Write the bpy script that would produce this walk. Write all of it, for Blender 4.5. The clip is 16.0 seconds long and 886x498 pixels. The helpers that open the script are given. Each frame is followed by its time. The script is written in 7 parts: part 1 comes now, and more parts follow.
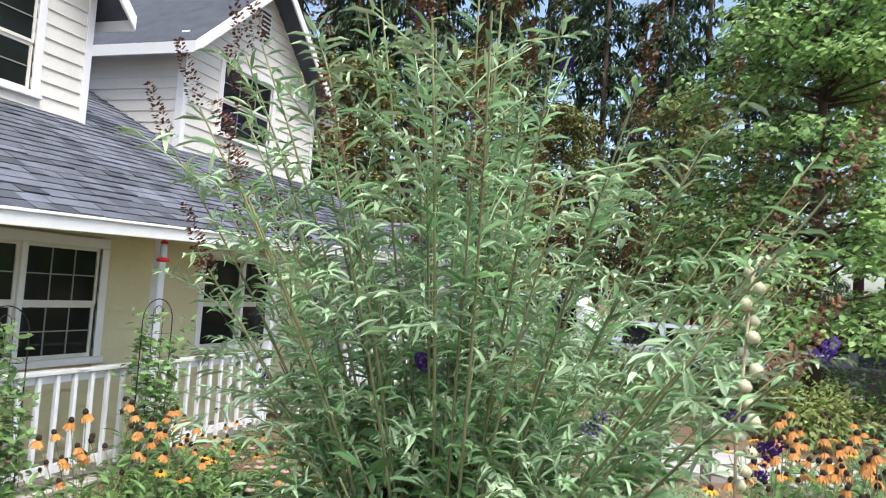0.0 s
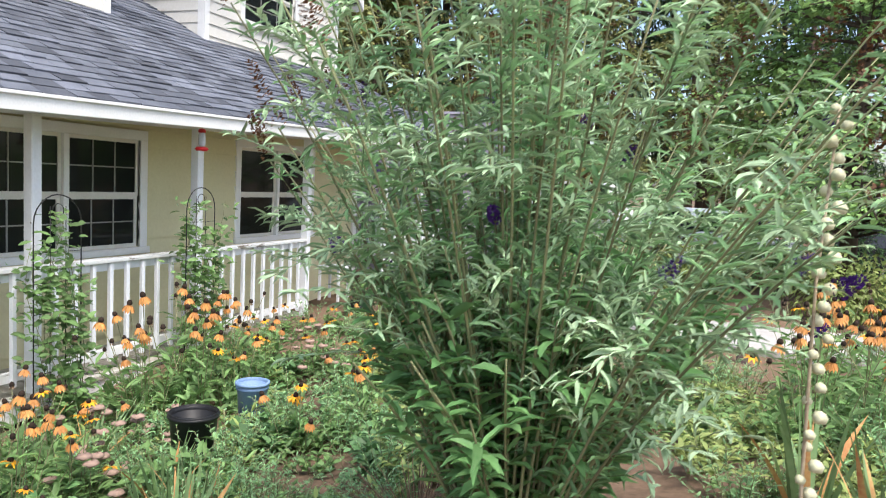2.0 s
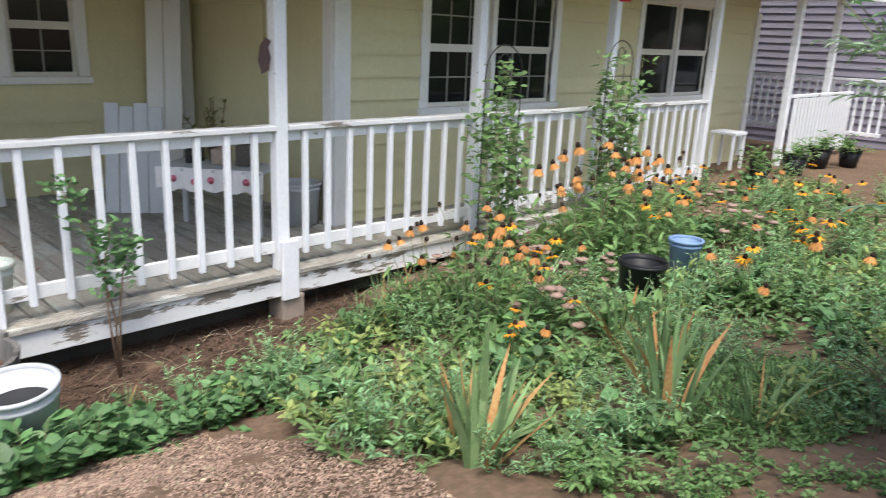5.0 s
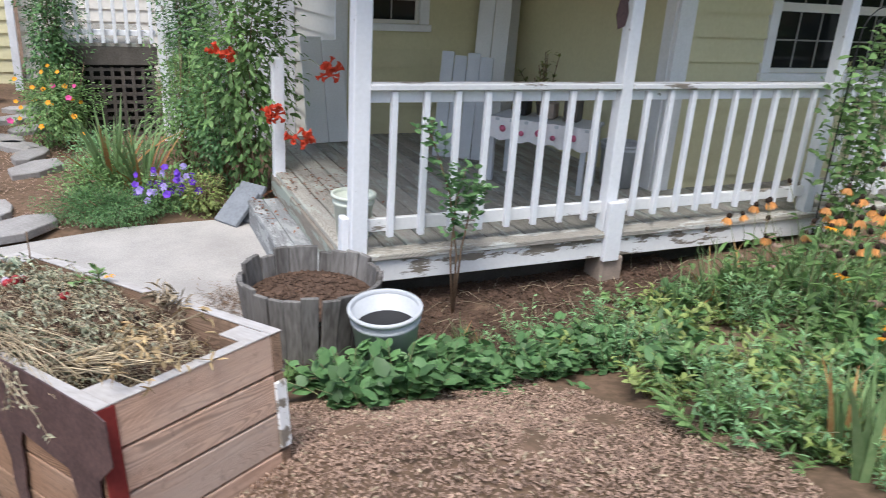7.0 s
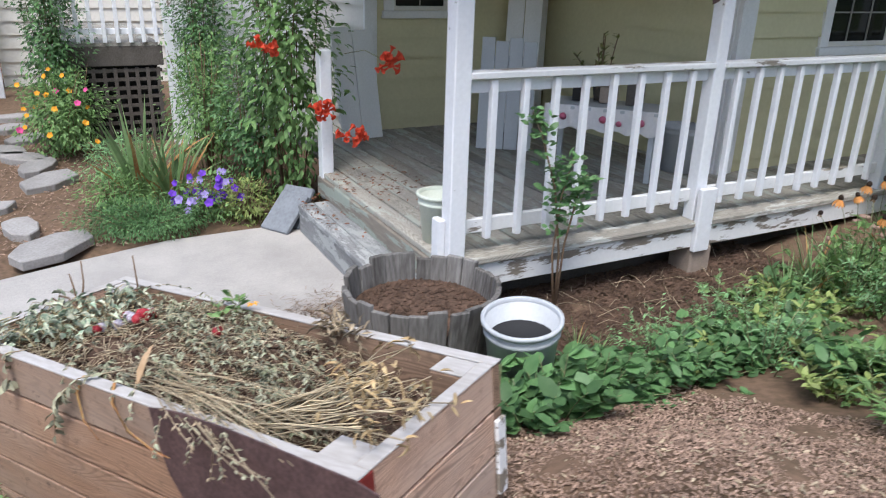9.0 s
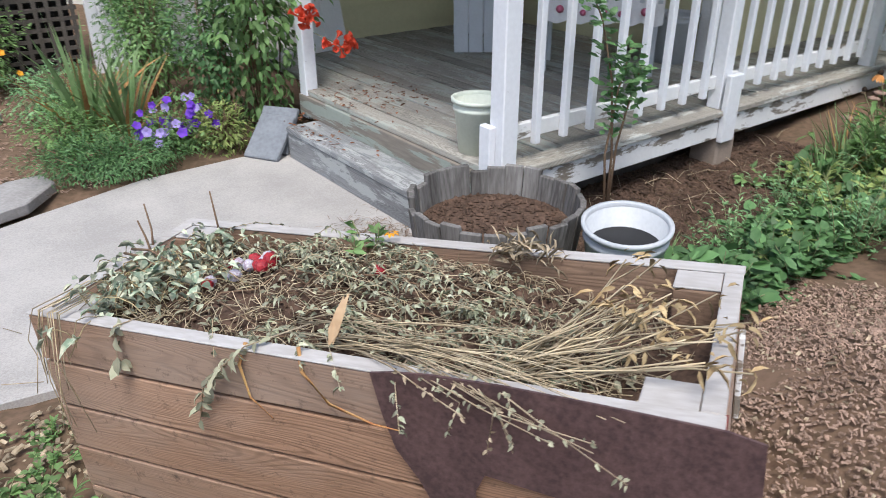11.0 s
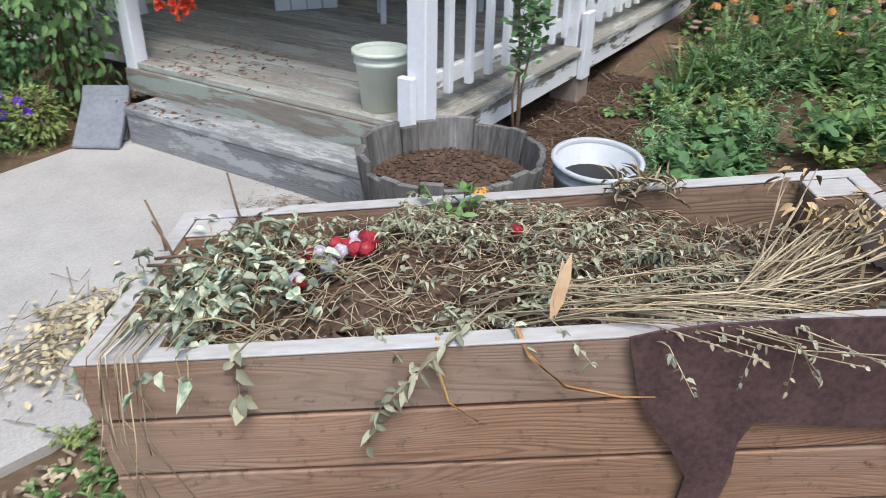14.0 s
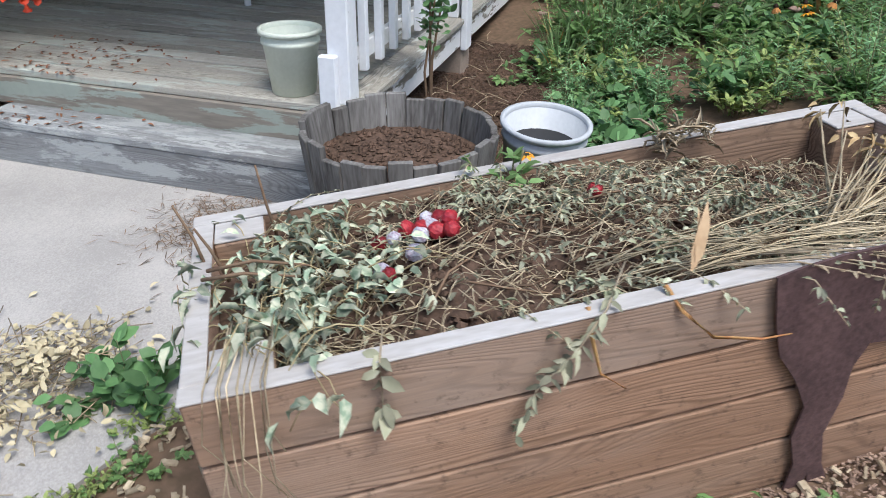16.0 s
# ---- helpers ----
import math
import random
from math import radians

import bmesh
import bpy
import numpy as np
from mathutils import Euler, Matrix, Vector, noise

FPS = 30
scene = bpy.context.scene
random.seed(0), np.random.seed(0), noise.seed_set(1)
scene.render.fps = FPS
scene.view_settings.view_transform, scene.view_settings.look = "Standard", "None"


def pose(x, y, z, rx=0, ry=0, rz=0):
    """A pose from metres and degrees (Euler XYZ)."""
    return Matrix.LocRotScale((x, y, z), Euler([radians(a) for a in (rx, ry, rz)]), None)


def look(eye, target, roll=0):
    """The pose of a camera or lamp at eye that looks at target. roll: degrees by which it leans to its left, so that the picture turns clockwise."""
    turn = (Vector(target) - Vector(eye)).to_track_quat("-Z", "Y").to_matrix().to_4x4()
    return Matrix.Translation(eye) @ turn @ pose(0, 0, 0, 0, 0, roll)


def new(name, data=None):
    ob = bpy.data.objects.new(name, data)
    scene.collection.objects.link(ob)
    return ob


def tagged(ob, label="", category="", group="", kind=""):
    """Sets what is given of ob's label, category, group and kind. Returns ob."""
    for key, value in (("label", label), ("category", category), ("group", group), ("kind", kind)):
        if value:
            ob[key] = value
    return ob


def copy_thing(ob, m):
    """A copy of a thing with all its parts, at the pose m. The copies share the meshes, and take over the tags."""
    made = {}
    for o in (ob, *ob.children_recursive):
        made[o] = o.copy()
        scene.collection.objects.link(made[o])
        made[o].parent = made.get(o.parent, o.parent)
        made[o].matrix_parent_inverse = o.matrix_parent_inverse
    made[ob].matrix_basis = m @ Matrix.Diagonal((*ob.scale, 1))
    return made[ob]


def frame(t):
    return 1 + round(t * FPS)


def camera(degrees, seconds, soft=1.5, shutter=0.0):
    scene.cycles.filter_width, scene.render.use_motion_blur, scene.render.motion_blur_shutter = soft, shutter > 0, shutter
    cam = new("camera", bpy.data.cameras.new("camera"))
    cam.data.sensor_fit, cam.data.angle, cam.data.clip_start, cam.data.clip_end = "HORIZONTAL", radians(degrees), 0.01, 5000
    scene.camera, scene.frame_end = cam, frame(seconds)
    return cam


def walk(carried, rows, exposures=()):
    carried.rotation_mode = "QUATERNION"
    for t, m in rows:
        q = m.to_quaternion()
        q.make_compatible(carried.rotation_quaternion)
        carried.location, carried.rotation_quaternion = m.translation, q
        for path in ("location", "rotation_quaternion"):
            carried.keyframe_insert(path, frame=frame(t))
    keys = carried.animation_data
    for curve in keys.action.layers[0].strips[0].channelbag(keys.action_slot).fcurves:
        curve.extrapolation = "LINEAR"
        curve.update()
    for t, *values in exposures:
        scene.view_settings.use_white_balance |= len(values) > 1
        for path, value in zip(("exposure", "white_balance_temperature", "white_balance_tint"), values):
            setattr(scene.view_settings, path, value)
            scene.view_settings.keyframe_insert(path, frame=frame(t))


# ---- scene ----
cam = camera(61.6, 16.0, soft=0.85, shutter=0.5)
PATH = [
    (0, (-0.548, -4.9, 2.269), (1.347, -4.268, 2.384), 4.1),
    (0.5, (-0.534, -4.89, 2.239), (1.348, -4.216, 2.3), 3.1),
    (1, (-0.543, -4.878, 2.217), (1.337, -4.195, 2.222), 2.5),
    (1.5, (-0.568, -4.846, 2.183), (1.31, -4.165, 2.094), 2.6),
    (2, (-0.589, -4.791, 2.151), (1.284, -4.112, 1.979), 2.7),
    (2.5, (-0.557, -4.668, 2.105), (1.298, -3.958, 1.866), 2.3),
    (3, (-0.533, -4.499, 2.061), (1.23, -3.611, 1.739), 2.6),
    (3.5, (-0.599, -4.394, 2.049), (1.036, -3.322, 1.631), 3.4),
    (4, (-0.72, -4.28, 2.026), (0.82, -3.093, 1.558), 2.7),
    (6.5, (-1.174, -4.027, 1.988), (-0.227, -2.397, 1.321), 4.1),
    (7, (-1.288, -3.87, 1.974), (-0.496, -2.17, 1.281), 3.6),
    (7.5, (-1.443, -3.728, 1.955), (-0.665, -2.026, 1.25), 2.3),
    (8, (-1.545, -3.555, 1.923), (-0.736, -1.858, 1.24), 2.6),
    (8.5, (-1.644, -3.378, 1.907), (-0.818, -1.684, 1.239), 3.0),
    (9, (-1.84, -3.234, 1.879), (-0.958, -1.586, 1.168), 1.8),
    (9.5, (-1.973, -3.032, 1.812), (-1.122, -1.399, 1.032), 1.3),
    (12, (-2.5, -2.234, 1.643), (-1.251, -0.988, 0.701), 0.4),
    (12.5, (-2.544, -2.079, 1.602), (-1.243, -0.884, 0.665), 1.3),
    (13, (-2.655, -1.95, 1.593), (-1.313, -0.808, 0.646), 1.3),
    (13.5, (-2.77, -1.852, 1.585), (-1.364, -0.824, 0.602), 1.0),
    (14, (-2.781, -1.737, 1.556), (-1.285, -0.831, 0.586), 1.1),
    (14.5, (-2.808, -1.614, 1.545), (-1.233, -0.829, 0.593), 2.2),
    (15, (-2.891, -1.483, 1.532), (-1.282, -0.813, 0.552), 2.1),
    (15.5, (-2.931, -1.365, 1.52), (-1.302, -0.808, 0.502), 1.9),
    (16, (-2.922, -1.216, 1.479), (-1.254, -0.747, 0.48), 1.3),
]
walk(cam, [(t, look(eye, target, roll)) for t, eye, target, roll in PATH],
     exposures=[(0.0, 1.42, 6500, 10), (2.5, 1.5, 6500, 10), (4.0, 1.4, 6500, 10), (7.0, 1.0, 6200, 10), (9.5, 0.92, 6100, 10), (12.0, 0.84, 6230, 9), (16.0, 0.84, 6050, 8)])

# ---- world, sun, exposure ----
world = bpy.data.worlds.new("world")
scene.world = world
world.use_nodes = True
wn = world.node_tree
sky = wn.nodes.new("ShaderNodeTexSky")
sky.sky_type = "NISHITA"
sky.sun_disc = False
sky.sun_elevation, sky.sun_rotation = radians(62), radians(219)
sky.air_density, sky.dust_density = 1.0, 3.0
wn.links.new(sky.outputs[0], wn.nodes["Background"].inputs[0])
wn.nodes["Background"].inputs[1].default_value = 0.118
sun_data = bpy.data.lights.new("sun", "SUN")
sun_data.energy, sun_data.angle, sun_data.color = 1.6, radians(26), (1.0, 0.97, 0.93)
sun = new("sun", sun_data)
sun.matrix_world = look((-4, -5, 13), (0, 0, 0))
scene.view_settings.exposure = 1.2


# ---- materials ----
def mat(name, color, color2=None, rough=0.8, scale=6.0, fine=60.0, bump=0.15, island=0.0, stretch=(1, 1, 1), metal=0.0,
        contrast=0.5, spec=0.3, obj_random=0.0, trans=0.0):
    """A surface with two colours mixed by coarse and fine noise, fine relief, and a shift from piece to piece."""
    m = bpy.data.materials.new(name)
    m.use_nodes = True
    nt = m.node_tree
    b = nt.nodes["Principled BSDF"]
    b.inputs["Roughness"].default_value = rough
    b.inputs["Metallic"].default_value = metal
    b.inputs["Specular IOR Level"].default_value = spec
    color2 = color2 or tuple(c * 0.7 for c in color)
    tc = nt.nodes.new("ShaderNodeTexCoord")
    mp = nt.nodes.new("ShaderNodeMapping")
    mp.inputs["Scale"].default_value = stretch
    nt.links.new(tc.outputs["Object"], mp.inputs[0])
    n1 = nt.nodes.new("ShaderNodeTexNoise")
    n1.inputs["Scale"].default_value, n1.inputs["Detail"].default_value = scale, 4
    n2 = nt.nodes.new("ShaderNodeTexNoise")
    n2.inputs["Scale"].default_value, n2.inputs["Detail"].default_value = fine, 3
    for n in (n1, n2):
        nt.links.new(mp.outputs[0], n.inputs["Vector"])
    add = nt.nodes.new("ShaderNodeMath")
    add.operation = "MULTIPLY_ADD"
    add.inputs[1].default_value = 0.5
    nt.links.new(n2.outputs[0], add.inputs[0])
    half = nt.nodes.new("ShaderNodeMath")
    half.operation = "MULTIPLY"
    half.inputs[1].default_value = 0.5
    nt.links.new(n1.outputs[0], half.inputs[0])
    nt.links.new(half.outputs[0], add.inputs[2])
    ramp = nt.nodes.new("ShaderNodeMapRange")
    ramp.inputs[1].default_value, ramp.inputs[2].default_value = 0.5 - 0.25 * (1.1 - contrast), 0.5 + 0.25 * (1.1 - contrast)
    nt.links.new(add.outputs[0], ramp.inputs[0])
    mix = nt.nodes.new("ShaderNodeMix")
    mix.data_type = "RGBA"
    mix.inputs[6].default_value, mix.inputs[7].default_value = (*color, 1), (*color2, 1)
    nt.links.new(ramp.outputs[0], mix.inputs[0])
    out = mix.outputs[2]
    for amount, node, sock in ((island, "ShaderNodeNewGeometry", "Random Per Island"), (obj_random, "ShaderNodeObjectInfo", "Random")):
        if amount:
            g = nt.nodes.new(node)
            mr = nt.nodes.new("ShaderNodeMapRange")
            mr.inputs[3].default_value, mr.inputs[4].default_value = 1 - amount, 1 + amount
            nt.links.new(g.outputs[sock], mr.inputs[0])
            hs = nt.nodes.new("ShaderNodeHueSaturation")
            nt.links.new(mr.outputs[0], hs.inputs["Value"])
            nt.links.new(out, hs.inputs["Color"])
            out = hs.outputs[0]
    nt.links.new(out, b.inputs["Base Color"])
    if bump:
        bp = nt.nodes.new("ShaderNodeBump")
        bp.inputs["Strength"].default_value, bp.inputs["Distance"].default_value = bump, 0.01
        nt.links.new(add.outputs[0], bp.inputs["Height"])
        nt.links.new(bp.outputs[0], b.inputs["Normal"])
    if trans:
        tl = nt.nodes.new("ShaderNodeBsdfTranslucent")
        nt.links.new(out, tl.inputs[0])
        ms = nt.nodes.new("ShaderNodeMixShader")
        ms.inputs[0].default_value = trans
        nt.links.new(b.outputs[0], ms.inputs[1])
        nt.links.new(tl.outputs[0], ms.inputs[2])
        nt.links.new(ms.outputs[0], nt.nodes["Material Output"].inputs[0])
    return m


def worn_paint(name, paint, bare, amount, rough=0.55, grain=(1, 1, 1), scale=5.0):
    """Paint that has flaked off in patches down to weathered wood."""
    m = mat(name, paint, tuple(c * 0.9 for c in paint), rough=rough, scale=2.0, fine=40, bump=0.12)
    nt = m.node_tree
    b = nt.nodes["Principled BSDF"]
    old = b.inputs["Base Color"].links[0].from_socket
    tc = nt.nodes.new("ShaderNodeTexCoord")
    mp = nt.nodes.new("ShaderNodeMapping")
    mp.inputs["Scale"].default_value = grain
    nt.links.new(tc.outputs["Object"], mp.inputs[0])
    n = nt.nodes.new("ShaderNodeTexNoise")
    n.inputs["Scale"].default_value, n.inputs["Detail"].default_value, n.inputs["Roughness"].default_value = scale, 8, 0.68
    nt.links.new(mp.outputs[0], n.inputs["Vector"])
    mr = nt.nodes.new("ShaderNodeMapRange")
    mr.inputs[1].default_value, mr.inputs[2].default_value = 0.66 - amount * 0.3, 0.69 - amount * 0.3
    nt.links.new(n.outputs[0], mr.inputs[0])
    n3 = nt.nodes.new("ShaderNodeTexNoise")
    n3.inputs["Scale"].default_value, n3.inputs["Detail"].default_value = 30, 5
    nt.links.new(mp.outputs[0], n3.inputs["Vector"])
    w = nt.nodes.new("ShaderNodeMix")
    w.data_type = "RGBA"
    w.inputs[6].default_value, w.inputs[7].default_value = (*bare, 1), (*[c * 0.45 for c in bare], 1)
    nt.links.new(n3.outputs[0], w.inputs[0])
    mix = nt.nodes.new("ShaderNodeMix")
    mix.data_type = "RGBA"
    nt.links.new(mr.outputs[0], mix.inputs[0])
    nt.links.new(old, mix.inputs[6])
    nt.links.new(w.outputs[2], mix.inputs[7])
    nt.links.new(mix.outputs[2], b.inputs["Base Color"])
    return m


def wood(name, light, dark, axis="X", ring=0.009, rough=0.8, obj_random=0.12, bump=0.25, grey=None, paint=None, dirt=0.35):
    """Sawn softwood: growth rings that run along one axis, fine fibre, dirt, grey weathering and flaked paint."""
    m = bpy.data.materials.new(name)
    m.use_nodes = True
    nt = m.node_tree
    b = nt.nodes["Principled BSDF"]
    b.inputs["Roughness"].default_value = rough
    b.inputs["Specular IOR Level"].default_value = 0.25
    link = nt.links.new

    def node(kind, **kw):
        n = nt.nodes.new(kind)
        for k, v in kw.items():
            n.inputs[k].default_value = v
        return n

    def math_node(op, a, c):
        n = nt.nodes.new("ShaderNodeMath")
        n.operation = op
        for k, v in enumerate((a, c)):
            if isinstance(v, (int, float)):
                n.inputs[k].default_value = v
            else:
                link(v, n.inputs[k])
        return n.outputs[0]

    def span(x, lo, hi, top=1.0):
        n = nt.nodes.new("ShaderNodeMapRange")
        n.inputs[1].default_value, n.inputs[2].default_value, n.inputs[4].default_value = lo, hi, top
        link(x, n.inputs[0])
        return n.outputs[0]

    def blend(f, a, c):
        n = nt.nodes.new("ShaderNodeMix")
        n.data_type = "RGBA"
        link(f, n.inputs[0])
        for k, v in ((6, a), (7, c)):
            if isinstance(v, tuple):
                n.inputs[k].default_value = (*v, 1)
            else:
                link(v, n.inputs[k])
        return n.outputs[2]

    tc, oi = nt.nodes.new("ShaderNodeTexCoord"), nt.nodes.new("ShaderNodeObjectInfo")
    sc = nt.nodes.new("ShaderNodeVectorMath")
    sc.operation = "SCALE"
    sc.inputs["Scale"].default_value = 7.0
    link(oi.outputs["Random"], sc.inputs[0])
    sh = nt.nodes.new("ShaderNodeVectorMath")
    sh.operation = "ADD"
    link(tc.outputs["Object"], sh.inputs[0])
    link(sc.outputs[0], sh.inputs[1])

    def noise(scale, detail, squeeze, roughness=0.5):
        mp = node("ShaderNodeMapping", Scale=(squeeze, 1, 1) if axis == "X" else (1, squeeze, 1))
        link(sh.outputs[0], mp.inputs[0])
        n = node("ShaderNodeTexNoise", Scale=scale, Detail=detail, Roughness=roughness)
        link(mp.outputs[0], n.inputs["Vector"])
        return n.outputs[0]

    xyz = nt.nodes.new("ShaderNodeSeparateXYZ")
    link(sh.outputs[0], xyz.inputs[0])
    across = math_node("ADD", xyz.outputs[2], math_node("MULTIPLY", xyz.outputs[1 if axis == "X" else 0], 0.8))
    warp = math_node("MULTIPLY", noise(4.0, 2.0, 0.16), 0.75)
    phase = math_node("MULTIPLY", math_node("ADD", across, warp), 2 * math.pi / ring)
    rings = span(math_node("SINE", phase, 0.0), -0.2, 1.0)
    fibre = noise(160, 3, 0.03, 0.65)
    base = blend(span(noise(3.0, 3, 0.2), 0.35, 0.65), light, dark)
    col = blend(math_node("MULTIPLY", rings, span(noise(5, 3, 0.12), 0.36, 0.66, 0.9)), base, tuple(c * 0.5 for c in dark))
    col = blend(span(fibre, 0.45, 0.75, 0.6), col, tuple(c * 0.42 for c in dark))
    if grey:
        col = blend(span(noise(2.2, 5, 0.35, 0.6), 0.45, 0.7, 0.8), col, grey)
    if paint:
        col = blend(span(math_node("ADD", noise(9, 7, 0.25, 0.7), math_node("MULTIPLY", fibre, 0.25)), 0.66, 0.70, 0.85), col, paint)
    spot = node("ShaderNodeTexNoise", Scale=26.0, Detail=6.0, Roughness=0.72)
    link(sh.outputs[0], spot.inputs["Vector"])
    col = blend(span(spot.outputs[0], 0.56, 0.72, dirt), col, (0.045, 0.032, 0.024))
    hs = nt.nodes.new("ShaderNodeHueSaturation")
    mr = nt.nodes.new("ShaderNodeMapRange")
    mr.inputs[3].default_value, mr.inputs[4].default_value = 1 - obj_random, 1 + obj_random
    link(oi.outputs["Random"], mr.inputs[0])
    link(mr.outputs[0], hs.inputs["Value"])
    link(col, hs.inputs["Color"])
    link(hs.outputs[0], b.inputs["Base Color"])
    bp = node("ShaderNodeBump", Strength=bump, Distance=0.003)
    link(math_node("SUBTRACT", math_node("MULTIPLY", rings, -0.6), fibre), bp.inputs["Height"])
    link(bp.outputs[0], b.inputs["Normal"])
    return m


M = {}
M["white"] = worn_paint("white_paint", (0.80, 0.81, 0.83), (0.32, 0.28, 0.23), 0.10, scale=6)
M["white_worn"] = worn_paint("white_paint_flaking", (0.78, 0.78, 0.77), (0.30, 0.26, 0.21), 0.38, grain=(0.35, 1.6, 1.6), scale=5)
M["trim"] = mat("trim_paint", (0.80, 0.80, 0.79), (0.70, 0.70, 0.68), rough=0.5, scale=3, bump=0.06)
M["sash"] = mat("window_frame", (0.72, 0.70, 0.64), (0.60, 0.58, 0.52), rough=0.4, scale=3, bump=0.03)
M["yellow"] = mat("pale_yellow_siding", (0.63, 0.59, 0.375), (0.57, 0.53, 0.33), rough=0.6, scale=1.4, fine=30, bump=0.08, obj_random=0.03)
# on the dormers: the yellow siding with sunlight put into its colour
M["cream"] = mat("cream_lit_siding", (0.7, 0.68, 0.62), (0.63, 0.61, 0.55), rough=0.6, scale=1.4, fine=30, bump=0.08, obj_random=0.03)
M["deck"] = wood("weathered_deck", (0.44, 0.415, 0.355), (0.3, 0.28, 0.24), axis="Y", ring=0.012, obj_random=0.22, bump=0.4, paint=(0.40, 0.42, 0.37), grey=(0.33, 0.31, 0.28))
M["deckx"] = worn_paint("grey_green_flaked_paint", (0.34, 0.37, 0.32), (0.33, 0.29, 0.24), 0.62, grain=(1, 0.25, 2), scale=7, rough=0.8)
M["edgewood"] = wood("weathered_edge_plank", (0.44, 0.415, 0.355), (0.3, 0.28, 0.24), axis="X", ring=0.012, obj_random=0.05, bump=0.4, paint=(0.55, 0.56, 0.52), grey=(0.31, 0.28, 0.24), dirt=0.5)
M["greywood"] = wood("grey_step_wood", (0.33, 0.34, 0.34), (0.22, 0.22, 0.22), axis="Y", ring=0.012, obj_random=0.14, bump=0.4, paint=(0.42, 0.43, 0.42))
M["cedar"] = wood("cedar_board", (0.37, 0.235, 0.155), (0.24, 0.135, 0.08), axis="X", ring=0.013, obj_random=0.2, grey=(0.31, 0.24, 0.19), dirt=0.75, bump=0.25)
M["cedar_end"] = wood("fresh_cedar_board", (0.60, 0.40, 0.29), (0.47, 0.30, 0.21), axis="Y", ring=0.011, obj_random=0.1, grey=(0.5, 0.40, 0.33), dirt=0.4)
M["inner"] = wood("soil_stained_board", (0.34, 0.23, 0.155), (0.22, 0.14, 0.095), axis="X", ring=0.012, obj_random=0.12, dirt=0.85)
M["cap"] = mat("bleached_wood", (0.50, 0.48, 0.46), (0.37, 0.34, 0.31), rough=0.85, scale=5, fine=80, stretch=(0.25, 1, 1), bump=0.2)
M["barrelwood"] = mat("barrel_stave", (0.24, 0.23, 0.215), (0.085, 0.077, 0.07), rough=0.9, scale=9, fine=70, stretch=(1, 1, 0.12), bump=0.4, obj_random=0.2)
M["soil"] = mat("dry_soil", (0.155, 0.10, 0.072), (0.05, 0.034, 0.025), rough=1.0, scale=8, fine=55, bump=0.9, spec=0.1)
M["concrete"] = mat("concrete", (0.455, 0.43, 0.40), (0.335, 0.318, 0.297), rough=0.9, scale=2.6, fine=150, bump=0.2, contrast=0.7)
M["shingle"] = mat("asphalt_shingle", (0.125, 0.135, 0.16), (0.075, 0.082, 0.10), rough=0.95, scale=4, fine=160, bump=0.5, obj_random=0.2, island=0.4)
M["muntin"] = mat("muntin_grey", (0.30, 0.295, 0.27), (0.24, 0.235, 0.21), rough=0.5, scale=3, bump=0.03)
M["glass"] = bpy.data.materials.new("window_glass")
M["glass"].use_nodes = True
_b = M["glass"].node_tree.nodes["Principled BSDF"]
_b.inputs["Base Color"].default_value = (0.012, 0.014, 0.014, 1)
_b.inputs["Roughness"].default_value = 0.06
_b.inputs["Specular IOR Level"].default_value = 0.28
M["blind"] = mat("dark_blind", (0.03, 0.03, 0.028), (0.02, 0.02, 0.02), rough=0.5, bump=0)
M["rust"] = mat("rusted_steel", (0.145, 0.088, 0.083), (0.075, 0.046, 0.046), rough=0.6, scale=6, fine=90, bump=0.25, metal=0.25, contrast=0.65)
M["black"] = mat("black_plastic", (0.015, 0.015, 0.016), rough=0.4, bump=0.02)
M["blackiron"] = mat("black_iron", (0.02, 0.02, 0.02), rough=0.5, bump=0.05)
M["bluepot"] = mat("blue_plastic", (0.16, 0.25, 0.42), (0.2, 0.3, 0.46), rough=0.5, bump=0.02)
M["whitepot"] = mat("white_plastic", (0.52, 0.54, 0.56), (0.45, 0.47, 0.49), rough=0.45, scale=8, bump=0.03)
M["greenpot"] = mat("pale_green_plastic", (0.70, 0.74, 0.64), (0.62, 0.66, 0.56), rough=0.5, scale=9, bump=0.05)
M["slate"] = mat("grey_slate", (0.24, 0.26, 0.28), (0.17, 0.18, 0.20), rough=0.8, scale=6, fine=40, bump=0.3)
M["flag"] = mat("flagstone", (0.36, 0.345, 0.33), (0.25, 0.235, 0.22), rough=0.9, scale=5, fine=60, bump=0.3, obj_random=0.2)
M["brick"] = mat("concrete_block", (0.36, 0.29, 0.235), (0.27, 0.22, 0.18), rough=0.95, scale=12, fine=80, bump=0.4)
M["red"] = mat("red_plastic", (0.65, 0.02, 0.03), (0.55, 0.02, 0.02), rough=0.3, bump=0)
M["cloth"] = mat("white_cloth", (0.78, 0.76, 0.76), (0.7, 0.68, 0.68), rough=0.9, scale=20, bump=0.05)
M["pink"] = mat("pink_print", (0.72, 0.16, 0.26), (0.6, 0.2, 0.3), rough=0.9, bump=0.02)
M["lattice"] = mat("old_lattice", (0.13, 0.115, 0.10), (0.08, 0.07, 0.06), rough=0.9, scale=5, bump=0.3)
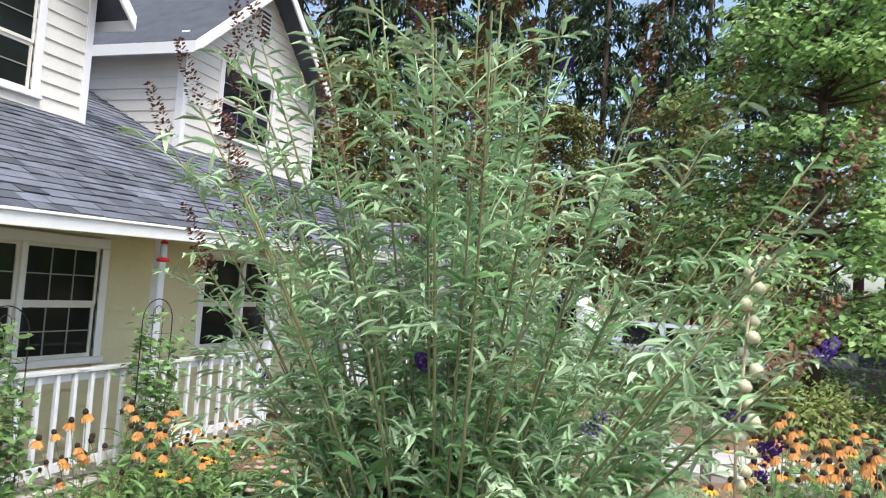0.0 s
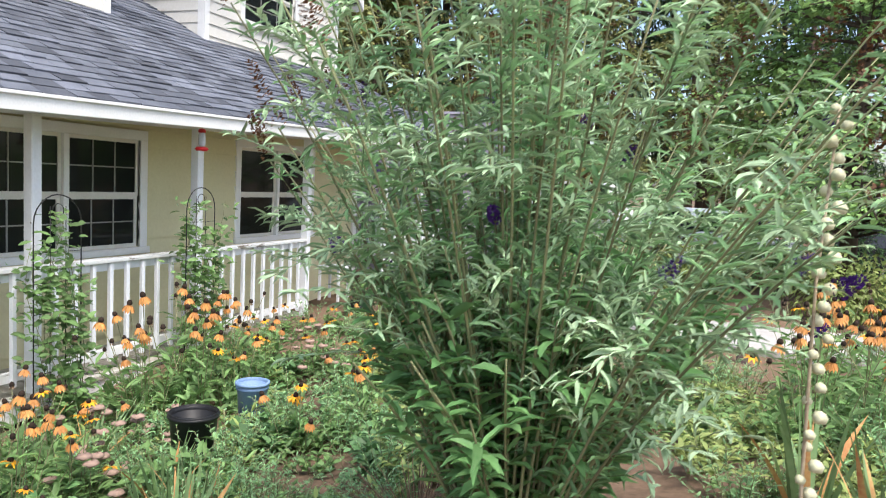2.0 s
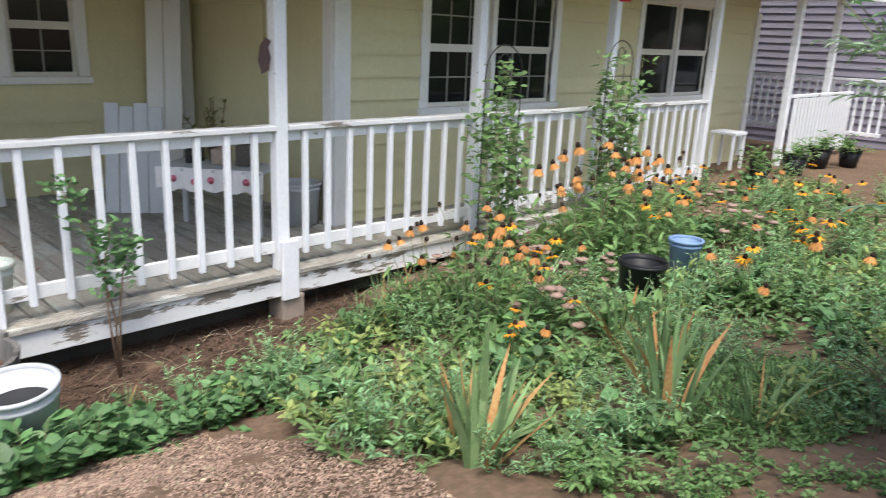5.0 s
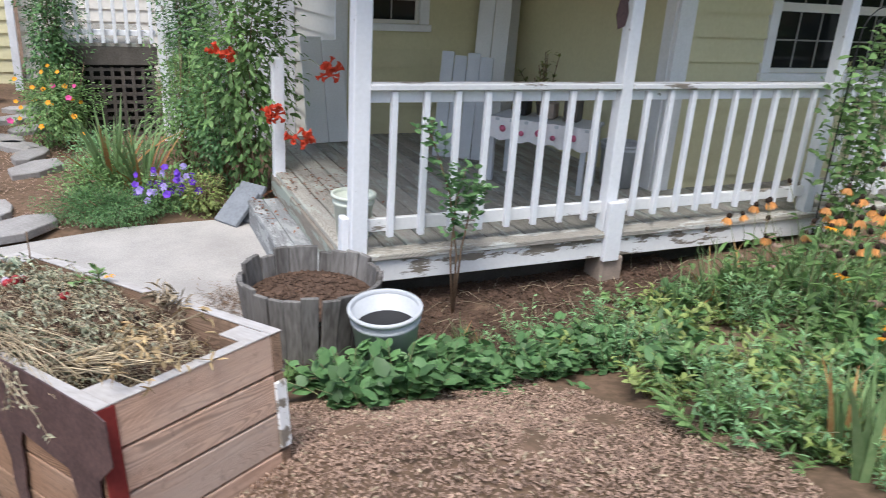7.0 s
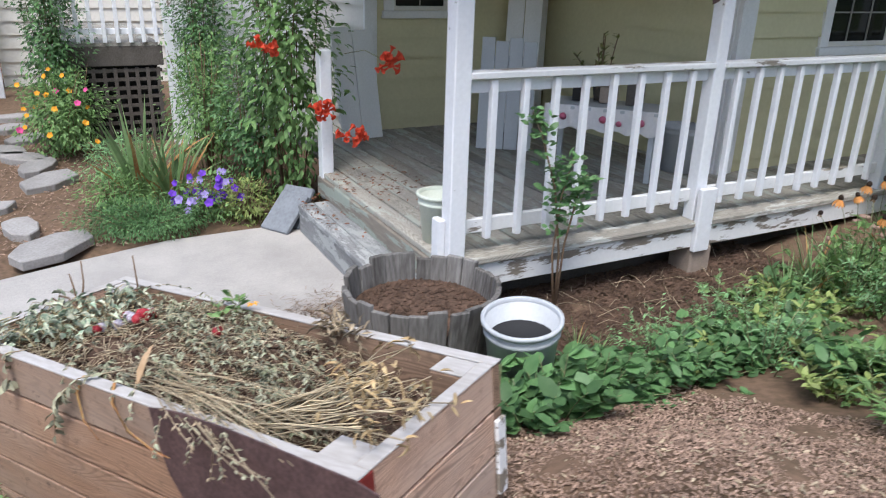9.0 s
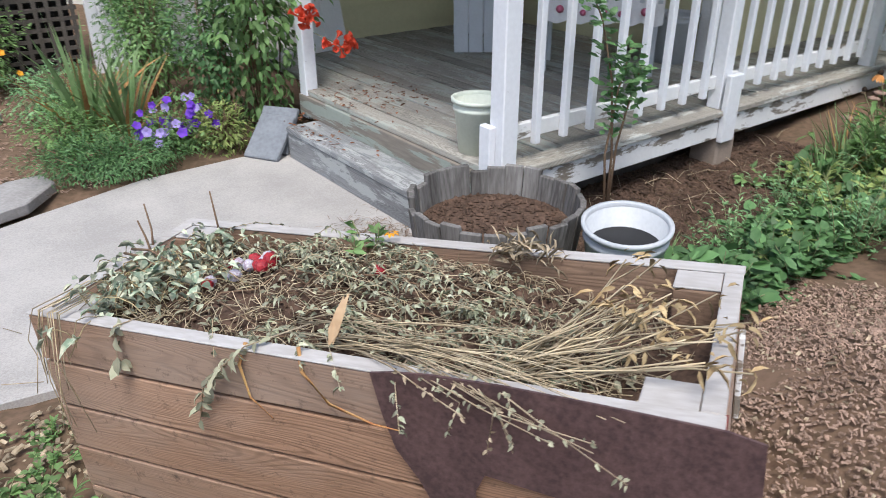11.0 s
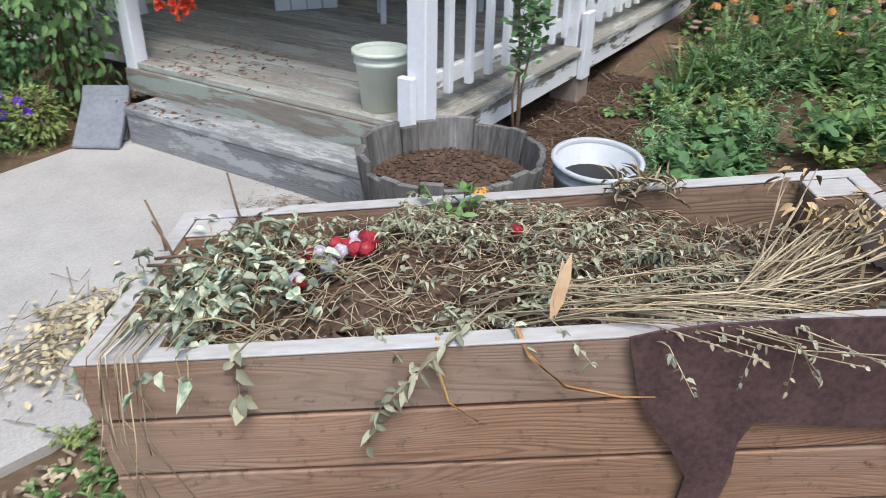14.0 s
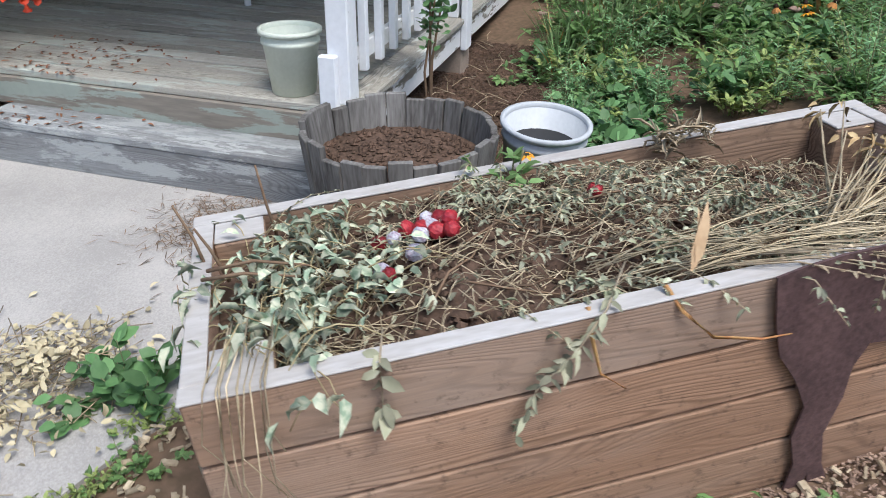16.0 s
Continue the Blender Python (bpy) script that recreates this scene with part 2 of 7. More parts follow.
# plants
M["bud"] = mat("grey_green_leaf", (0.20, 0.385, 0.165), (0.30, 0.475, 0.24), rough=0.6, scale=3, fine=30, bump=0, island=0.45, trans=0.38)
M["budpale"] = mat("silvery_leaf", (0.31, 0.46, 0.26), (0.42, 0.55, 0.34), rough=0.7, scale=3, fine=30, bump=0, island=0.35, trans=0.2)
M["leaf"] = mat("green_leaf", (0.145, 0.265, 0.085), (0.225, 0.35, 0.135), rough=0.55, scale=3, fine=30, bump=0, island=0.45, trans=0.38)
M["leafd"] = mat("dark_leaf", (0.085, 0.185, 0.065), (0.14, 0.255, 0.10), rough=0.45, scale=3, fine=30, bump=0, island=0.45, trans=0.2)
M["leafy"] = mat("yellow_green_leaf", (0.24, 0.32, 0.09), (0.33, 0.38, 0.14), rough=0.6, scale=3, fine=30, bump=0, island=0.35, trans=0.3)
M["iris"] = mat("iris_blade", (0.17, 0.29, 0.11), (0.28, 0.39, 0.18), rough=0.5, scale=4, fine=30, bump=0, island=0.4, trans=0.2)
M["dryiris"] = mat("dry_blade", (0.42, 0.17, 0.07), (0.50, 0.36, 0.14), rough=0.8, scale=4, bump=0, island=0.3, trans=0.1)
M["straw"] = mat("straw", (0.45, 0.375, 0.26), (0.24, 0.18, 0.115), rough=0.9, scale=8, bump=0, island=0.45)
M["palestraw"] = mat("pale_straw", (0.56, 0.47, 0.32), (0.36, 0.28, 0.17), rough=0.85, scale=10, bump=0, island=0.4)
M["drystem"] = mat("dry_brown_stem", (0.13, 0.08, 0.05), (0.22, 0.15, 0.095), rough=0.9, scale=8, bump=0, island=0.5)
M["stem"] = mat("green_stem", (0.17, 0.20, 0.09), (0.24, 0.22, 0.12), rough=0.7, scale=8, bump=0, island=0.3)
M["dryleaf"] = mat("wilted_leaf", (0.25, 0.26, 0.17), (0.36, 0.34, 0.24), rough=0.8, scale=5, bump=0, island=0.5, trans=0.1)
M["purple"] = mat("purple_floret", (0.055, 0.014, 0.16), (0.085, 0.022, 0.22), rough=0.7, scale=9, bump=0, island=0.4)
M["lilac"] = mat("lilac_petal", (0.30, 0.23, 0.56), (0.42, 0.35, 0.64), rough=0.7, scale=9, bump=0, island=0.3, trans=0.2)
M["violet"] = mat("violet_petal", (0.10, 0.03, 0.38), (0.16, 0.05, 0.45), rough=0.6, scale=9, bump=0, island=0.3, trans=0.1)
M["spent"] = mat("spent_bloom", (0.16, 0.07, 0.035), (0.22, 0.12, 0.07), rough=0.9, scale=9, bump=0, island=0.4)
M["gold"] = mat("golden_petal", (0.80, 0.40, 0.02), (0.75, 0.30, 0.03), rough=0.6, scale=9, bump=0, island=0.25, trans=0.2)
M["peach"] = mat("faded_orange_petal", (0.62, 0.29, 0.08), (0.54, 0.25, 0.085), rough=0.7, scale=9, bump=0, island=0.3, trans=0.15)
M["cone"] = mat("dark_cone", (0.02, 0.012, 0.008), (0.035, 0.02, 0.012), rough=0.9, scale=30, bump=0.3)
M["trumpet"] = mat("coral_bloom", (0.72, 0.10, 0.04), (0.62, 0.06, 0.03), rough=0.6, scale=9, bump=0, island=0.25, trans=0.15)
M["creamfl"] = mat("cream_bloom", (0.62, 0.60, 0.40), (0.5, 0.5, 0.33), rough=0.8, scale=12, bump=0, island=0.25)
M["whitefl"] = mat("white_bloom", (0.75, 0.75, 0.70), (0.65, 0.65, 0.6), rough=0.8, scale=12, bump=0)
M["sedum"] = mat("dusty_pink_bloom", (0.3, 0.2, 0.16), (0.24, 0.17, 0.13), rough=0.9, scale=20, bump=0.1, island=0.3)
M["pinkfl"] = mat("pink_bloom", (0.6, 0.08, 0.25), (0.5, 0.06, 0.2), rough=0.7, bump=0)
M["chips"] = mat("bark_chip", (0.37, 0.26, 0.195), (0.20, 0.135, 0.10), rough=1.0, scale=7, fine=50, bump=0.3, island=0.45, spec=0.1)
M["bark"] = mat("tree_bark", (0.12, 0.085, 0.065), (0.06, 0.045, 0.035), rough=1.0, scale=5, fine=25, stretch=(1, 1, 0.2), bump=0.8)
M["needle"] = mat("conifer_foliage", (0.045, 0.085, 0.045), (0.08, 0.13, 0.065), rough=0.7, scale=0.5, fine=8, bump=0, island=0.5, trans=0.15)
M["maple"] = mat("maple_leaf", (0.20, 0.36, 0.11), (0.32, 0.46, 0.17), rough=0.6, scale=0.6, fine=8, bump=0, island=0.45, trans=0.3)
M["oak"] = mat("olive_foliage", (0.15, 0.18, 0.06), (0.26, 0.25, 0.09), rough=0.6, scale=0.5, fine=8, bump=0, island=0.5, trans=0.25)


# ---- building blocks ----
def part(name, bm, material, parent=None, label=""):
    """Links a bmesh as one mesh object under a thing or a part."""
    me = bpy.data.meshes.new(name)
    bm.to_mesh(me)
    bm.free()
    me.materials.append(material)
    ob = new(name, me)
    ob.parent = parent
    if label:
        ob["label"] = label
    return ob


def raw(name, verts, faces, material, parent=None, label="", smooth=False):
    me = bpy.data.meshes.new(name)
    me.from_pydata(verts, [], faces)
    me.materials.append(material)
    if smooth:
        me.shade_smooth()
    me.update()
    ob = new(name, me)
    ob.parent = parent
    if label:
        ob["label"] = label
    return ob


def thing(name, at, label, category, group="", kind=""):
    ob = new(name)
    ob.location = at
    ob.empty_display_size = 0.05
    return tagged(ob, label, category, group, kind)


def box(bm, x0, x1, y0, y1, z0, z1, m=None):
    vs = [bm.verts.new((x, y, z)) for z in (z0, z1) for y in (y0, y1) for x in (x0, x1)]
    for f in ((0, 2, 3, 1), (4, 5, 7, 6), (0, 1, 5, 4), (2, 6, 7, 3), (0, 4, 6, 2), (1, 3, 7, 5)):
        bm.faces.new([vs[i] for i in f])
    if m is not None:
        bmesh.ops.transform(bm, matrix=m, verts=vs)
    return vs


def boxbm(*a, bevel=0.0, m=None):
    bm = bmesh.new()
    box(bm, *a)
    if bevel:
        bmesh.ops.bevel(bm, geom=bm.edges[:], offset=bevel, segments=1, affect="EDGES")
    if m is not None:
        bmesh.ops.transform(bm, matrix=m, verts=bm.verts)
    return bm


def lathe(profile, n=24, m=None):
    """Turns (radius, height) pairs about z."""
    bm = bmesh.new()
    rows = []
    for r, z in profile:
        rows.append([bm.verts.new((r * math.cos(2 * math.pi * i / n), r * math.sin(2 * math.pi * i / n), z)) for i in range(n)])
    for a, b in zip(rows, rows[1:]):
        for i in range(n):
            f = bm.faces.new((a[i], a[(i + 1) % n], b[(i + 1) % n], b[i]))
            f.smooth = True
    if m is not None:
        bmesh.ops.transform(bm, matrix=m, verts=bm.verts)
    return bm


def tube(paths, radius, sides=5, taper=1.0):
    """Verts and faces of round rods along point lists."""
    V, F = [], []
    for p in paths:
        p = [Vector(q) for q in p]
        base = len(V)
        for k, q in enumerate(p):
            d = (p[min(k + 1, len(p) - 1)] - p[max(k - 1, 0)]).normalized()
            u = d.orthogonal().normalized()
            v = d.cross(u)
            r = radius * (1 + (taper - 1) * k / max(1, len(p) - 1))
            V += [tuple(q + r * (math.cos(2 * math.pi * i / sides) * u + math.sin(2 * math.pi * i / sides) * v)) for i in range(sides)]
        for k in range(len(p) - 1):
            for i in range(sides):
                a, b = base + k * sides + i, base + k * sides + (i + 1) % sides
                F.append((a, b, b + sides, a + sides))
        F.append(tuple(base + i for i in range(sides))[::-1])
        F.append(tuple(base + (len(p) - 1) * sides + i for i in range(sides)))
    return V, F


def rods(name, paths, radius, material, parent=None, sides=5, taper=1.0, label=""):
    V, F = tube(paths, radius, sides, taper)
    return raw(name, V, F, material, parent, label, smooth=True)


LEAF = np.array([(0, 0, 0), (0.3, 0.42, 0.03), (0.3, -0.42, 0.03), (0.32, 0, -0.02), (0.68, 0.36, 0.0), (0.68, -0.36, 0.0), (0.7, 0, -0.05), (1, 0, -0.14)])
LEAF_F = [(0, 3, 1), (0, 2, 3), (3, 6, 4, 1), (2, 5, 6, 3), (6, 7, 4), (5, 7, 6)]


def unit(a):
    return a / np.maximum(np.linalg.norm(a, axis=-1, keepdims=True), 1e-9)


def leaves(name, at, along, up, length, width, material, parent=None, label="", droop=1.0):
    """Many leaves in one mesh: place, way, upper side, length and width of each."""
    at, along, up = np.asarray(at, float), unit(np.asarray(along, float)), np.asarray(up, float)
    n = len(at)
    length, width = np.broadcast_to(length, n), np.broadcast_to(width, n)
    side = unit(np.cross(up, along))
    nrm = np.cross(along, side)
    t = LEAF * np.array((1, 1, droop))
    V = (at[:, None] + along[:, None] * (t[None, :, 0:1] * length[:, None, None])
         + side[:, None] * (t[None, :, 1:2] * width[:, None, None]) + nrm[:, None] * (t[None, :, 2:3] * length[:, None, None]))
    k = len(t)
    F = [tuple(i * k + j for j in f) for i in range(n) for f in LEAF_F]
    return raw(name, V.reshape(-1, 3).tolist(), F, material, parent, label, smooth=True)


def rnd(n, spread):
    return (np.random.rand(n, 3) - 0.5) * 2 * np.array(spread)


def smooth(a, b, x):
    t = np.clip((x - a) / (b - a), 0, 1)
    return t * t * (3 - 2 * t)


def ground_z(x, y):
    """Height of the garden: level by the steps, rising away from the house and towards its far end."""
    g1 = 0.02 + 0.22 * np.clip(-y - 0.6, 0, 4.6)
    w = smooth(1.2, 6.5, x)
    wy = smooth(-8.0, -4.6, y)
    g2 = 0.42 + 0.05 * np.clip(-y - 1, 0, 3)
    near = g1 * (1 - w) + g2 * w
    mound = 0.10 * np.exp(-(((x + 0.1) / 1.0) ** 2 + ((y + 2.4) / 0.8) ** 2))
    heap = 0.17 * np.exp(-(((x + 0.45) / 0.55) ** 2 + ((y + 2.0) / 0.6) ** 2))
    return near * (0.7 + 0.3 * wy) + mound + heap


def gz(x, y):
    return float(ground_z(np.float64(x), np.float64(y)))


# ---- ground ----
def grid_axis(lo, hi, step, far):
    a = list(np.arange(lo, hi + step / 2, step))
    d, v = step, a[-1]
    while v < far:
        d *= 1.35
        v += d
        a.append(v)
    d, v = step, a[0]
    while v > -far:
        d *= 1.35
        v -= d
        a.insert(0, v)
    return np.array(a)


gx, gy = grid_axis(-3.6, 8.0, 0.08, 900), grid_axis(-6.2, 3.2, 0.08, 900)
GX, GY = np.meshgrid(gx, gy)
GZ = ground_z(GX, GY)
near = (np.abs(GX - 2) < 9) & (np.abs(GY + 1) < 7)
GZ = GZ + np.where(near, 0.018 * np.sin(GX * 7.1 + 1.3 * np.sin(GY * 4)) * np.sin(GY * 6.3 + np.sin(GX * 5)) + 0.008 * np.sin(GX * 23) * np.sin(GY * 19), 0)
slab_area = smooth(-0.1, 0.3, GY) * (1 - smooth(1.9, 2.3, GY)) * smooth(-3.6, -3.2, GX) * (1 - smooth(0.0, 0.5, GX))
GZ = GZ - 0.05 * slab_area - 0.1 * smooth(0.1, 0.5, GX) * smooth(0.05, 0.3, GY)
nx = len(gx)
gv = np.stack([GX, GY, GZ], -1).reshape(-1, 3).tolist()
gf = [(j * nx + i, j * nx + i + 1, (j + 1) * nx + i + 1, (j + 1) * nx + i) for j in range(len(gy) - 1) for i in range(nx - 1)]
M["ground"] = mat("garden_soil", (0.19, 0.125, 0.085), (0.12, 0.085, 0.055), rough=1.0, scale=1.2, fine=26, bump=0.8, spec=0.1, contrast=0.7)
tagged(raw("ground", gv, gf, M["ground"], smooth=True), "brown garden soil sloping down to the house", "ground", kind="structure")

# concrete slab in front of the steps
bm = bmesh.new()
outline = [(-1.25, -0.2), (-0.9, -0.2), (0.15, -0.02), (0.15, 1.9), (-0.62, 1.98), (-1.25, 1.96), (-1.85, 1.78), (-2.5, 1.55), (-3.3, 1.2), (-3.4, 0.25), (-2.2, 0.06), (-1.9, 0.0)]
vs = [bm.verts.new((x, y, 0.03)) for x, y in outline]
top = bm.faces.new(vs)
ex = bmesh.ops.extrude_face_region(bm, geom=[top])
bmesh.ops.translate(bm, vec=(0, 0, -0.12), verts=[v for v in ex["geom"] if isinstance(v, bmesh.types.BMVert)])
bmesh.ops.recalc_face_normals(bm, faces=bm.faces)
tagged(part("pavement", bm, M["concrete"]), "pale concrete slab before the porch steps", "pavement", kind="structure")

# ---- porch ----
DECK, RAIL, SILL = 0.40, 1.39, 0.22
FY = 0.065   # line of the posts and railings
END = 7.65
deck = tagged(new("porch_floor"), "weathered plank porch floor with flaked grey paint", "porch floor", kind="structure")
plank_mesh = {}
x, k = -0.10, 0
while x < 7.8:
    y1 = 3.28 if x < 2.72 else 0.84
    if x < 0.0:
        y1 = 2.05
    y0 = FY + 0.058
    key = (y0, y1)
    if key not in plank_mesh:
        bm = boxbm(0.006, 0.134, y0, y1, -0.035, 0.0, bevel=0.004)
        me = bpy.data.meshes.new("plank")
        bm.to_mesh(me)
        bm.free()
        me.materials.append(M["deck"])
        plank_mesh[key] = me
    ob = new("plank", plank_mesh[key])
    ob.parent = deck
    ob.location = (x, 0, DECK + 0.002 * math.sin(k * 2.3))
    x, k = x + 0.14, k + 1
part("edge_plank", boxbm(-0.10, 7.8, FY - 0.085, FY + 0.054, DECK - 0.035, DECK + 0.001, bevel=0.005), M["edgewood"], deck, "edge plank with flaked grey paint")
part("fascia_board", boxbm(-0.08, 7.8, FY - 0.062, FY - 0.03, SILL, DECK - 0.037, bevel=0.005), M["white_worn"], deck, "white fascia board with badly flaking paint")
part("edge_board", boxbm(-0.115, -0.083, FY - 0.06, 2.05, 0.225, DECK - 0.037, bevel=0.004), M["deckx"], deck, "grey green flaking edge board")
# dark board added behind the fascia as the shade under the deck
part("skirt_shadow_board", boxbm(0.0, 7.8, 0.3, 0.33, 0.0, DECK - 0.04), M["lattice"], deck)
for i, xx in enumerate((1.79, 5.5)):
    b = part("support_block", boxbm(xx - 0.08, xx + 0.10, FY - 0.08, FY + 0.12, gz(xx, 0) - 0.08, SILL, bevel=0.012), M["brick"])
    tagged(b, "rough concrete block under the porch edge", "block")
# the lower step
step = thing("porch_step", (-0.25, 0.9, 0.03), "grey weathered wooden step with fallen leaves", "step")
for i in range(2):
    part("tread_plank", boxbm(-0.35 + i * 0.119, -0.236 + i * 0.119, 0.02, 1.80, 0.20, 0.235, bevel=0.004), M["greywood"], step).matrix_parent_inverse = Matrix.Translation((0.25, -0.9, -0.03))
part("riser", boxbm(-0.345, -0.315, 0.03, 1.79, 0.03, 0.199, bevel=0.003), M["greywood"], step).matrix_parent_inverse = Matrix.Translation((0.25, -0.9, -0.03))


def porch_post(x, y, z0, z1, w=0.09, block=0.0, label="white painted square porch post"):
    p = thing("porch_post", (x, y, z0), label, "post", "porch posts")
    part("shaft", boxbm(-w / 2, w / 2, -w / 2, w / 2, 0, z1 - z0, bevel=0.006), M["white"], p)
    if block:
        part("base_block", boxbm(-w / 2 - 0.045, -w / 2 - 0.002, -0.005, 0.075, -0.02, block, bevel=0.006), M["white"], p)
    return p


POSTS = (-0.015, 1.75, 3.64, 5.54, 7.67)
for px in POSTS:
    porch_post(px, FY, DECK, 2.44 + 0.026 * px, 0.10 if px < 0 else 0.09, 0.22 if px < 0 else 0)
for px, py in ((9.75, -0.05), (11.2, -0.05)):
    porch_post(px, py, gz(px, py) - 0.02, 2.44 + 0.026 * px)
part_p1 = part("base_block", boxbm(1.70, 1.83, FY - 0.105, FY - 0.064, SILL - 0.02, 0.62, bevel=0.006), M["white"])
tagged(part_p1, "white block nailed to the porch edge", "block")
# railing, bay by bay
bal = boxbm(-0.019, 0.019, -0.019, 0.019, 0, 0.86, bevel=0.004)
bal_me = bpy.data.meshes.new("baluster")
bal.to_mesh(bal_me)
bal.free()
bal_me.materials.append(M["white"])
for a, b in zip(POSTS, POSTS[1:]):
    r = thing("porch_railing", ((a + b) / 2, FY, DECK), "white wooden porch railing with flaking paint", "railing", "porch railings")
    off = Matrix.Translation((-(a + b) / 2, 0, -DECK))
    part("top_rail", boxbm(a + 0.046, b - 0.046, -0.055, 0.055, RAIL - 0.035, RAIL, bevel=0.005), M["white_worn"], r).matrix_parent_inverse = off
    part("upper_rail", boxbm(a + 0.046, b - 0.046, 0.0, 0.036, RAIL - 0.11, RAIL - 0.037, bevel=0.004), M["white"], r).matrix_parent_inverse = off
    part("lower_rail", boxbm(a + 0.046, b - 0.046, 0.0, 0.036, 0.52, 0.60, bevel=0.004), M["white_worn"], r).matrix_parent_inverse = off
    n = round((b - a) / 0.19) - 1
    for i in range(n):
        ob = new("baluster", bal_me)
        ob.parent = r
        ob.matrix_parent_inverse = off
        ob.location = (a + (b - a) * (i + 1) / (n + 1), -0.0195, RAIL - 0.90)
# post at the head of the step
porch_post(-0.06, 2.0, 0.2, 1.3, 0.09, label="short white stair post grown over with creeper")

# ---- house ----
def siding(name, m, length, z0, z1, holes=(), material=None, lap=0.19, label="pale yellow lap siding", start=0.0):
    """A wall of lapped boards along its own x, facing its own -y, with openings (x0, x1, z0, z1)."""
    w = tagged(new(name), label, "wall", kind="structure")
    w.matrix_world = m
    bm = bmesh.new()
    cuts = sorted(set([0.0, length] + [h[0] for h in holes] + [h[1] for h in holes]))
    for a, b in zip(cuts, cuts[1:]):
        zz = [(z0, z1)]
        for h in holes:
            if h[0] <= a and h[1] >= b:
                zz = [(z0, h[2]), (h[3], z1)]
        for c, d in zz:
            box(bm, a, b, 0.012, 0.14, c, d)
    part("sheathing", bm, material, w)
    z = z0
    while z < z1 - 0.01:
        top_z = min(z + lap, z1)
        spans, cur = [], 0.0
        for h in sorted(holes):
            if h[2] < top_z - 0.004 and h[3] > z + 0.004:
                spans.append((cur, h[0]))
                cur = h[1]
        spans.append((cur, length))
        for a, b in spans:
            if b - a < 0.02:
                continue
            bm = bmesh.new()
            vs = [bm.verts.new(p) for p in ((a, -0.026, z), (b, -0.026, z), (b, 0.011, z), (a, 0.011, z),
                                            (a, 0.0, top_z), (b, 0.0, top_z), (b, 0.011, top_z), (a, 0.011, top_z))]
            for f in ((3, 2, 1, 0), (4, 5, 6, 7), (0, 1, 5, 4), (1, 2, 6, 5), (2, 3, 7, 6), (3, 0, 4, 7)):
                bm.faces.new([vs[i] for i in f])
            part("siding_board", bm, material, w)
        z += lap
    return w


def window(name, m, w, h, mullions, muntins, label, meet=0.52, casing=0.10):
    """A double-hung window unit: casing, sill, sashes, muntins, dark panes with blinds. Origin at the glass's lower left corner."""
    win = tagged(new(name), label, "window", kind="structure")
    win.matrix_world = m
    c = casing
    part("head_casing", boxbm(-c, w + c, -0.034, 0.02, h, h + c, bevel=0.004), M["trim"], win)
    part("side_casing", boxbm(-c, 0, -0.032, 0.02, -0.001, h - 0.001, bevel=0.004), M["trim"], win)
    part("side_casing", boxbm(w, w + c, -0.032, 0.02, -0.001, h - 0.001, bevel=0.004), M["trim"], win)
    part("window_sill", boxbm(-c - 0.02, w + c + 0.02, -0.055, 0.02, -0.07, -0.002, bevel=0.006), M["trim"], win)
    edges = [0.0] + list(mullions) + [w]
    for i, (a, b) in enumerate(zip(edges, edges[1:])):
        la, lb = a + (0.03 if i else 0), b - (0.03 if i < len(edges) - 2 else 0)
        for z0, z1, dy in ((0, h * (1 - meet), 0.02), (h * (1 - meet), h, 0.005)):
            bm = bmesh.new()
            s = 0.035
            box(bm, la, la + s, dy, dy + 0.03, z0, z1)
            box(bm, lb - s, lb, dy, dy + 0.03, z0, z1)
            box(bm, la + s, lb - s, dy, dy + 0.03, z0, z0 + s)
            box(bm, la + s, lb - s, dy, dy + 0.03, z1 - s, z1)
            sash = part("sash", bm, M["sash"], win)
            part("pane", boxbm(la + s, lb - s, dy + 0.012, dy + 0.018, z0 + s, z1 - s), M["glass"], win)
            nu, nv = muntins
            for u in range(1, nu):
                cx = la + s + (lb - la - 2 * s) * u / nu
                part("muntin", boxbm(cx - 0.006, cx + 0.006, dy + 0.002, dy + 0.011, z0 + s, z1 - s), M["muntin"], win)
            for v in range(1, nv):
                cz = z0 + s + (z1 - z0 - 2 * s) * v / nv
                part("muntin", boxbm(la + s, lb - s, dy + 0.003, dy + 0.0105, cz - 0.006, cz + 0.006), M["muntin"], win)
    for q in mullions:
        part("mullion", boxbm(q - 0.03, q + 0.03, -0.028, 0.05, 0, h - 0.001, bevel=0.004), M["trim"], win)
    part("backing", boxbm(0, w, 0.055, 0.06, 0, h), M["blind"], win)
    return win


WALL = 0.85
holes = [(3.80 - 2.78, 5.60 - 2.78, 1.36, 2.46), (7.34 - 2.78, 9.06 - 2.78, 1.36, 2.50)]
siding("wall_south", pose(2.78, WALL, 0), 7.72, 0.3, 2.75, holes, M["yellow"])
window("window_1", pose(3.80, WALL, 1.36), 1.80, 1.10, (0.86,), (3, 2), "cream double window with dark panes and half-drawn blinds")
window("window_2", pose(7.34, WALL, 1.36), 1.72, 1.14, (0.86,), (1, 1), "cream paired window with dark panes")
siding("wall_recess_side", pose(2.78, 3.3, 0, 0, 0, -90), 2.45, 0.3, 2.75, (), M["yellow"])
siding("wall_recess_back", pose(0.80, 3.3, 0), 1.98, 0.3, 2.75, [(0.26, 0.83, 1.49, 2.42)], M["yellow"])
window("window_3", pose(1.06, 3.3, 1.49), 0.57, 0.93, (), (2, 2), "white framed window with dark panes in the porch recess")
siding("wall_west", pose(0.80, 8.0, 0, 0, 0, -90), 4.7, 0.0, 5.2, (), M["cream"], label="white lap siding on the side wall")
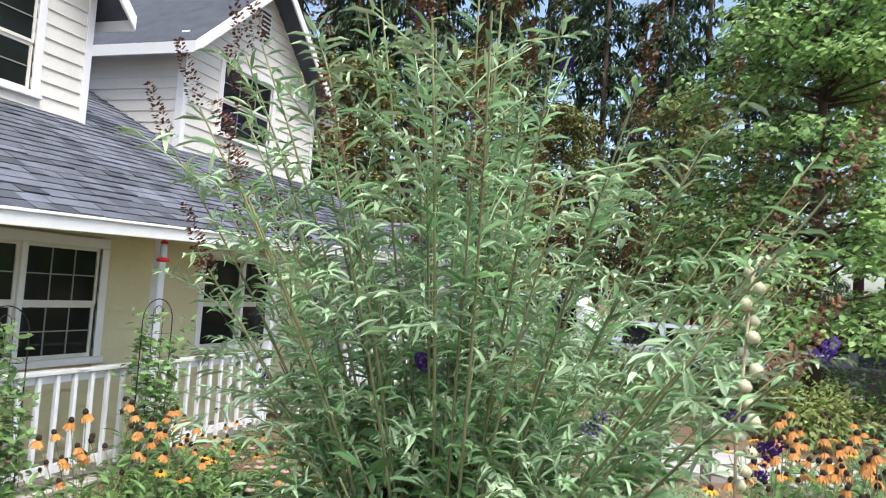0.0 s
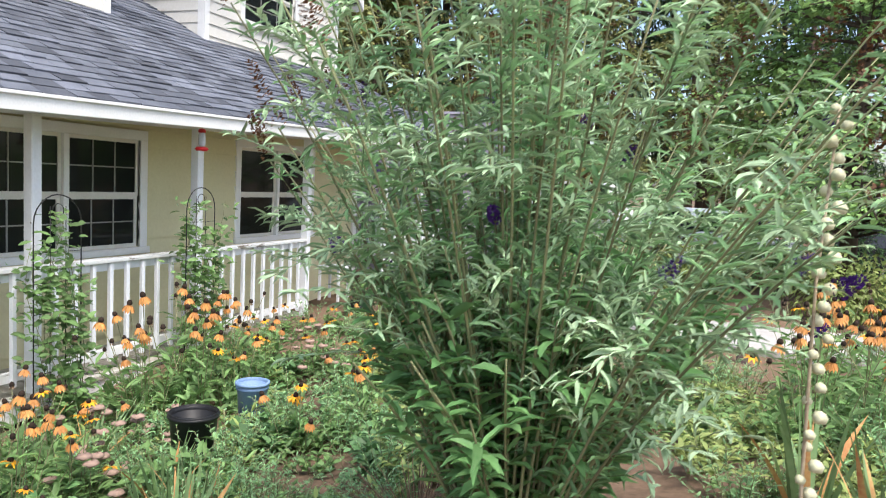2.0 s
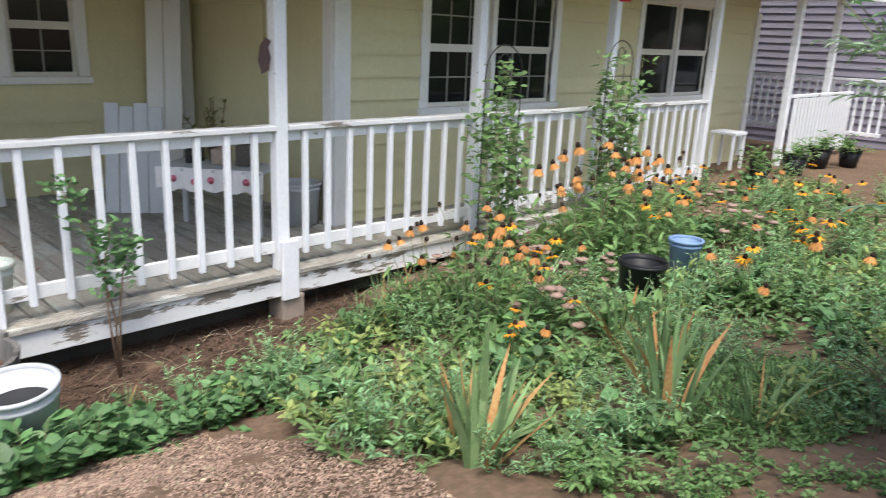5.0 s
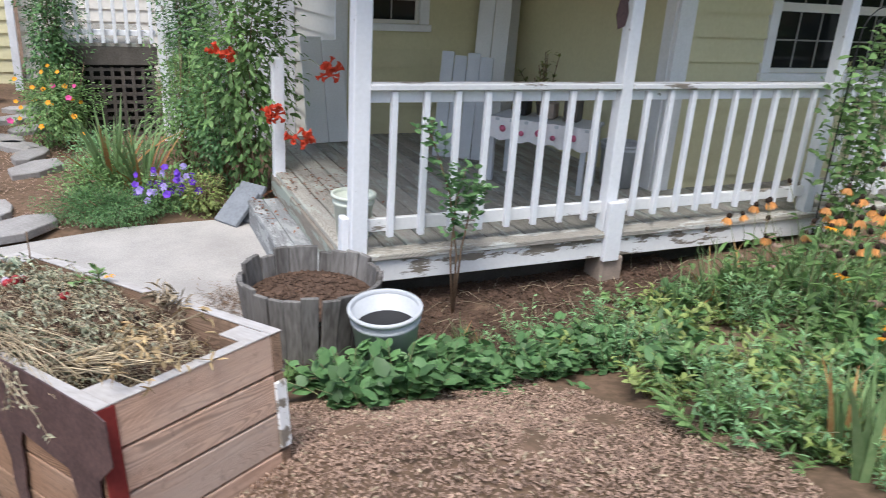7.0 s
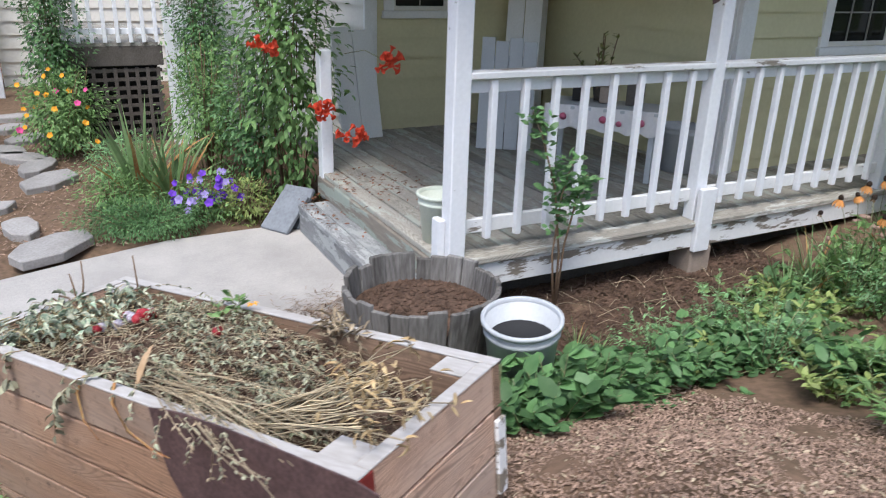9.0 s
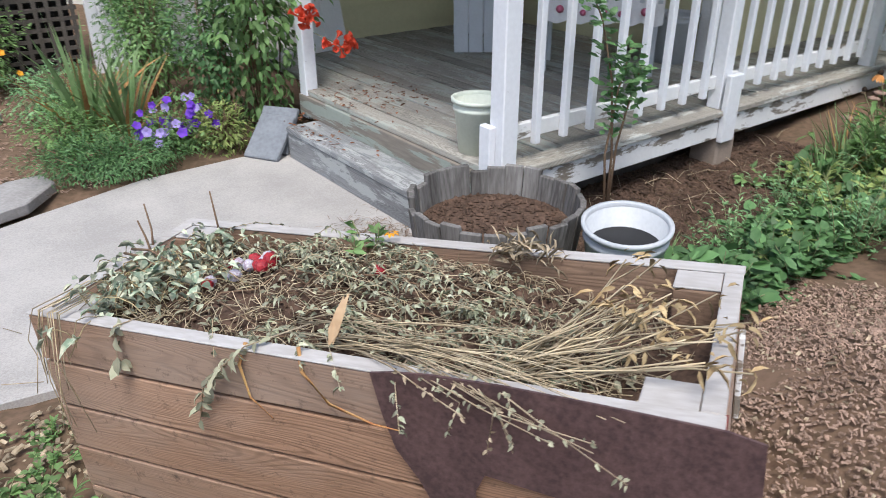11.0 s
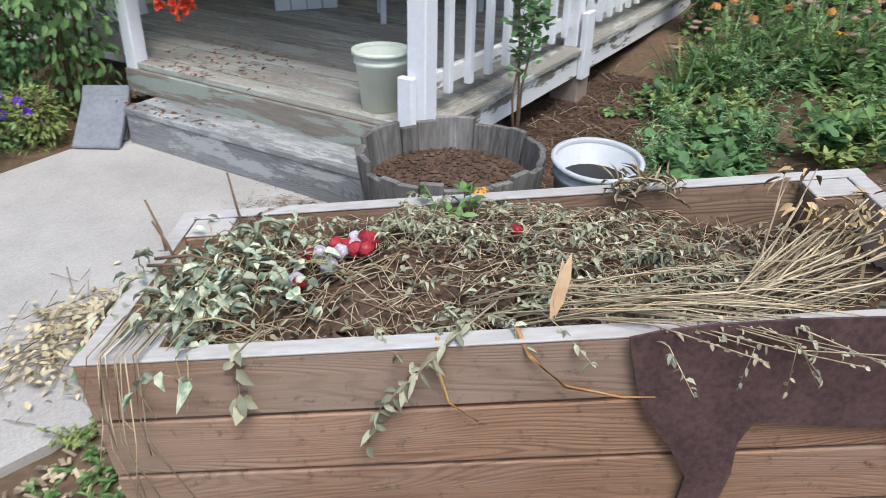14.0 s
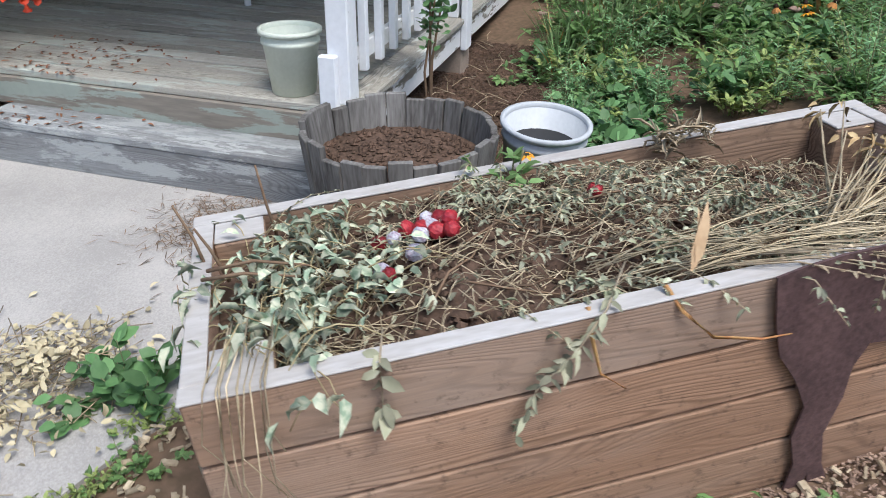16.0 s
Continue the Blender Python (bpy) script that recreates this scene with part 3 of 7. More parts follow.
siding("wall_east", pose(10.5, 0.85, 0, 0, 0, 90), 6.0, 0.0, 2.9, (), M["yellow"])
for x0, x1, y0, y1 in ((2.74, 2.90, 0.795, 0.833), (2.725, 2.763, 0.834, 0.95), (2.62, 2.74, 3.245, 3.283), (0.76, 0.88, 3.245, 3.283), (10.40, 10.53, 0.795, 0.833)):
    tagged(part("corner_board", boxbm(x0, x1, y0, y1, DECK + 0.001, 2.5, bevel=0.003), M["trim"]), "painted corner board of the house", "trim", kind="structure")

# porch ceiling, beam and roof
tagged(part("ceiling", boxbm(-0.35, 12.38, -0.36, 3.3, 2.47, 2.51, m=pose(0, 0, 0, 0, -1.5, 0)), M["trim"]), "painted porch ceiling", "ceiling", kind="structure")
ROOF = pose(0, -0.42, 2.428, 0, -1.5, 0)
roof = tagged(new("porch_roof"), "grey asphalt shingle porch roof with white fascia", "roof", kind="structure")
roof.matrix_world = ROOF
part("gutter_board", boxbm(-0.4, 12.38, 0.0, 0.03, 0.0, 0.125, bevel=0.004), M["trim"], roof, "white eave fascia board")
part("drip_edge", boxbm(-0.42, 12.4, -0.02, 0.0, 0.105, 0.13, bevel=0.003), M["trim"], roof)
PITCH = math.degrees(math.atan(0.52))
part("roof_deck", boxbm(-0.42, 12.4, 0.0, 5.6, -0.02, 0.0, m=pose(0, 0, 0.128, PITCH, 0, 0)), M["shingle"], roof)
courses = []
for c in range(38):
    bm = bmesh.new()
    y0 = c * 0.14
    x = -0.42 - (c * 0.37 % 0.33)
    while x < 12.4:
        wd = 0.15 + 0.16 * random.random()
        a, b = max(x, -0.42), min(x + wd - 0.004, 12.4)
        if b - a > 0.02:
            th = 0.008 + 0.012 * random.random()
            e = 0.012 * (random.random() > 0.5)
            vs = [bm.verts.new(p) for p in ((a, y0 - e, 0.002), (b, y0 - e, 0.002), (b, y0 + 0.15, 0.002), (a, y0 + 0.15, 0.002),
                                            (a, y0 - e, 0.002 + th), (b, y0 - e, 0.002 + th), (b, y0 + 0.15, 0.004), (a, y0 + 0.15, 0.004))]
            for f in ((4, 5, 6, 7), (0, 1, 5, 4), (1, 2, 6, 5), (3, 0, 4, 7)):
                bm.faces.new([vs[i] for i in f])
        x += wd
    bmesh.ops.transform(bm, matrix=pose(0, 0, 0.128, PITCH, 0, 0), verts=bm.verts)
    part("shingle_course", bm, M["shingle"], roof)

# main roof and its two dormers
DY = 1.9


def dormer(x0, x1, zb, ze, zp, win, label):
    d = thing("dormer", ((x0 + x1) / 2, DY, zb), label, "dormer", "dormers", kind="")
    off = Matrix.Translation((-(x0 + x1) / 2, -DY, -zb))
    mid = (x0 + x1) / 2
    wx0, wx1, wz0, wz1 = win
    deep = 3.2

    def add(name, bm, material, lab=""):
        o = part(name, bm, material, d, lab)
        o.matrix_parent_inverse = off
        return o
    z = zb - 0.05
    while z < zp - 0.05:
        t = z + 0.16
        def lim(h):
            f = 1.0 if h <= ze else max(0.0, (zp - h) / (zp - ze))
            return mid - (mid - x0) * f, mid + (x1 - mid) * f
        a0, b0 = lim(z)
        a1, b1 = lim(t)
        spans = [(a0, b0, a1, b1)]
        if z < wz1 and t > wz0:
            spans = [(a0, wx0, a1, wx0), (wx1, b0, wx1, b1)]
        for p, q, r, s in spans:
            bm = bmesh.new()
            vs = [bm.verts.new(c) for c in ((p, DY - 0.018, z), (q, DY - 0.018, z), (s, DY, t), (r, DY, t), (p, DY + 0.02, z), (q, DY + 0.02, z), (s, DY + 0.02, t), (r, DY + 0.02, t))]
            for f in ((0, 1, 2, 3), (4, 7, 6, 5), (0, 4, 5, 1), (0, 3, 7, 4), (1, 5, 6, 2), (3, 2, 6, 7)):
                try:
                    bm.faces.new([vs[i] for i in f])
                except ValueError:
                    pass
            add("siding_board", bm, M["cream"])
        if t < ze + 0.1:
            for xs, sg in ((x0, -1), (x1, 1)):
                bm = boxbm(xs - 0.012 if sg < 0 else xs - 0.006, xs + 0.006 if sg < 0 else xs + 0.012, DY + 0.02, DY + deep, z, t)
                for v in bm.verts:
                    if abs(v.co.z - z) < 1e-6:
                        v.co.x += sg * 0.014
                add("siding_board", bm, M["cream"])
        z = t
    for xs in (x0, x1):
        add("corner_board", boxbm(xs - 0.035, xs + 0.06, DY - 0.035, DY + 0.09, zb - 0.1, ze + 0.05, bevel=0.003), M["trim"])
    # roof planes with rake boards
    for sg, xe in ((-1, x0), (1, x1)):
        run, rise = abs(mid - xe), zp - ze
        ex_, ez = xe + sg * 0.30, ze - 0.30 * rise / run
        bm = bmesh.new()
        for yy in (DY - 0.38, DY + deep):
            for (px, pz) in ((ex_, ez), (mid, zp), (mid, zp + 0.05), (ex_, ez + 0.05)):
                bm.verts.new((px, yy, pz))
        bm.verts.ensure_lookup_table()
        for f in ((0, 1, 2, 3), (7, 6, 5, 4), (0, 4, 5, 1), (1, 5, 6, 2), (2, 6, 7, 3), (3, 7, 4, 0)):
            bm.faces.new([bm.verts[i] for i in f])
        bmesh.ops.recalc_face_normals(bm, faces=bm.faces)
        add("roof_plane", bm, M["shingle"], "grey shingled dormer roof")
        bm = bmesh.new()
        for yy in (DY - 0.41, DY - 0.381):
            for (px, pz) in ((ex_, ez - 0.11), (mid, zp - 0.12), (mid, zp + 0.055), (ex_, ez + 0.055)):
                bm.verts.new((px, yy, pz))
        bm.verts.ensure_lookup_table()
        for f in ((0, 1, 2, 3), (7, 6, 5, 4), (0, 4, 5, 1), (1, 5, 6, 2), (2, 6, 7, 3), (3, 7, 4, 0)):
            bm.faces.new([bm.verts[i] for i in f])
        bmesh.ops.recalc_face_normals(bm, faces=bm.faces)
        add("rake_board", bm, M["trim"], "white rake board")
        add("eave_board", boxbm(ex_ - 0.012, ex_ + 0.012, DY - 0.38, DY + deep, ez - 0.12, ez + 0.04), M["trim"], "white eave board")
    # louvre under the ridge
    lv = add("vent_frame", boxbm(mid - 0.17, mid + 0.17, DY - 0.04, DY - 0.02, zp - 0.95, zp - 0.42, bevel=0.004), M["trim"])
    for i in range(6):
        add("vent_slat", boxbm(mid - 0.12, mid + 0.12, DY - 0.052, DY - 0.041, zp - 0.90 + i * 0.075, zp - 0.865 + i * 0.075), M["blind"])
    wn_ = window("window", pose(wx0, DY - 0.006, wz0), wx1 - wx0, wz1 - wz0, (), (3, 2), "")
    wn_.parent = d
    wn_.matrix_parent_inverse = off
    for k_ in ("category", "kind", "label"):
        if k_ in wn_:
            del wn_[k_]
    return d


dormer(7.95, 11.6, 3.93, 5.6, 7.1, (8.82, 10.2, 4.42, 5.47), "cream lap-sided gable dormer coloured as sunlit, with a white rake")
dormer(2.75, 6.19, 3.82, 5.5, 7.1, (4.12, 5.48, 4.10, 5.17), "lap-sided gable dormer coloured as sunlit, with a gridded window")

# ---- raised bed ----
BED = pose(-1.528, -1.165, 0.785, 0, 0, -60.0) @ pose(0, 0, 0, 0, -5.9, 0)
BL, BW, BH = 1.66, 0.625, 0.14
bed = tagged(new("raised_bed"), "long wooden raised bed of cedar boards full of soil", "raised bed")
bed.matrix_world = BED
for i in range(5):
    z1 = -i * BH
    part("side_board", boxbm(-BL / 2, BL / 2, -BW / 2, -BW / 2 + 0.038, z1 - BH + 0.009, z1, bevel=0.003), M["cedar"], bed)
    part("side_board", boxbm(-BL / 2, BL / 2, BW / 2 - 0.038, BW / 2, z1 - BH + 0.009, z1, bevel=0.003), M["inner"], bed)
    for s in (-1, 1):
        part("end_board", boxbm(s * BL / 2 - (0.038 if s > 0 else -0.001), s * BL / 2 + (-0.001 if s > 0 else 0.038), -BW / 2 + 0.039, BW / 2 - 0.039, z1 - BH + 0.009, z1, bevel=0.003), M["cedar_end"], bed)
for sx in (-1, 1):
    for sy in (-1, 1):
        part("corner_post", boxbm(sx * (BL / 2 - 0.094) - 0.054, sx * (BL / 2 - 0.094) + 0.054, sy * (BW / 2 - 0.084) - 0.045, sy * (BW / 2 - 0.084) + 0.045, -0.66, -0.004, bevel=0.004), M["inner"], bed)
        part("post_top", boxbm(sx * (BL / 2 - 0.094) - 0.052, sx * (BL / 2 - 0.094) + 0.052, sy * (BW / 2 - 0.084) - 0.043, sy * (BW / 2 - 0.084) + 0.043, -0.003, 0.003, bevel=0.002), M["cap"], bed, "bleached grey post top")
for sy in (-1, 1):
    part("cap_strip", boxbm(-BL / 2 - 0.004, BL / 2 + 0.004, sy * (BW / 2 - 0.019) - 0.021, sy * (BW / 2 - 0.019) + 0.021, 0.001, 0.007, bevel=0.002), M["cap"], bed, "bleached grey top edge")
for sx in (-1, 1):
    part("cap_strip", boxbm(sx * (BL / 2 - 0.019) - 0.021, sx * (BL / 2 - 0.019) + 0.021, -BW / 2 + 0.041, BW / 2 - 0.041, 0.001, 0.006, bevel=0.002), M["cap"], bed, "bleached grey top edge")
part("corner_strip", boxbm(BL / 2 - 0.001, BL / 2 + 0.006, -BW / 2 - 0.002, -BW / 2 + 0.05, -0.55, 0.0), mat("red_brown_paint", (0.22, 0.03, 0.025), rough=0.7), bed, "red painted corner strip")
part("corner_strip", boxbm(BL / 2 + 0.002, BL / 2 + 0.016, BW / 2 - 0.05, BW / 2 - 0.005, -0.40, -0.16, bevel=0.003), M["white_worn"], bed, "white corner strip")


# unseen block added close behind the boards so their gaps read dark
part("core", boxbm(-BL / 2 + 0.05, BL / 2 - 0.05, -BW / 2 + 0.05, BW / 2 - 0.05, -0.68, -0.16), M["soil"], bed, "dark soil-coloured core added to darken the board gaps")


def heap_z(u, v):
    low = 1 / (1 + math.exp(-(u - 0.42) / 0.07))
    z = -0.065 + 0.075 * math.exp(-((u + 0.15) / 0.42) ** 2 - ((v - 0.03) / 0.24) ** 2) - 0.06 * low
    return z + 0.014 * math.sin(u * 17 + 2 * math.sin(v * 9)) * math.cos(v * 21) + 0.008 * math.sin(u * 47 + 3 * math.sin(v * 31)) * math.sin(v * 53)


nu, nv = 150, 60
V = [((-0.5 + i / nu) * (BL - 0.08), (-0.5 + j / nv) * (BW - 0.08), heap_z((-0.5 + i / nu) * BL, (-0.5 + j / nv) * BW) + 0.006 * random.random()) for j in range(nv + 1) for i in range(nu + 1)]
F = [(j * (nu + 1) + i, j * (nu + 1) + i + 1, (j + 1) * (nu + 1) + i + 1, (j + 1) * (nu + 1) + i) for j in range(nv) for i in range(nu)]
soil = tagged(raw("soil", V, F, M["soil"], smooth=True), "loose dry soil filling the raised bed", "soil", kind="stuff")
soil.matrix_world = BED

# ---- half barrel, pots and buckets ----
bx, by, bz = -0.388, -0.319, 0.0
barrel = thing("half_barrel", (bx, by, bz), "weathered grey half barrel planter with soil", "planter")
n = 26
for i in range(n):
    a = 2 * math.pi * i / n
    h = 0.475 + random.uniform(-0.028, 0.014)
    bm = boxbm(-0.037, 0.037, -0.013, 0.013, 0, h, bevel=0.003)
    for v in bm.verts:
        f = 0.31 + 0.055 * v.co.z / 0.47
        v.co.x *= f / 0.315
        v.co.y += f
    bmesh.ops.transform(bm, matrix=pose(0, 0, 0, 0, 0, math.degrees(a)) @ pose(0, 0, 0, random.uniform(-0.8, 0.8), random.uniform(-1.2, 1.2), 0), verts=bm.verts)
    part("stave", bm, M["barrelwood"], barrel)
part("hoop", lathe([(0.332, 0.10), (0.336, 0.10), (0.338, 0.13), (0.334, 0.13)], 30), M["rust"], barrel, "thin rusty iron hoop")
part("soil_fill", lathe([(0.001, 0.37), (0.15, 0.36), (0.335, 0.34)], 24), M["soil"], barrel, "dark soil")
V, F = [], []
for i in range(420):
    a, r, q = random.uniform(0, 6.3), 0.32 * math.sqrt(random.random()), random.uniform(0.006, 0.018)
    c0 = (r * math.cos(a), r * math.sin(a), 0.372 - 0.09 * r * r / 0.11 * 0.33)
    b0 = len(V)
    V += [tuple(c0[k] + d[k] * q * random.uniform(0.6, 1.2) for k in range(3)) for d in ((1, 0, 0), (-1, 0, 0), (0, 1, 0), (0, -1, 0), (0, 0, 0.8), (0, 0, -0.8))]
    F += [tuple(b0 + k for k in f) for f in ((0, 2, 4), (2, 1, 4), (1, 3, 4), (3, 0, 4), (2, 0, 5), (1, 2, 5), (3, 1, 5), (0, 3, 5))]
raw("crumb", V, F, M["soil"], barrel)["kind"] = "stuff"


def bucket(name, at, r0, r1, h, material, label, ribs=(), fill=None, tilt=(0, 0), wall=0.006):
    b = thing(name, at, label, "bucket")
    b.rotation_euler = (radians(tilt[0]), radians(tilt[1]), 0)
    prof = [(0.001, 0.0), (r0, 0.0)]
    for z in ribs:
        r = r0 + (r1 - r0) * z / h
        prof += [(r, z - 0.012), (r + 0.008, z - 0.008), (r + 0.008, z + 0.008), (r + 0.001, z + 0.012)]
    prof += [(r1, h - 0.021), (r1 - wall, h - 0.021), (r0 - wall, 0.008), (0.001, 0.008)]
    part("bucket_wall", lathe(prof, 32), material, b)
    part("rim", lathe([(r1 - wall, h - 0.021), (r1 + 0.012, h - 0.02), (r1 + 0.013, h - 0.002), (r1, h), (r1 - wall, h - 0.004), (r1 - wall, h - 0.021)], 32), material, b)
    if fill:
        z = h * 0.72
        r = r0 + (r1 - r0) * 0.72 - wall - 0.002
        part("fill", lathe([(0.001, z), (r, z)], 24), fill, b)
    return b


bucket("bucket", (0.045, 0.335, DECK + 0.003), 0.098, 0.127, 0.285, M["greenpot"], "pale green plastic bucket standing on the porch floor", (0.23,))
bucket("planter_pot", (-0.13, -0.82, 0.09), 0.13, 0.168, 0.39, M["whitepot"], "white plastic pot with a dark pot inside", (0.33,), M["black"], (4, -5))
bucket("white_bucket", (2.57, 1.05, DECK + 0.003), 0.14, 0.165, 0.36, M["whitepot"], "white plastic bucket with a dark liner by the wall", (0.31,), M["black"])
bucket("black_pot", (2.88, -2.05, gz(2.88, -2.05)), 0.105, 0.135, 0.40, M["black"], "large black nursery pot among the flowers", (0.40,), M["soil"])
bucket("blue_pot", (3.68, -1.9, gz(3.68, -1.9)), 0.08, 0.105, 0.37, M["bluepot"], "small pale blue plastic pot", (0.33,), M["soil"])

# ---- butterfly bush ----
def stems(base, n, height, spread, lean=0.0, arch=0.3, seg=9, lo=0.75):
    out = []
    for i in range(n):
        a = random.uniform(0, 2 * math.pi)
        r = random.uniform(0, 1) ** 0.6
        h = height * random.uniform(lo, 1.05) * (1 - 0.25 * r)
        ox, oy = 0.12 * r * math.cos(a), 0.12 * r * math.sin(a)
        out_r = spread * r
        wob = random.uniform(-0.15, 0.15)
        pts = []
        for k in range(seg):
            t = k / (seg - 1)
            q = t ** 1.5
            pts.append((base[0] + ox + (out_r * q) * math.cos(a + wob * t), base[1] + oy + (out_r * q) * math.sin(a + wob * t), base[2] + h * (t - arch * r * t * t * 0.5)))
        out.append(pts)
    return out


def along(path, t):
    p = np.array(path)
    s = t * (len(p) - 1)
    i = np.minimum(s.astype(int), len(p) - 2)
    f = (s - i)[:, None]
    return p[i] * (1 - f) + p[i + 1] * f, unit(p[i + 1] - p[i])


def leafy(paths, per, t0, t1, out=0.8, up=0.5):
    """Leaf places in pairs along stems."""
    P, A = [], []
    for p in paths:
        t = np.random.uniform(t0, t1, per)
        q, d = along(p, t)
        r = unit(rnd(per, (1, 1, 0.3)))
        P.append(q)
        A.append(unit(d * 0.55 + r * out + np.array((0, 0, up - 0.5))))
    return np.concatenate(P), np.concatenate(A)


bush_at = (1.52, -4.28, gz(1.52, -4.28) - 0.03)
bush = thing("butterfly_bush", bush_at, "large grey-green butterfly bush with deep purple flower spikes", "shrub")
off = Matrix.Translation(-Vector(bush_at))
BS = [p for p in stems(bush_at, 140, 2.45, 1.2, arch=0.25) if -0.17 < (p[-1][1] + 4.9) / (p[-1][0] + 0.55) < 0.84 and p[-1][0] > 0.72]
low = stems((bush_at[0] + 0.12, bush_at[1], bush_at[2]), 80, 1.6, 0.62, arch=0.2)
twigs = []
for p in BS:
    for k in range(5):
        t = np.array([random.uniform(0.45, 0.92)])
        q, d = along(p, t)
        e = unit(d * 0.5 + rnd(1, (1, 1, 0.6)))[0] * random.uniform(0.18, 0.42)
        q = q[0]
        twigs.append([tuple(q), tuple(q + e * 0.5 + np.array((0, 0, 0.02))), tuple(q + e + np.array((0, 0, -0.01)))])
for ob in (
    rods("stem", BS + low, 0.007, M["stem"], bush, 4, 0.35, "woody green-brown stems"),
    rods("twig", twigs, 0.0025, M["budpale"], bush, 3, 0.5),
):
    ob.matrix_parent_inverse = off
P, A = leafy(BS, 50, 0.3, 1.0, 0.8, 0.4)
o = leaves("leaf_mass", P, A, np.array((0, 0, 1.0)) + rnd(len(P), (0.5, 0.5, 0.3)), np.random.uniform(0.045, 0.09, len(P)), np.random.uniform(0.010, 0.019, len(P)), M["bud"], bush, "narrow grey-green leaves", droop=1.6)
o["kind"] = "stuff"
o.matrix_parent_inverse = off
P, A = leafy(low, 46, 0.08, 0.95, 0.8, 0.35)
o = leaves("lower_leaf_mass", P, A, np.array((0, 0, 1.0)) + rnd(len(P), (0.5, 0.5, 0.3)), np.random.uniform(0.06, 0.12, len(P)), np.random.uniform(0.022, 0.04, len(P)), mat("broad_bush_leaf", (0.145, 0.33, 0.11), (0.24, 0.43, 0.175), rough=0.55, scale=3, fine=30, bump=0, island=0.45, trans=0.38), bush, "broad green lower leaves", droop=1.8)
o["kind"] = "stuff"
o.matrix_parent_inverse = off
P, A = leafy(twigs, 20, 0.1, 1.0, 0.7, 0.5)
o = leaves("young_leaf_mass", P, A, np.array((0, 0, 1.0)) + rnd(len(P), (0.6, 0.6, 0.3)), np.random.uniform(0.03, 0.075, len(P)), np.random.uniform(0.008, 0.016, len(P)), M["budpale"], bush, "silvery young leaves", droop=1.6)
o["kind"] = "stuff"
o.matrix_parent_inverse = off
# flower spikes: deep purple, and brown spent ones at the tops
spike = np.array([(0, 0, 1.0)])


def spike_mesh(name, n, length, radius, size, material):
    t = np.random.rand(n)
    a = np.random.rand(n) * 2 * math.pi
    r = radius * (1 - 0.75 * t)
    P = np.stack([r * np.cos(a), r * np.sin(a), t * length], -1)
    A = np.stack([np.cos(a), np.sin(a), 0.5 * np.ones(n)], -1)
    o = leaves(name, P, A, np.tile((0, 0, 1.0), (n, 1)) + rnd(n, (0.4, 0.4, 0.4)), size, size * 0.8, material)
    me = o.data
    bpy.data.objects.remove(o)
    return me


def up_along(p, d, roll=0.0):
    return Matrix.Translation(p) @ Vector(d).to_track_quat("Z", "X").to_matrix().to_4x4() @ pose(0, 0, 0, 0, 0, roll)


purple_me = spike_mesh("flower_spike", 130, 0.07, 0.019, 0.010, M["purple"])
spent_me = spike_mesh("spent_spike", 150, 0.19, 0.02, 0.012, M["spent"])
bush_w = Matrix.Translation(bush_at)
for i, p in enumerate(BS):
    tip = Vector(p[-1])
    d = (tip - Vector(p[-2])).normalized()
    if i % 4 == 0:
        ob = new("flower_spike", purple_me)
        ob["label"] = "deep purple flower spike"
        tw = twigs[i * 5 + i % 5]
        tip, d = Vector(tw[-1]), (Vector(tw[-1]) - Vector(tw[0])).normalized()
    else:
        ob = new("spent_spike", spent_me)
        ob["label"] = "brown spent flower spike"
    ob.parent = bush
    ob.matrix_parent_inverse = off
    ob.matrix_basis = up_along(tip, d + Vector((0, 0, 0.4)), i * 40)
litter = stems((1.5, -3.95, gz(1.5, -3.95)), 40, 0.22, 0.22, arch=0.5, lo=0.4) + stems((2.2, -3.72, gz(2.2, -3.72)), 120, 0.38, 0.26, arch=0.4, lo=0.3)
o = rods("dry_stem", litter, 0.0035, mat("dead_stem", (0.30, 0.19, 0.12), (0.17, 0.10, 0.06), rough=0.9, bump=0, island=0.5), bush, 4, 0.4, "dead brown stems at the foot")
o["kind"] = "stuff"
o.matrix_parent_inverse = off


# ---- plants by kind: a few models each, then copies ----
def model_clump(stem_n, height, spread, per, ll, lw, material, stem_mat, t0=0.15, droop=1.2, arch=0.4, name="plant"):
    ob = new(name)
    st = stems((0, 0, 0), stem_n, height, spread, arch=arch, seg=5, lo=0.5)
    s_ = rods("stem", st, 0.003, stem_mat, ob, 3, 0.6)
    s_["kind"] = "stuff"
    P, A = leafy(st, per, t0, 1.0, 0.85, 0.45)
    l_ = leaves("leaf_mass", P, A, np.array((0, 0, 1.0)) + rnd(len(P), (0.5, 0.5, 0.2)), np.random.uniform(ll * 0.6, ll * 1.2, len(P)), np.random.uniform(lw * 0.6, lw * 1.2, len(P)), material, ob, droop=droop)
    l_["kind"] = "stuff"
    return ob, st


def place(model, x, y, turn, size, z=None, sink=0.01):
    return copy_thing(model, pose(x, y, (gz(x, y) if z is None else z) - sink, 0, 0, turn) @ Matrix.Scale(size, 4))


def drop(model):
    for o in (*model.children_recursive, model):
        bpy.data.objects.remove(o)


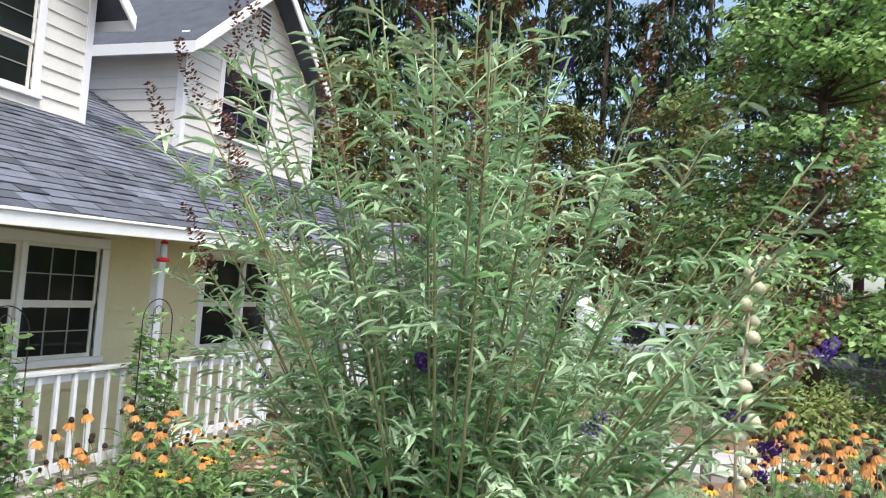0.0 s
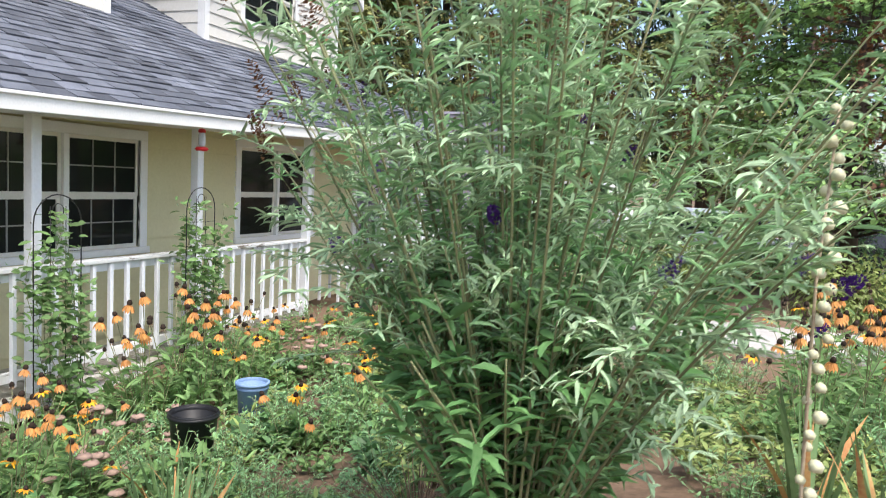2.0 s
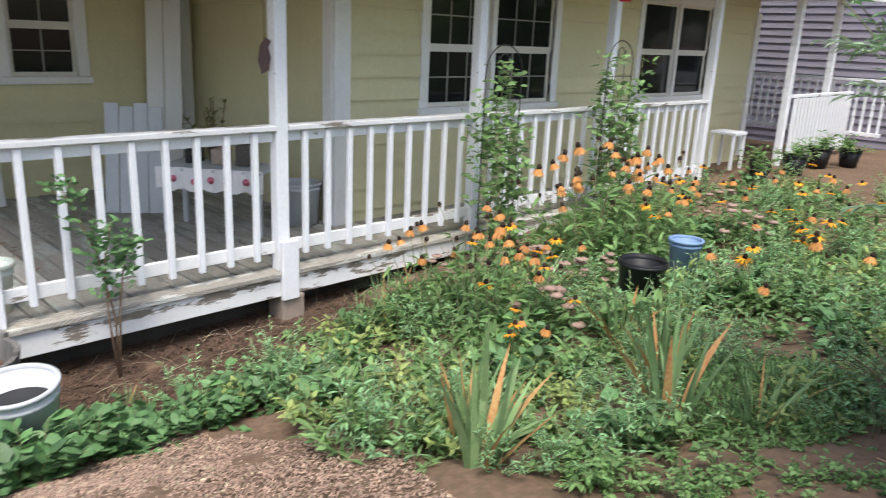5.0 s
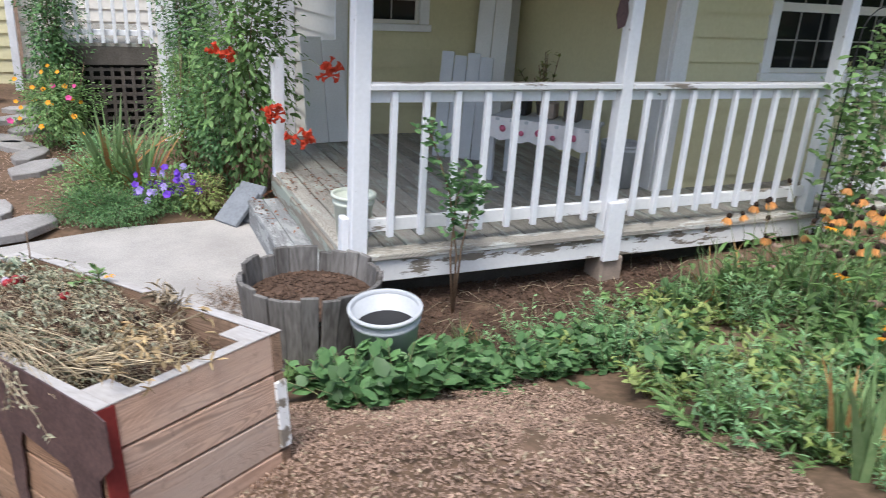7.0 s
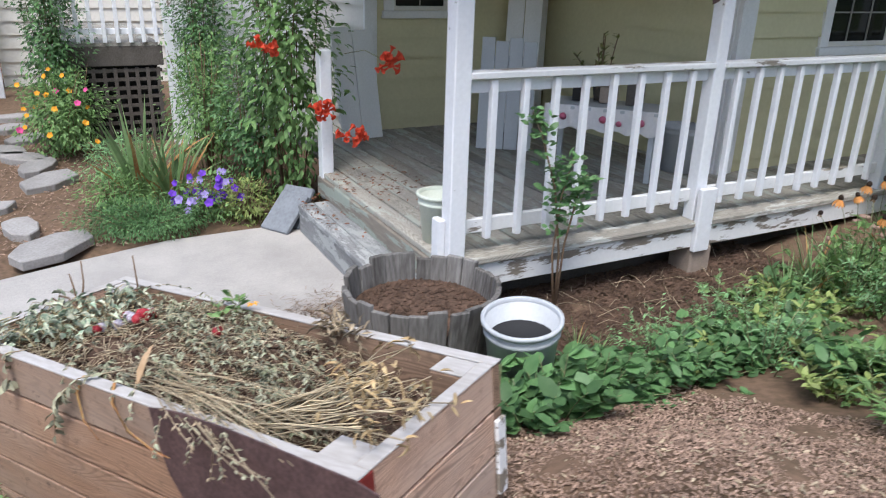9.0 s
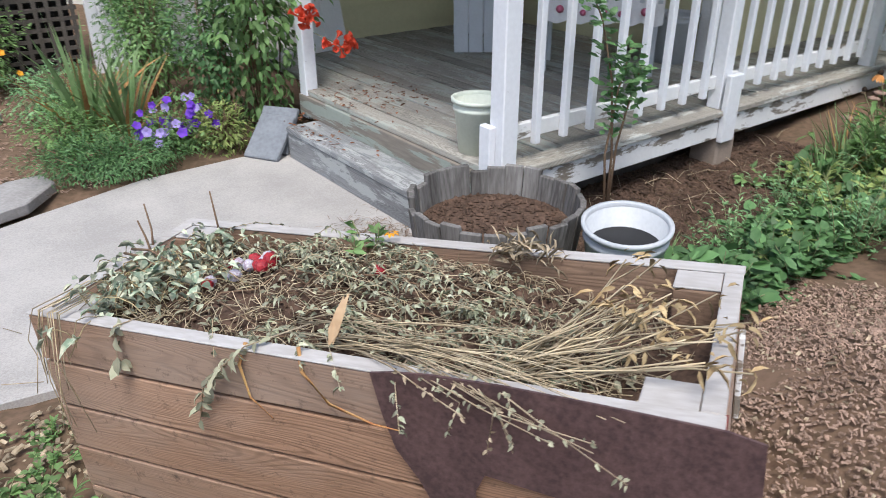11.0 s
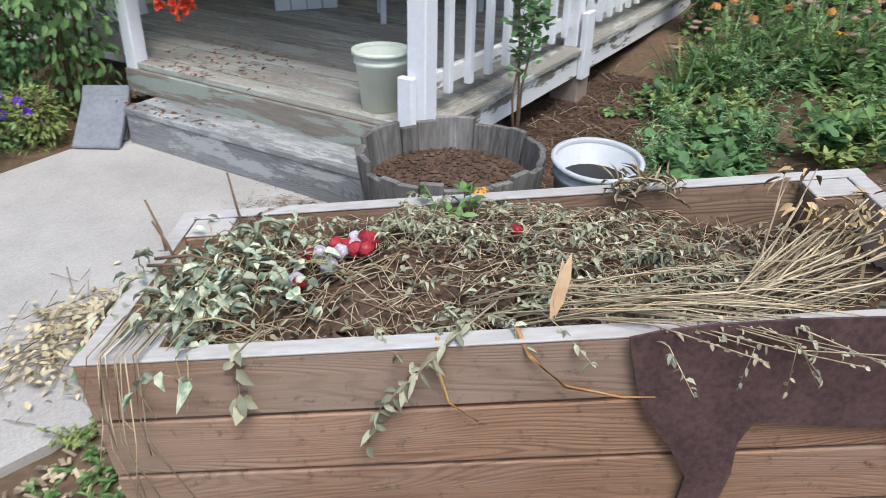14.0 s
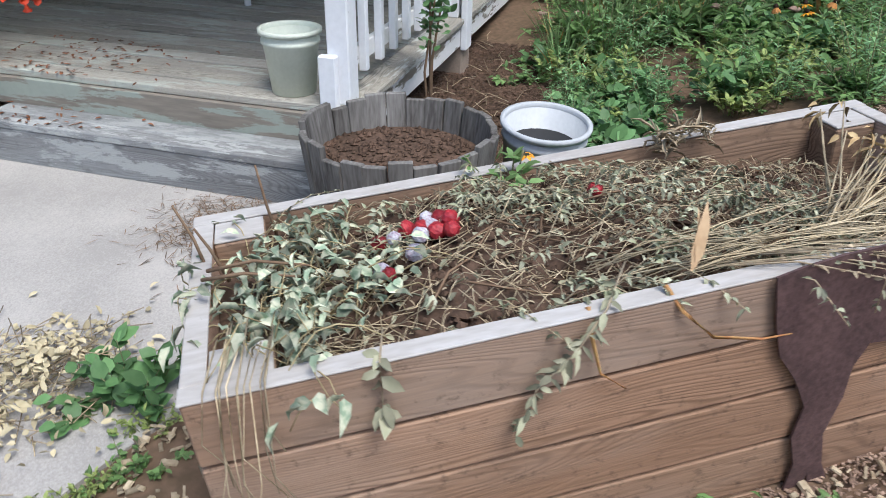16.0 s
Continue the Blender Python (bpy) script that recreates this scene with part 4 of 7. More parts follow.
def petal_mesh(name, n, length, width, fall, material, ring=0.006):
    a = np.arange(n) * 2 * math.pi / n + rnd(n, (0.15, 0, 0))[:, 0]
    A = np.stack([np.cos(a), np.sin(a), -fall + rnd(n, (0.15, 0, 0))[:, 0]], -1)
    P = np.stack([np.cos(a) * ring, np.sin(a) * ring, np.zeros(n)], -1)
    o = leaves(name, P, A, np.tile((0, 0, 1.0), (n, 1)), length, width, material)
    me = o.data
    bpy.data.objects.remove(o)
    return me


cone_bm = lathe([(0.001, -0.004), (0.012, 0.0), (0.013, 0.008), (0.009, 0.019), (0.001, 0.023)], 10)
cone_me = bpy.data.meshes.new("cone")
cone_bm.to_mesh(cone_me)
cone_bm.free()
cone_me.materials.append(M["cone"])
gold_me = petal_mesh("petals", 11, 0.042, 0.016, 0.25, M["gold"])
peach_me = petal_mesh("petals", 12, 0.045, 0.019, 1.25, M["peach"])
dark_me = petal_mesh("petals", 8, 0.018, 0.006, 1.8, M["drystem"])


def heads(ob, stems_, kinds, seed=0):
    for i, p in enumerate(stems_):
        me = kinds[(i * 7 + seed) % len(kinds)]
        h = new("petals", me)
        h.parent = ob
        h.matrix_basis = up_along(Vector(p[-1]), Vector((random.uniform(-0.35, 0.35), random.uniform(-0.35, 0.35), 1)), i * 33) @ Matrix.Scale(random.uniform(0.9, 1.2), 4)
        c = new("cone", cone_me)
        c.parent = h


def coneflower(kind_list, n=7, height=0.75, spread=0.22, seed=0):
    ob = new("coneflower")
    st = stems((0, 0, 0), n, height, spread, arch=0.1, seg=6, lo=0.65)
    s_ = rods("flower_stem", st, 0.0028, M["stem"], ob, 4, 0.7)
    s_["kind"] = "stuff"
    low_ = stems((0, 0, 0), 12, height * 0.55, spread * 1.1, arch=0.4, seg=5, lo=0.5)
    P, A = leafy(low_ + st, 7, 0.1, 0.75, 0.85, 0.45)
    l_ = leaves("leaf_mass", P, A, np.array((0, 0, 1.0)) + rnd(len(P), (0.5, 0.5, 0.2)), np.random.uniform(0.06, 0.14, len(P)), np.random.uniform(0.022, 0.045, len(P)), M["leaf"], ob, droop=1.4)
    l_["kind"] = "stuff"
    heads(ob, st, kind_list, seed)
    return ob


random.seed(5), np.random.seed(5)
SUS = [tagged(coneflower([gold_me, peach_me, peach_me, gold_me], 7, 0.72, 0.2), "golden black-eyed Susan with dark cones", "flower", "black-eyed susans"),
       tagged(coneflower([peach_me, peach_me, dark_me], 8, 0.85, 0.24, 1), "fading orange coneflowers with drooping petals", "flower", "black-eyed susans"),
       tagged(coneflower([gold_me, gold_me, peach_me], 5, 0.5, 0.16, 2), "low golden coneflower in the bed", "flower", "black-eyed susans")]
spots = [(1.95, -1.55, 1, 0.85), (2.1, -1.2, 1, 0.9), (1.7, -1.95, 2, 0.75), (2.1, -0.85, 1, 0.9), (2.4, -1.35, 0, 0.9), (2.25, -1.65, 0, 0.85), (2.5, -1.0, 1, 0.9),
         (3.5, -1.15, 1, 1.25), (3.75, -0.95, 1, 1.4), (3.95, -1.25, 1, 1.35), (4.15, -0.85, 1, 1.4), (4.35, -1.15, 1, 1.3), (4.05, -1.5, 0, 1.1), (4.6, -1.4, 0, 1.0), (4.7, -0.9, 1, 1.2), (5.2, -1.6, 0, 1.0), (5.0, -1.2, 0, 1.0), (5.6, -2.0, 0, 1.0), (4.6, -2.2, 2, 1.2), (5.2, -2.5, 0, 1.0), (3.3, -2.5, 2, 1.1), (3.9, -2.7, 2, 1.2), (4.4, -3.0, 2, 1.3),
         (2.1, -5.35, 1, 1.25), (2.4, -5.6, 1, 1.35), (2.7, -5.4, 1, 1.3), (3.0, -5.75, 1, 1.45), (2.5, -5.95, 1, 1.4), (3.4, -5.5, 0, 1.4), (3.6, -5.95, 1, 1.5), (2.1, -5.75, 0, 1.2), (4.0, -5.6, 1, 1.4), (4.4, -6.1, 0, 1.5), (3.2, -6.3, 1, 1.5), (4.8, -5.7, 1, 1.5), (5.4, -6.3, 1, 1.5)]
for i, (x, y, k, s_) in enumerate(spots):
    if y < -5.0:
        x, s_ = x + 1.5, s_ * 0.9
    elif x < 2.6:
        x, s_ = x + 0.15, s_ * 1.2
    place(SUS[k], x, y, i * 71, random.uniform(0.93, 1.07) * s_)
for m_ in SUS:
    drop(m_)

# leafy perennials and ground cover
GREEN = [model_clump(16, 0.34, 0.24, 10, 0.09, 0.034, M["leaf"], M["stem"])[0], model_clump(14, 0.24, 0.24, 9, 0.08, 0.078, M["leafd"], M["stem"], droop=0.8)[0],
         model_clump(20, 0.46, 0.22, 16, 0.045, 0.014, M["bud"], M["stem"])[0], model_clump(14, 0.28, 0.22, 12, 0.06, 0.03, M["leafy"], M["stem"])[0],
         model_clump(12, 0.16, 0.22, 14, 0.05, 0.035, M["leaf"], M["stem"])[0]]
TAGS = [("bushy green perennial with lance leaves", "perennial"), ("low dark green leafy plant", "ground cover"), ("fine grey-green bushy plant", "perennial"), ("yellow-green leafy garden plant", "perennial"), ("small-leaved bright green ground cover", "ground cover")]
for g, (lab, cat) in zip(GREEN, TAGS):
    g.name = cat.replace(" ", "_")
    tagged(g, lab, cat, cat + " in the garden bed")
random.seed(11)
N = 0
for i in range(1500):
    x, y = random.uniform(0.3, 8.5), random.uniform(-6.6, -0.35)
    mulch_edge = 0.62 + 0.5 * max(0, -1.2 - y) * 0.12 - 0.55 * max(0, y + 1.5)
    if x < mulch_edge or (x < 1.75 and y < -3.1) or (y < -3.75 and x < 2.3):
        continue
    if math.hypot(x - 2.88, y + 2.05) < 0.2 or math.hypot(x - 3.68, y + 1.9) < 0.2 or (y > -0.74 and x < 1.65) or (y > -0.5 and x < 2.4) or (6.0 < x and -5.8 < y < -3.9):
        continue
    if x > 5.2 and random.random() < 0.6:
        continue
    if N >= 400:
        break
    k = random.choice((0, 0, 1, 2, 2, 3, 4, 4)) if y > -3.2 else random.choice((0, 2, 4, 4, 3))
    if x < 2.2 and y > -2.2:
        k = random.choice((0, 3, 4, 2, 1, 0))
    s_ = random.uniform(0.7, 1.15) * (0.75 if x < 2.6 and y < -2.3 else 1.0)
    place(GREEN[k], x, y, random.uniform(0, 360), s_)
    N += 1
for x, y in ((-0.36, -0.95), (-0.22, -1.10), (-0.06, -1.12), (0.1, -1.05), (0.25, -0.95), (0.4, -0.98), (0.55, -1.08), (0.75, -0.98), (0.9, -1.15), (0.95, -0.92), (0.3, -1.15), (0.12, -1.2), (1.15, -0.88), (1.3, -0.95), (1.1, -1.05), (0.15, -0.9), (0.7, -1.2), (0.5, -1.25)):
    place(GREEN[1], x, y, random.uniform(0, 360), random.uniform(0.6, 0.85))
for x, y, k, s_ in ((2.70, -2.24, 0, 1.25), (2.83, -2.32, 2, 1.0), (2.60, -2.08, 0, 1.2), (2.72, -2.12, 2, 0.9), (3.15, -2.25, 3, 1.1), (3.45, -2.1, 0, 1.0), (3.6, -2.15, 2, 0.9), (2.7, -1.8, 2, 1.0), (3.3, -1.7, 0, 1.0)):
    place(GREEN[k], x, y, random.uniform(0, 360), s_)
for x, y, s_ in ((-0.42, -1.08, 1.05), (-0.22, -1.2, 1.15), (0.0, -1.18, 1.05), (0.2, -1.02, 0.95), (-0.36, -1.24, 0.95)):
    place(GREEN[1], x, y, random.uniform(0, 360), s_)
for x, y in ((-0.62, -0.72), (-0.45, -0.78)):
    place(GREEN[0], x, y, random.uniform(0, 360), 0.55)


random.seed(13)
for i in range(75):
    x, y = random.uniform(0.95, 2.5), random.uniform(-3.9, -2.05)
    if math.hypot(x - 1.52, y + 4.28) < 0.5 or math.hypot(x - 2.05, y + 3.15) < 0.3 or x < 0.9:
        continue
    foot = x < 1.75 and y < -3.1
    place(GREEN[4 if foot else random.choice((0, 3, 4, 4, 2))], x, y, random.uniform(0, 360), random.uniform(0.5, 0.8) * (0.75 if foot else 1))


# ---- blades: irises and grass ----
def blades(n, height, spread, width, material, name, label, category, group, dry=None):
    ob = tagged(new(name), label, category, group)
    V, F = [], []
    for i in range(n):
        a = random.uniform(0, 2 * math.pi)
        h = height * random.uniform(0.55, 1.1)
        s = spread * random.uniform(0.2, 1)
        bend = random.uniform(0.1, 0.9)
        w = width * random.uniform(0.7, 1.2)
        bx_, by_ = 0.05 * math.cos(a), 0.05 * math.sin(a)
        b0 = len(V)
        for k in range(6):
            t = k / 5
            r = s * t ** (1 + bend)
            z = h * (t - 0.35 * bend * t * t * (s / max(spread, 1e-6)))
            ww = w * (1 - t ** 2.5) * 0.5 + 0.0006
            cx, cy = bx_ + r * math.cos(a), by_ + r * math.sin(a)
            px, py = -math.sin(a + 0.6), math.cos(a + 0.6)
            V += [(cx - px * ww, cy - py * ww, z), (cx, cy, z - 0.15 * ww), (cx + px * ww, cy + py * ww, z)]
        for k in range(5):
            q = b0 + k * 3
            F += [(q, q + 1, q + 4, q + 3), (q + 1, q + 2, q + 5, q + 4)]
    o = raw("blade_fan", V, F, material, ob, smooth=True)
    o["kind"] = "stuff"
    if dry:
        o2 = blades(dry, height * 0.8, spread * 1.3, width, M["dryiris"], "x", "", "", "")
        c = o2.children[0]
        c.name, c["label"] = "dry_blade", "dry orange-brown blades"
        c.parent = ob
        bpy.data.objects.remove(o2)
    return ob


random.seed(21)
IR = [blades(16, 0.55, 0.22, 0.034, M["iris"], "iris", "fan of green iris blades with dry tips", "iris", "irises", dry=5), blades(26, 0.42, 0.26, 0.016, M["iris"], "grass_tuft", "tuft of long green grass blades", "grass", "grass tufts", dry=4)]
for i, (x, y, k, s_) in enumerate(((0.88, -2.62, 0, 1.0), (0.98, -2.45, 0, 0.8), (1.62, -2.95, 0, 1.0), (1.9, -2.75, 0, 0.85), (2.2, -2.6, 0, 0.8), (2.45, -2.2, 0, 0.8), (2.3, -0.75, 1, 1.2), (2.55, -0.95, 1, 1.3), (2.8, -0.7, 1, 1.2), (2.1, -0.65, 1, 1.0), (3.0, -1.15, 1, 1.2),
                                   (2.6, -1.4, 1, 1.1), (1.75, -3.25, 1, 0.8), (2.05, -3.2, 1, 0.7), (2.1, -5.4, 0, 1.0), (2.45, -5.2, 0, 1.0), (6.5, -3.8, 1, 1.4), (7.5, -3.6, 1, 1.4), (8.2, -4.2, 1, 1.5), (0.42, -0.52, 1, 0.4), (0.5, -0.6, 1, 0.35), (1.9, -0.62, 1, 0.9), (2.2, -0.55, 1, 1.0))):
    place(IR[k], x, y, i * 53, s_)
for m_ in IR:
    drop(m_)
# green creeping mat
n = 5200
a, r = np.random.rand(n) * 2 * math.pi, np.sqrt(np.random.rand(n))
X, Y = 2.05 + 0.55 * r * np.cos(a), -3.15 + 0.42 * r * np.sin(a)
Pm = np.stack([X, Y, ground_z(X, Y) + 0.10 * np.random.rand(n) * (1 - r * r) + 0.01], -1)
o = leaves("creeping_thyme", Pm, rnd(n, (1, 1, 0.2)) + np.array((0, 0, 0.6)), np.tile((0, 0, 1.0), (n, 1)) + rnd(n, (0.7, 0.7, 0)), 0.035, 0.012, M["leaf"])
tagged(o, "bright green creeping mat of tiny leaves", "ground cover", kind="stuff")

# sedum heads
sed = model_clump(12, 0.42, 0.16, 8, 0.06, 0.03, M["leaf"], M["stem"], name="sedum")
head_me = bpy.data.meshes.new("flower_head")
hb = lathe([(0.001, 0.0), (0.03, 0.004), (0.045, 0.014), (0.03, 0.024), (0.001, 0.028)], 12)
for v in hb.verts:
    v.co += Vector((random.uniform(-0.006, 0.006), random.uniform(-0.006, 0.006), random.uniform(-0.005, 0.005)))
hb.to_mesh(head_me)
hb.free()
head_me.materials.append(M["sedum"])
for p in sed[1][:9]:
    h = new("flower_head", head_me)
    h.parent = sed[0]
    h.location = p[-1]
tagged(sed[0], "stonecrop with dusty pink fading heads", "flower", "stonecrops")
for i, (x, y) in enumerate(((2.75, -0.55), (3.0, -0.75), (3.15, -1.0), (2.9, -1.5), (3.3, -1.6), (4.9, -1.75), (2.4, -1.75), (5.6, -1.2))):
    place(sed[0], x, y, i * 80, random.uniform(0.8, 1.1))
drop(sed[0])

# cream seed stalk of a hollyhock
hy = thing("hollyhock", (1.33, -5.04, gz(1.33, -5.04) - 0.02), "tall hollyhock stalk with cream seed pods", "flower stalk")
hz = gz(1.33, -5.04)
rods("stalk", [[(0, 0, 0), (-0.02, 0.01, 0.5), (-0.03, 0.02, 1.0), (0.0, 0.0, 2.385 - hz)]], 0.006, M["straw"], hy, 5, 0.5)
pod = bpy.data.meshes.new("seed_pod")
pb = lathe([(0.001, -0.012), (0.012, -0.008), (0.016, 0.002), (0.012, 0.012), (0.003, 0.016)], 8)
for v in pb.verts:
    v.co += Vector((random.uniform(-0.003, 0.003), random.uniform(-0.003, 0.003), random.uniform(-0.003, 0.003)))
pb.to_mesh(pod)
pb.free()
pod.materials.append(M["creamfl"])
for i in range(30):
    t = 0.22 + 0.78 * i / 29
    o = new("seed_pod", pod)
    o.parent = hy
    o.location = (-0.02 * math.sin(3 * t) + 0.016 * math.cos(i * 2.4), 0.016 * math.sin(i * 2.4), t * (2.385 - hz))
    o.scale = [random.uniform(0.7, 1.15)] * 3


# ---- trellises with climbers ----
def trellis(x, y, top, width, label):
    z0 = gz(x, y)
    t = thing("trellis", (x, y, z0), label, "trellis", "trellises")
    h = top - z0
    w = width / 2
    arch = [(w * math.cos(a), 0, h - w + w * math.sin(a)) for a in np.linspace(0, math.pi, 13)]
    rods("arch_wire", [[(w, 0, 0)] + arch + [(-w, 0, 0)]], 0.005, M["blackiron"], t, 5)
    rods("upright_wire", [[(q, 0, 0), (q, 0, h - w * 0.4)] for q in (-w * 0.33, w * 0.33)], 0.003, M["blackiron"], t, 4)
    for zz in np.arange(0.25, h - w, 0.22):
        rods("cross_wire", [[(-w, 0, zz), (w, 0, zz)]], 0.003, M["blackiron"], t, 4)
    rods("scroll", [[(0.05 * math.cos(a), 0, h - w * 0.55 + 0.05 * math.sin(a)) for a in np.linspace(-0.5, 4.5, 12)]], 0.004, M["blackiron"], t, 4)
    v = thing("climber", (x, y - 0.02, z0), "green climbing vine winding up a wire trellis", "climber", "trellis climbers")
    st = []
    for i in range(11):
        ph, rr = random.uniform(0, 6), random.uniform(0.05, w * 1.05)
        st.append([(rr * math.sin(ph + 3 * q), 0.10 * math.cos(ph + 4 * q), q * (h - 0.12) * (0.7 + 0.3 * (i % 3) / 2)) for q in np.linspace(0, 1, 12)])
    o = rods("vine_stem", st, 0.003, M["stem"], v, 4, 0.6)
    o["kind"] = "stuff"
    P, A = leafy(st, 75, 0.0, 1.0, 1.0, 0.3)
    P = P + rnd(len(P), (0.10, 0.09, 0.03))
    o = leaves("leaf_mass", P, A, np.array((0, -0.6, 0.8)) + rnd(len(P), (0.5, 0.5, 0.3)), np.random.uniform(0.05, 0.11, len(P)), np.random.uniform(0.032, 0.06, len(P)), M["leaf"], v, droop=1.4)
    o["kind"] = "stuff"


random.seed(31)
trellis(3.52, -0.32, 1.95, 0.42, "black wire trellis against the porch railing")
trellis(5.12, -0.32, 2.02, 0.40, "arched black wire trellis before the porch railing")

# hummingbird feeder under the eave
fd = thing("bird_feeder", (5.2, -0.25, 2.36), "red and clear hummingbird feeder hanging from the eave", "bird feeder")
part("feeder_base", lathe([(0.001, 0.0), (0.05, 0.0), (0.065, 0.018), (0.05, 0.035), (0.02, 0.04)], 16), M["red"], fd)
part("bottle", lathe([(0.022, 0.04), (0.034, 0.06), (0.034, 0.15), (0.02, 0.17)], 14), M["whitepot"], fd, "cloudy clear bottle")
part("feeder_cap", lathe([(0.025, 0.168), (0.038, 0.175), (0.03, 0.20), (0.001, 0.21)], 14), M["red"], fd)
rods("hook_wire", [[(0, 0, 0.21), (0, -0.05, 0.28), (0, -0.14, 0.32)]], 0.003, M["blackiron"], fd, 4)

# ---- rose in front of the railing ----
rs = thing("rose_bush", (0.53, -0.16, gz(0.53, -0.16) - 0.01), "thin young rose with dark green leaves", "rose")
canes = [[(0, 0, 0), (0.0, 0.0, 0.4), (-0.08, -0.02, 0.8), (-0.2, -0.03, 1.1), (-0.24, 0.0, 1.2)], [(0, 0, 0), (0.03, 0, 0.45), (0.06, -0.04, 0.75), (0.12, -0.03, 0.85)], [(0, 0, 0), (-0.03, 0.02, 0.4), (-0.04, -0.03, 0.75), (0.0, -0.05, 0.95)]]
rods("cane", canes, 0.008, M["drystem"], rs, 5, 0.4)
P, A = leafy(canes, 95, 0.45, 1.0, 1.0, 0.4)
P = P + rnd(len(P), (0.07, 0.05, 0.04))
leaves("leaf_mass", P, A, np.array((0, -0.4, 1.0)) + rnd(len(P), (0.5, 0.5, 0.2)), np.random.uniform(0.035, 0.065, len(P)), np.random.uniform(0.025, 0.045, len(P)), M["leafd"], rs)["kind"] = "stuff"

# ---- bark mulch and litter ----
def chips(name, n, xs, ys, size, material, label, keep=None, lift=0.004):
    X, Y = np.random.uniform(*xs, n), np.random.uniform(*ys, n)
    if keep is not None:
        k = keep(X, Y)
        X, Y = X[k], Y[k]
    n = len(X)
    L, W = size * np.random.uniform(0.4, 1.6, n), size * np.random.uniform(0.2, 0.6, n)
    T = W * 0.35
    R = np.random.rand(n) * 2 * math.pi
    tilt = rnd(n, (0.4, 0.4, 0))
    cube = np.array([(sx, sy, sz) for sz in (-1, 1) for sy in (-1, 1) for sx in (-1, 1)], float) * 0.5
    C = cube[None] * np.stack([L, W, T], -1)[:, None]
    C[:, 4:, :2] *= 0.75
    x = C[..., 0] * np.cos(R)[:, None] - C[..., 1] * np.sin(R)[:, None]
    y = C[..., 0] * np.sin(R)[:, None] + C[..., 1] * np.cos(R)[:, None]
    z = C[..., 2] + x * tilt[:, :1] + y * tilt[:, 1:2]
    V = np.stack([x + X[:, None], y + Y[:, None], z + (ground_z(X, Y) + lift)[:, None]], -1)
    F = [tuple(i * 8 + j for j in f) for i in range(n) for f in ((4, 5, 7, 6), (0, 1, 5, 4), (2, 6, 7, 3), (0, 4, 6, 2), (1, 3, 7, 5))]
    return tagged(raw(name, V.reshape(-1, 3).tolist(), F, material), label, "mulch", kind="stuff")


np.random.seed(41)
def in_mulch(X, Y):
    edge = 0.62 + 0.06 * np.clip(-1.2 - Y, 0, 9) - 0.45 * np.clip(Y + 1.5, 0, 9) + 0.1 * np.sin(Y * 5)
    out_bed = np.abs((X + 1.535) * 0.5 - (Y + 1.152) * 0.866) < 0.8
    out_bed &= np.abs((X + 1.535) * 0.866 + (Y + 1.152) * 0.5) < 0.3
    return (X < edge) & ~out_bed
chips("bark_mulch", 72000, (-1.9, 1.2), (-4.2, -1.02), 0.0125, M["chips"], "brown bark mulch heaped beside the raised bed", in_mulch, 0.014)
chips("bark_mulch", 1500, (-1.6, 1.1), (-3.6, -1.05), 0.016, M["straw"], "pale wood chips among the bark mulch", in_mulch, 0.02)
chips("soil_crumbs", 15000, (-0.1, 2.4), (-0.9, 0.25), 0.024, M["soil"], "dark soil crumbs under the porch edge", None, 0.016)
chips("bark_litter", 3500, (-2.6, -1.3), (2.0, 6.5), 0.02, M["chips"], "brown bark litter on the side path", None, 0.016)
sticks = []
for i in range(70):
    x, y, a, L = random.uniform(0.25, 2.4), random.uniform(-0.5, 0.1), random.gauss(0.3, 0.7), random.uniform(0.05, 0.3)
    p, q = (x, y), (x + L * math.cos(a), y + L * math.sin(a))
    sticks.append([(*p, gz(*p) + 0.03), ((p[0] + q[0]) / 2, (p[1] + q[1]) / 2 + 0.01, gz(*p) + 0.05), (*q, gz(*q) + 0.03)])
tagged(rods("dry_sticks", sticks, 0.0022, M["straw"], None, 4, 0.5), "dry straw-coloured sticks along the porch edge", "sticks", kind="stuff")


def bark_grain(n, u0, u1, v0, v1, lmin, lmax, ang, spread, z):
    out = []
    for _ in range(n):
        u, v = random.uniform(u0, u1), random.uniform(v0, v1)
        a = ang + random.gauss(0, spread)
        L = random.uniform(lmin, lmax)
        du, dv = math.cos(a) * L / 2, math.sin(a) * L / 2
        pts = []
        for t in (-1, -0.4, 0.3, 1):
            uu, vv = u + du * t, v + dv * t + random.uniform(-0.01, 0.01)
            uu, vv = max(-0.75, min(0.75, uu)), max(-0.27, min(0.27, vv)) if z < 0.02 else vv
            pts.append((uu, vv, heap_z(uu, vv) + z + random.uniform(0, 0.025)))
        out.append(pts)
    return out


# ---- cuttings heaped in the raised bed ----
random.seed(51), np.random.seed(51)
def in_bed(ob):
    ob.matrix_world = BED
    return ob
in_bed(tagged(rods("dry_straw", bark_grain(950, -0.72, 0.72, -0.25, 0.25, 0.02, 0.14, 0, 1.3, 0.014), 0.0013, M["palestraw"], None, 3, 0.6), "dry straw and thin stalks on the soil", "straw", kind="stuff"))
in_bed(tagged(rods("dead_stalks", bark_grain(34, -0.55, 0.3, -0.24, 0.1, 0.10, 0.3, 0.1, 0.5, 0.012), 0.003, M["drystem"], None, 4, 0.5), "dead brown stalks lying in the bed", "stalks", kind="stuff"))
pale = []
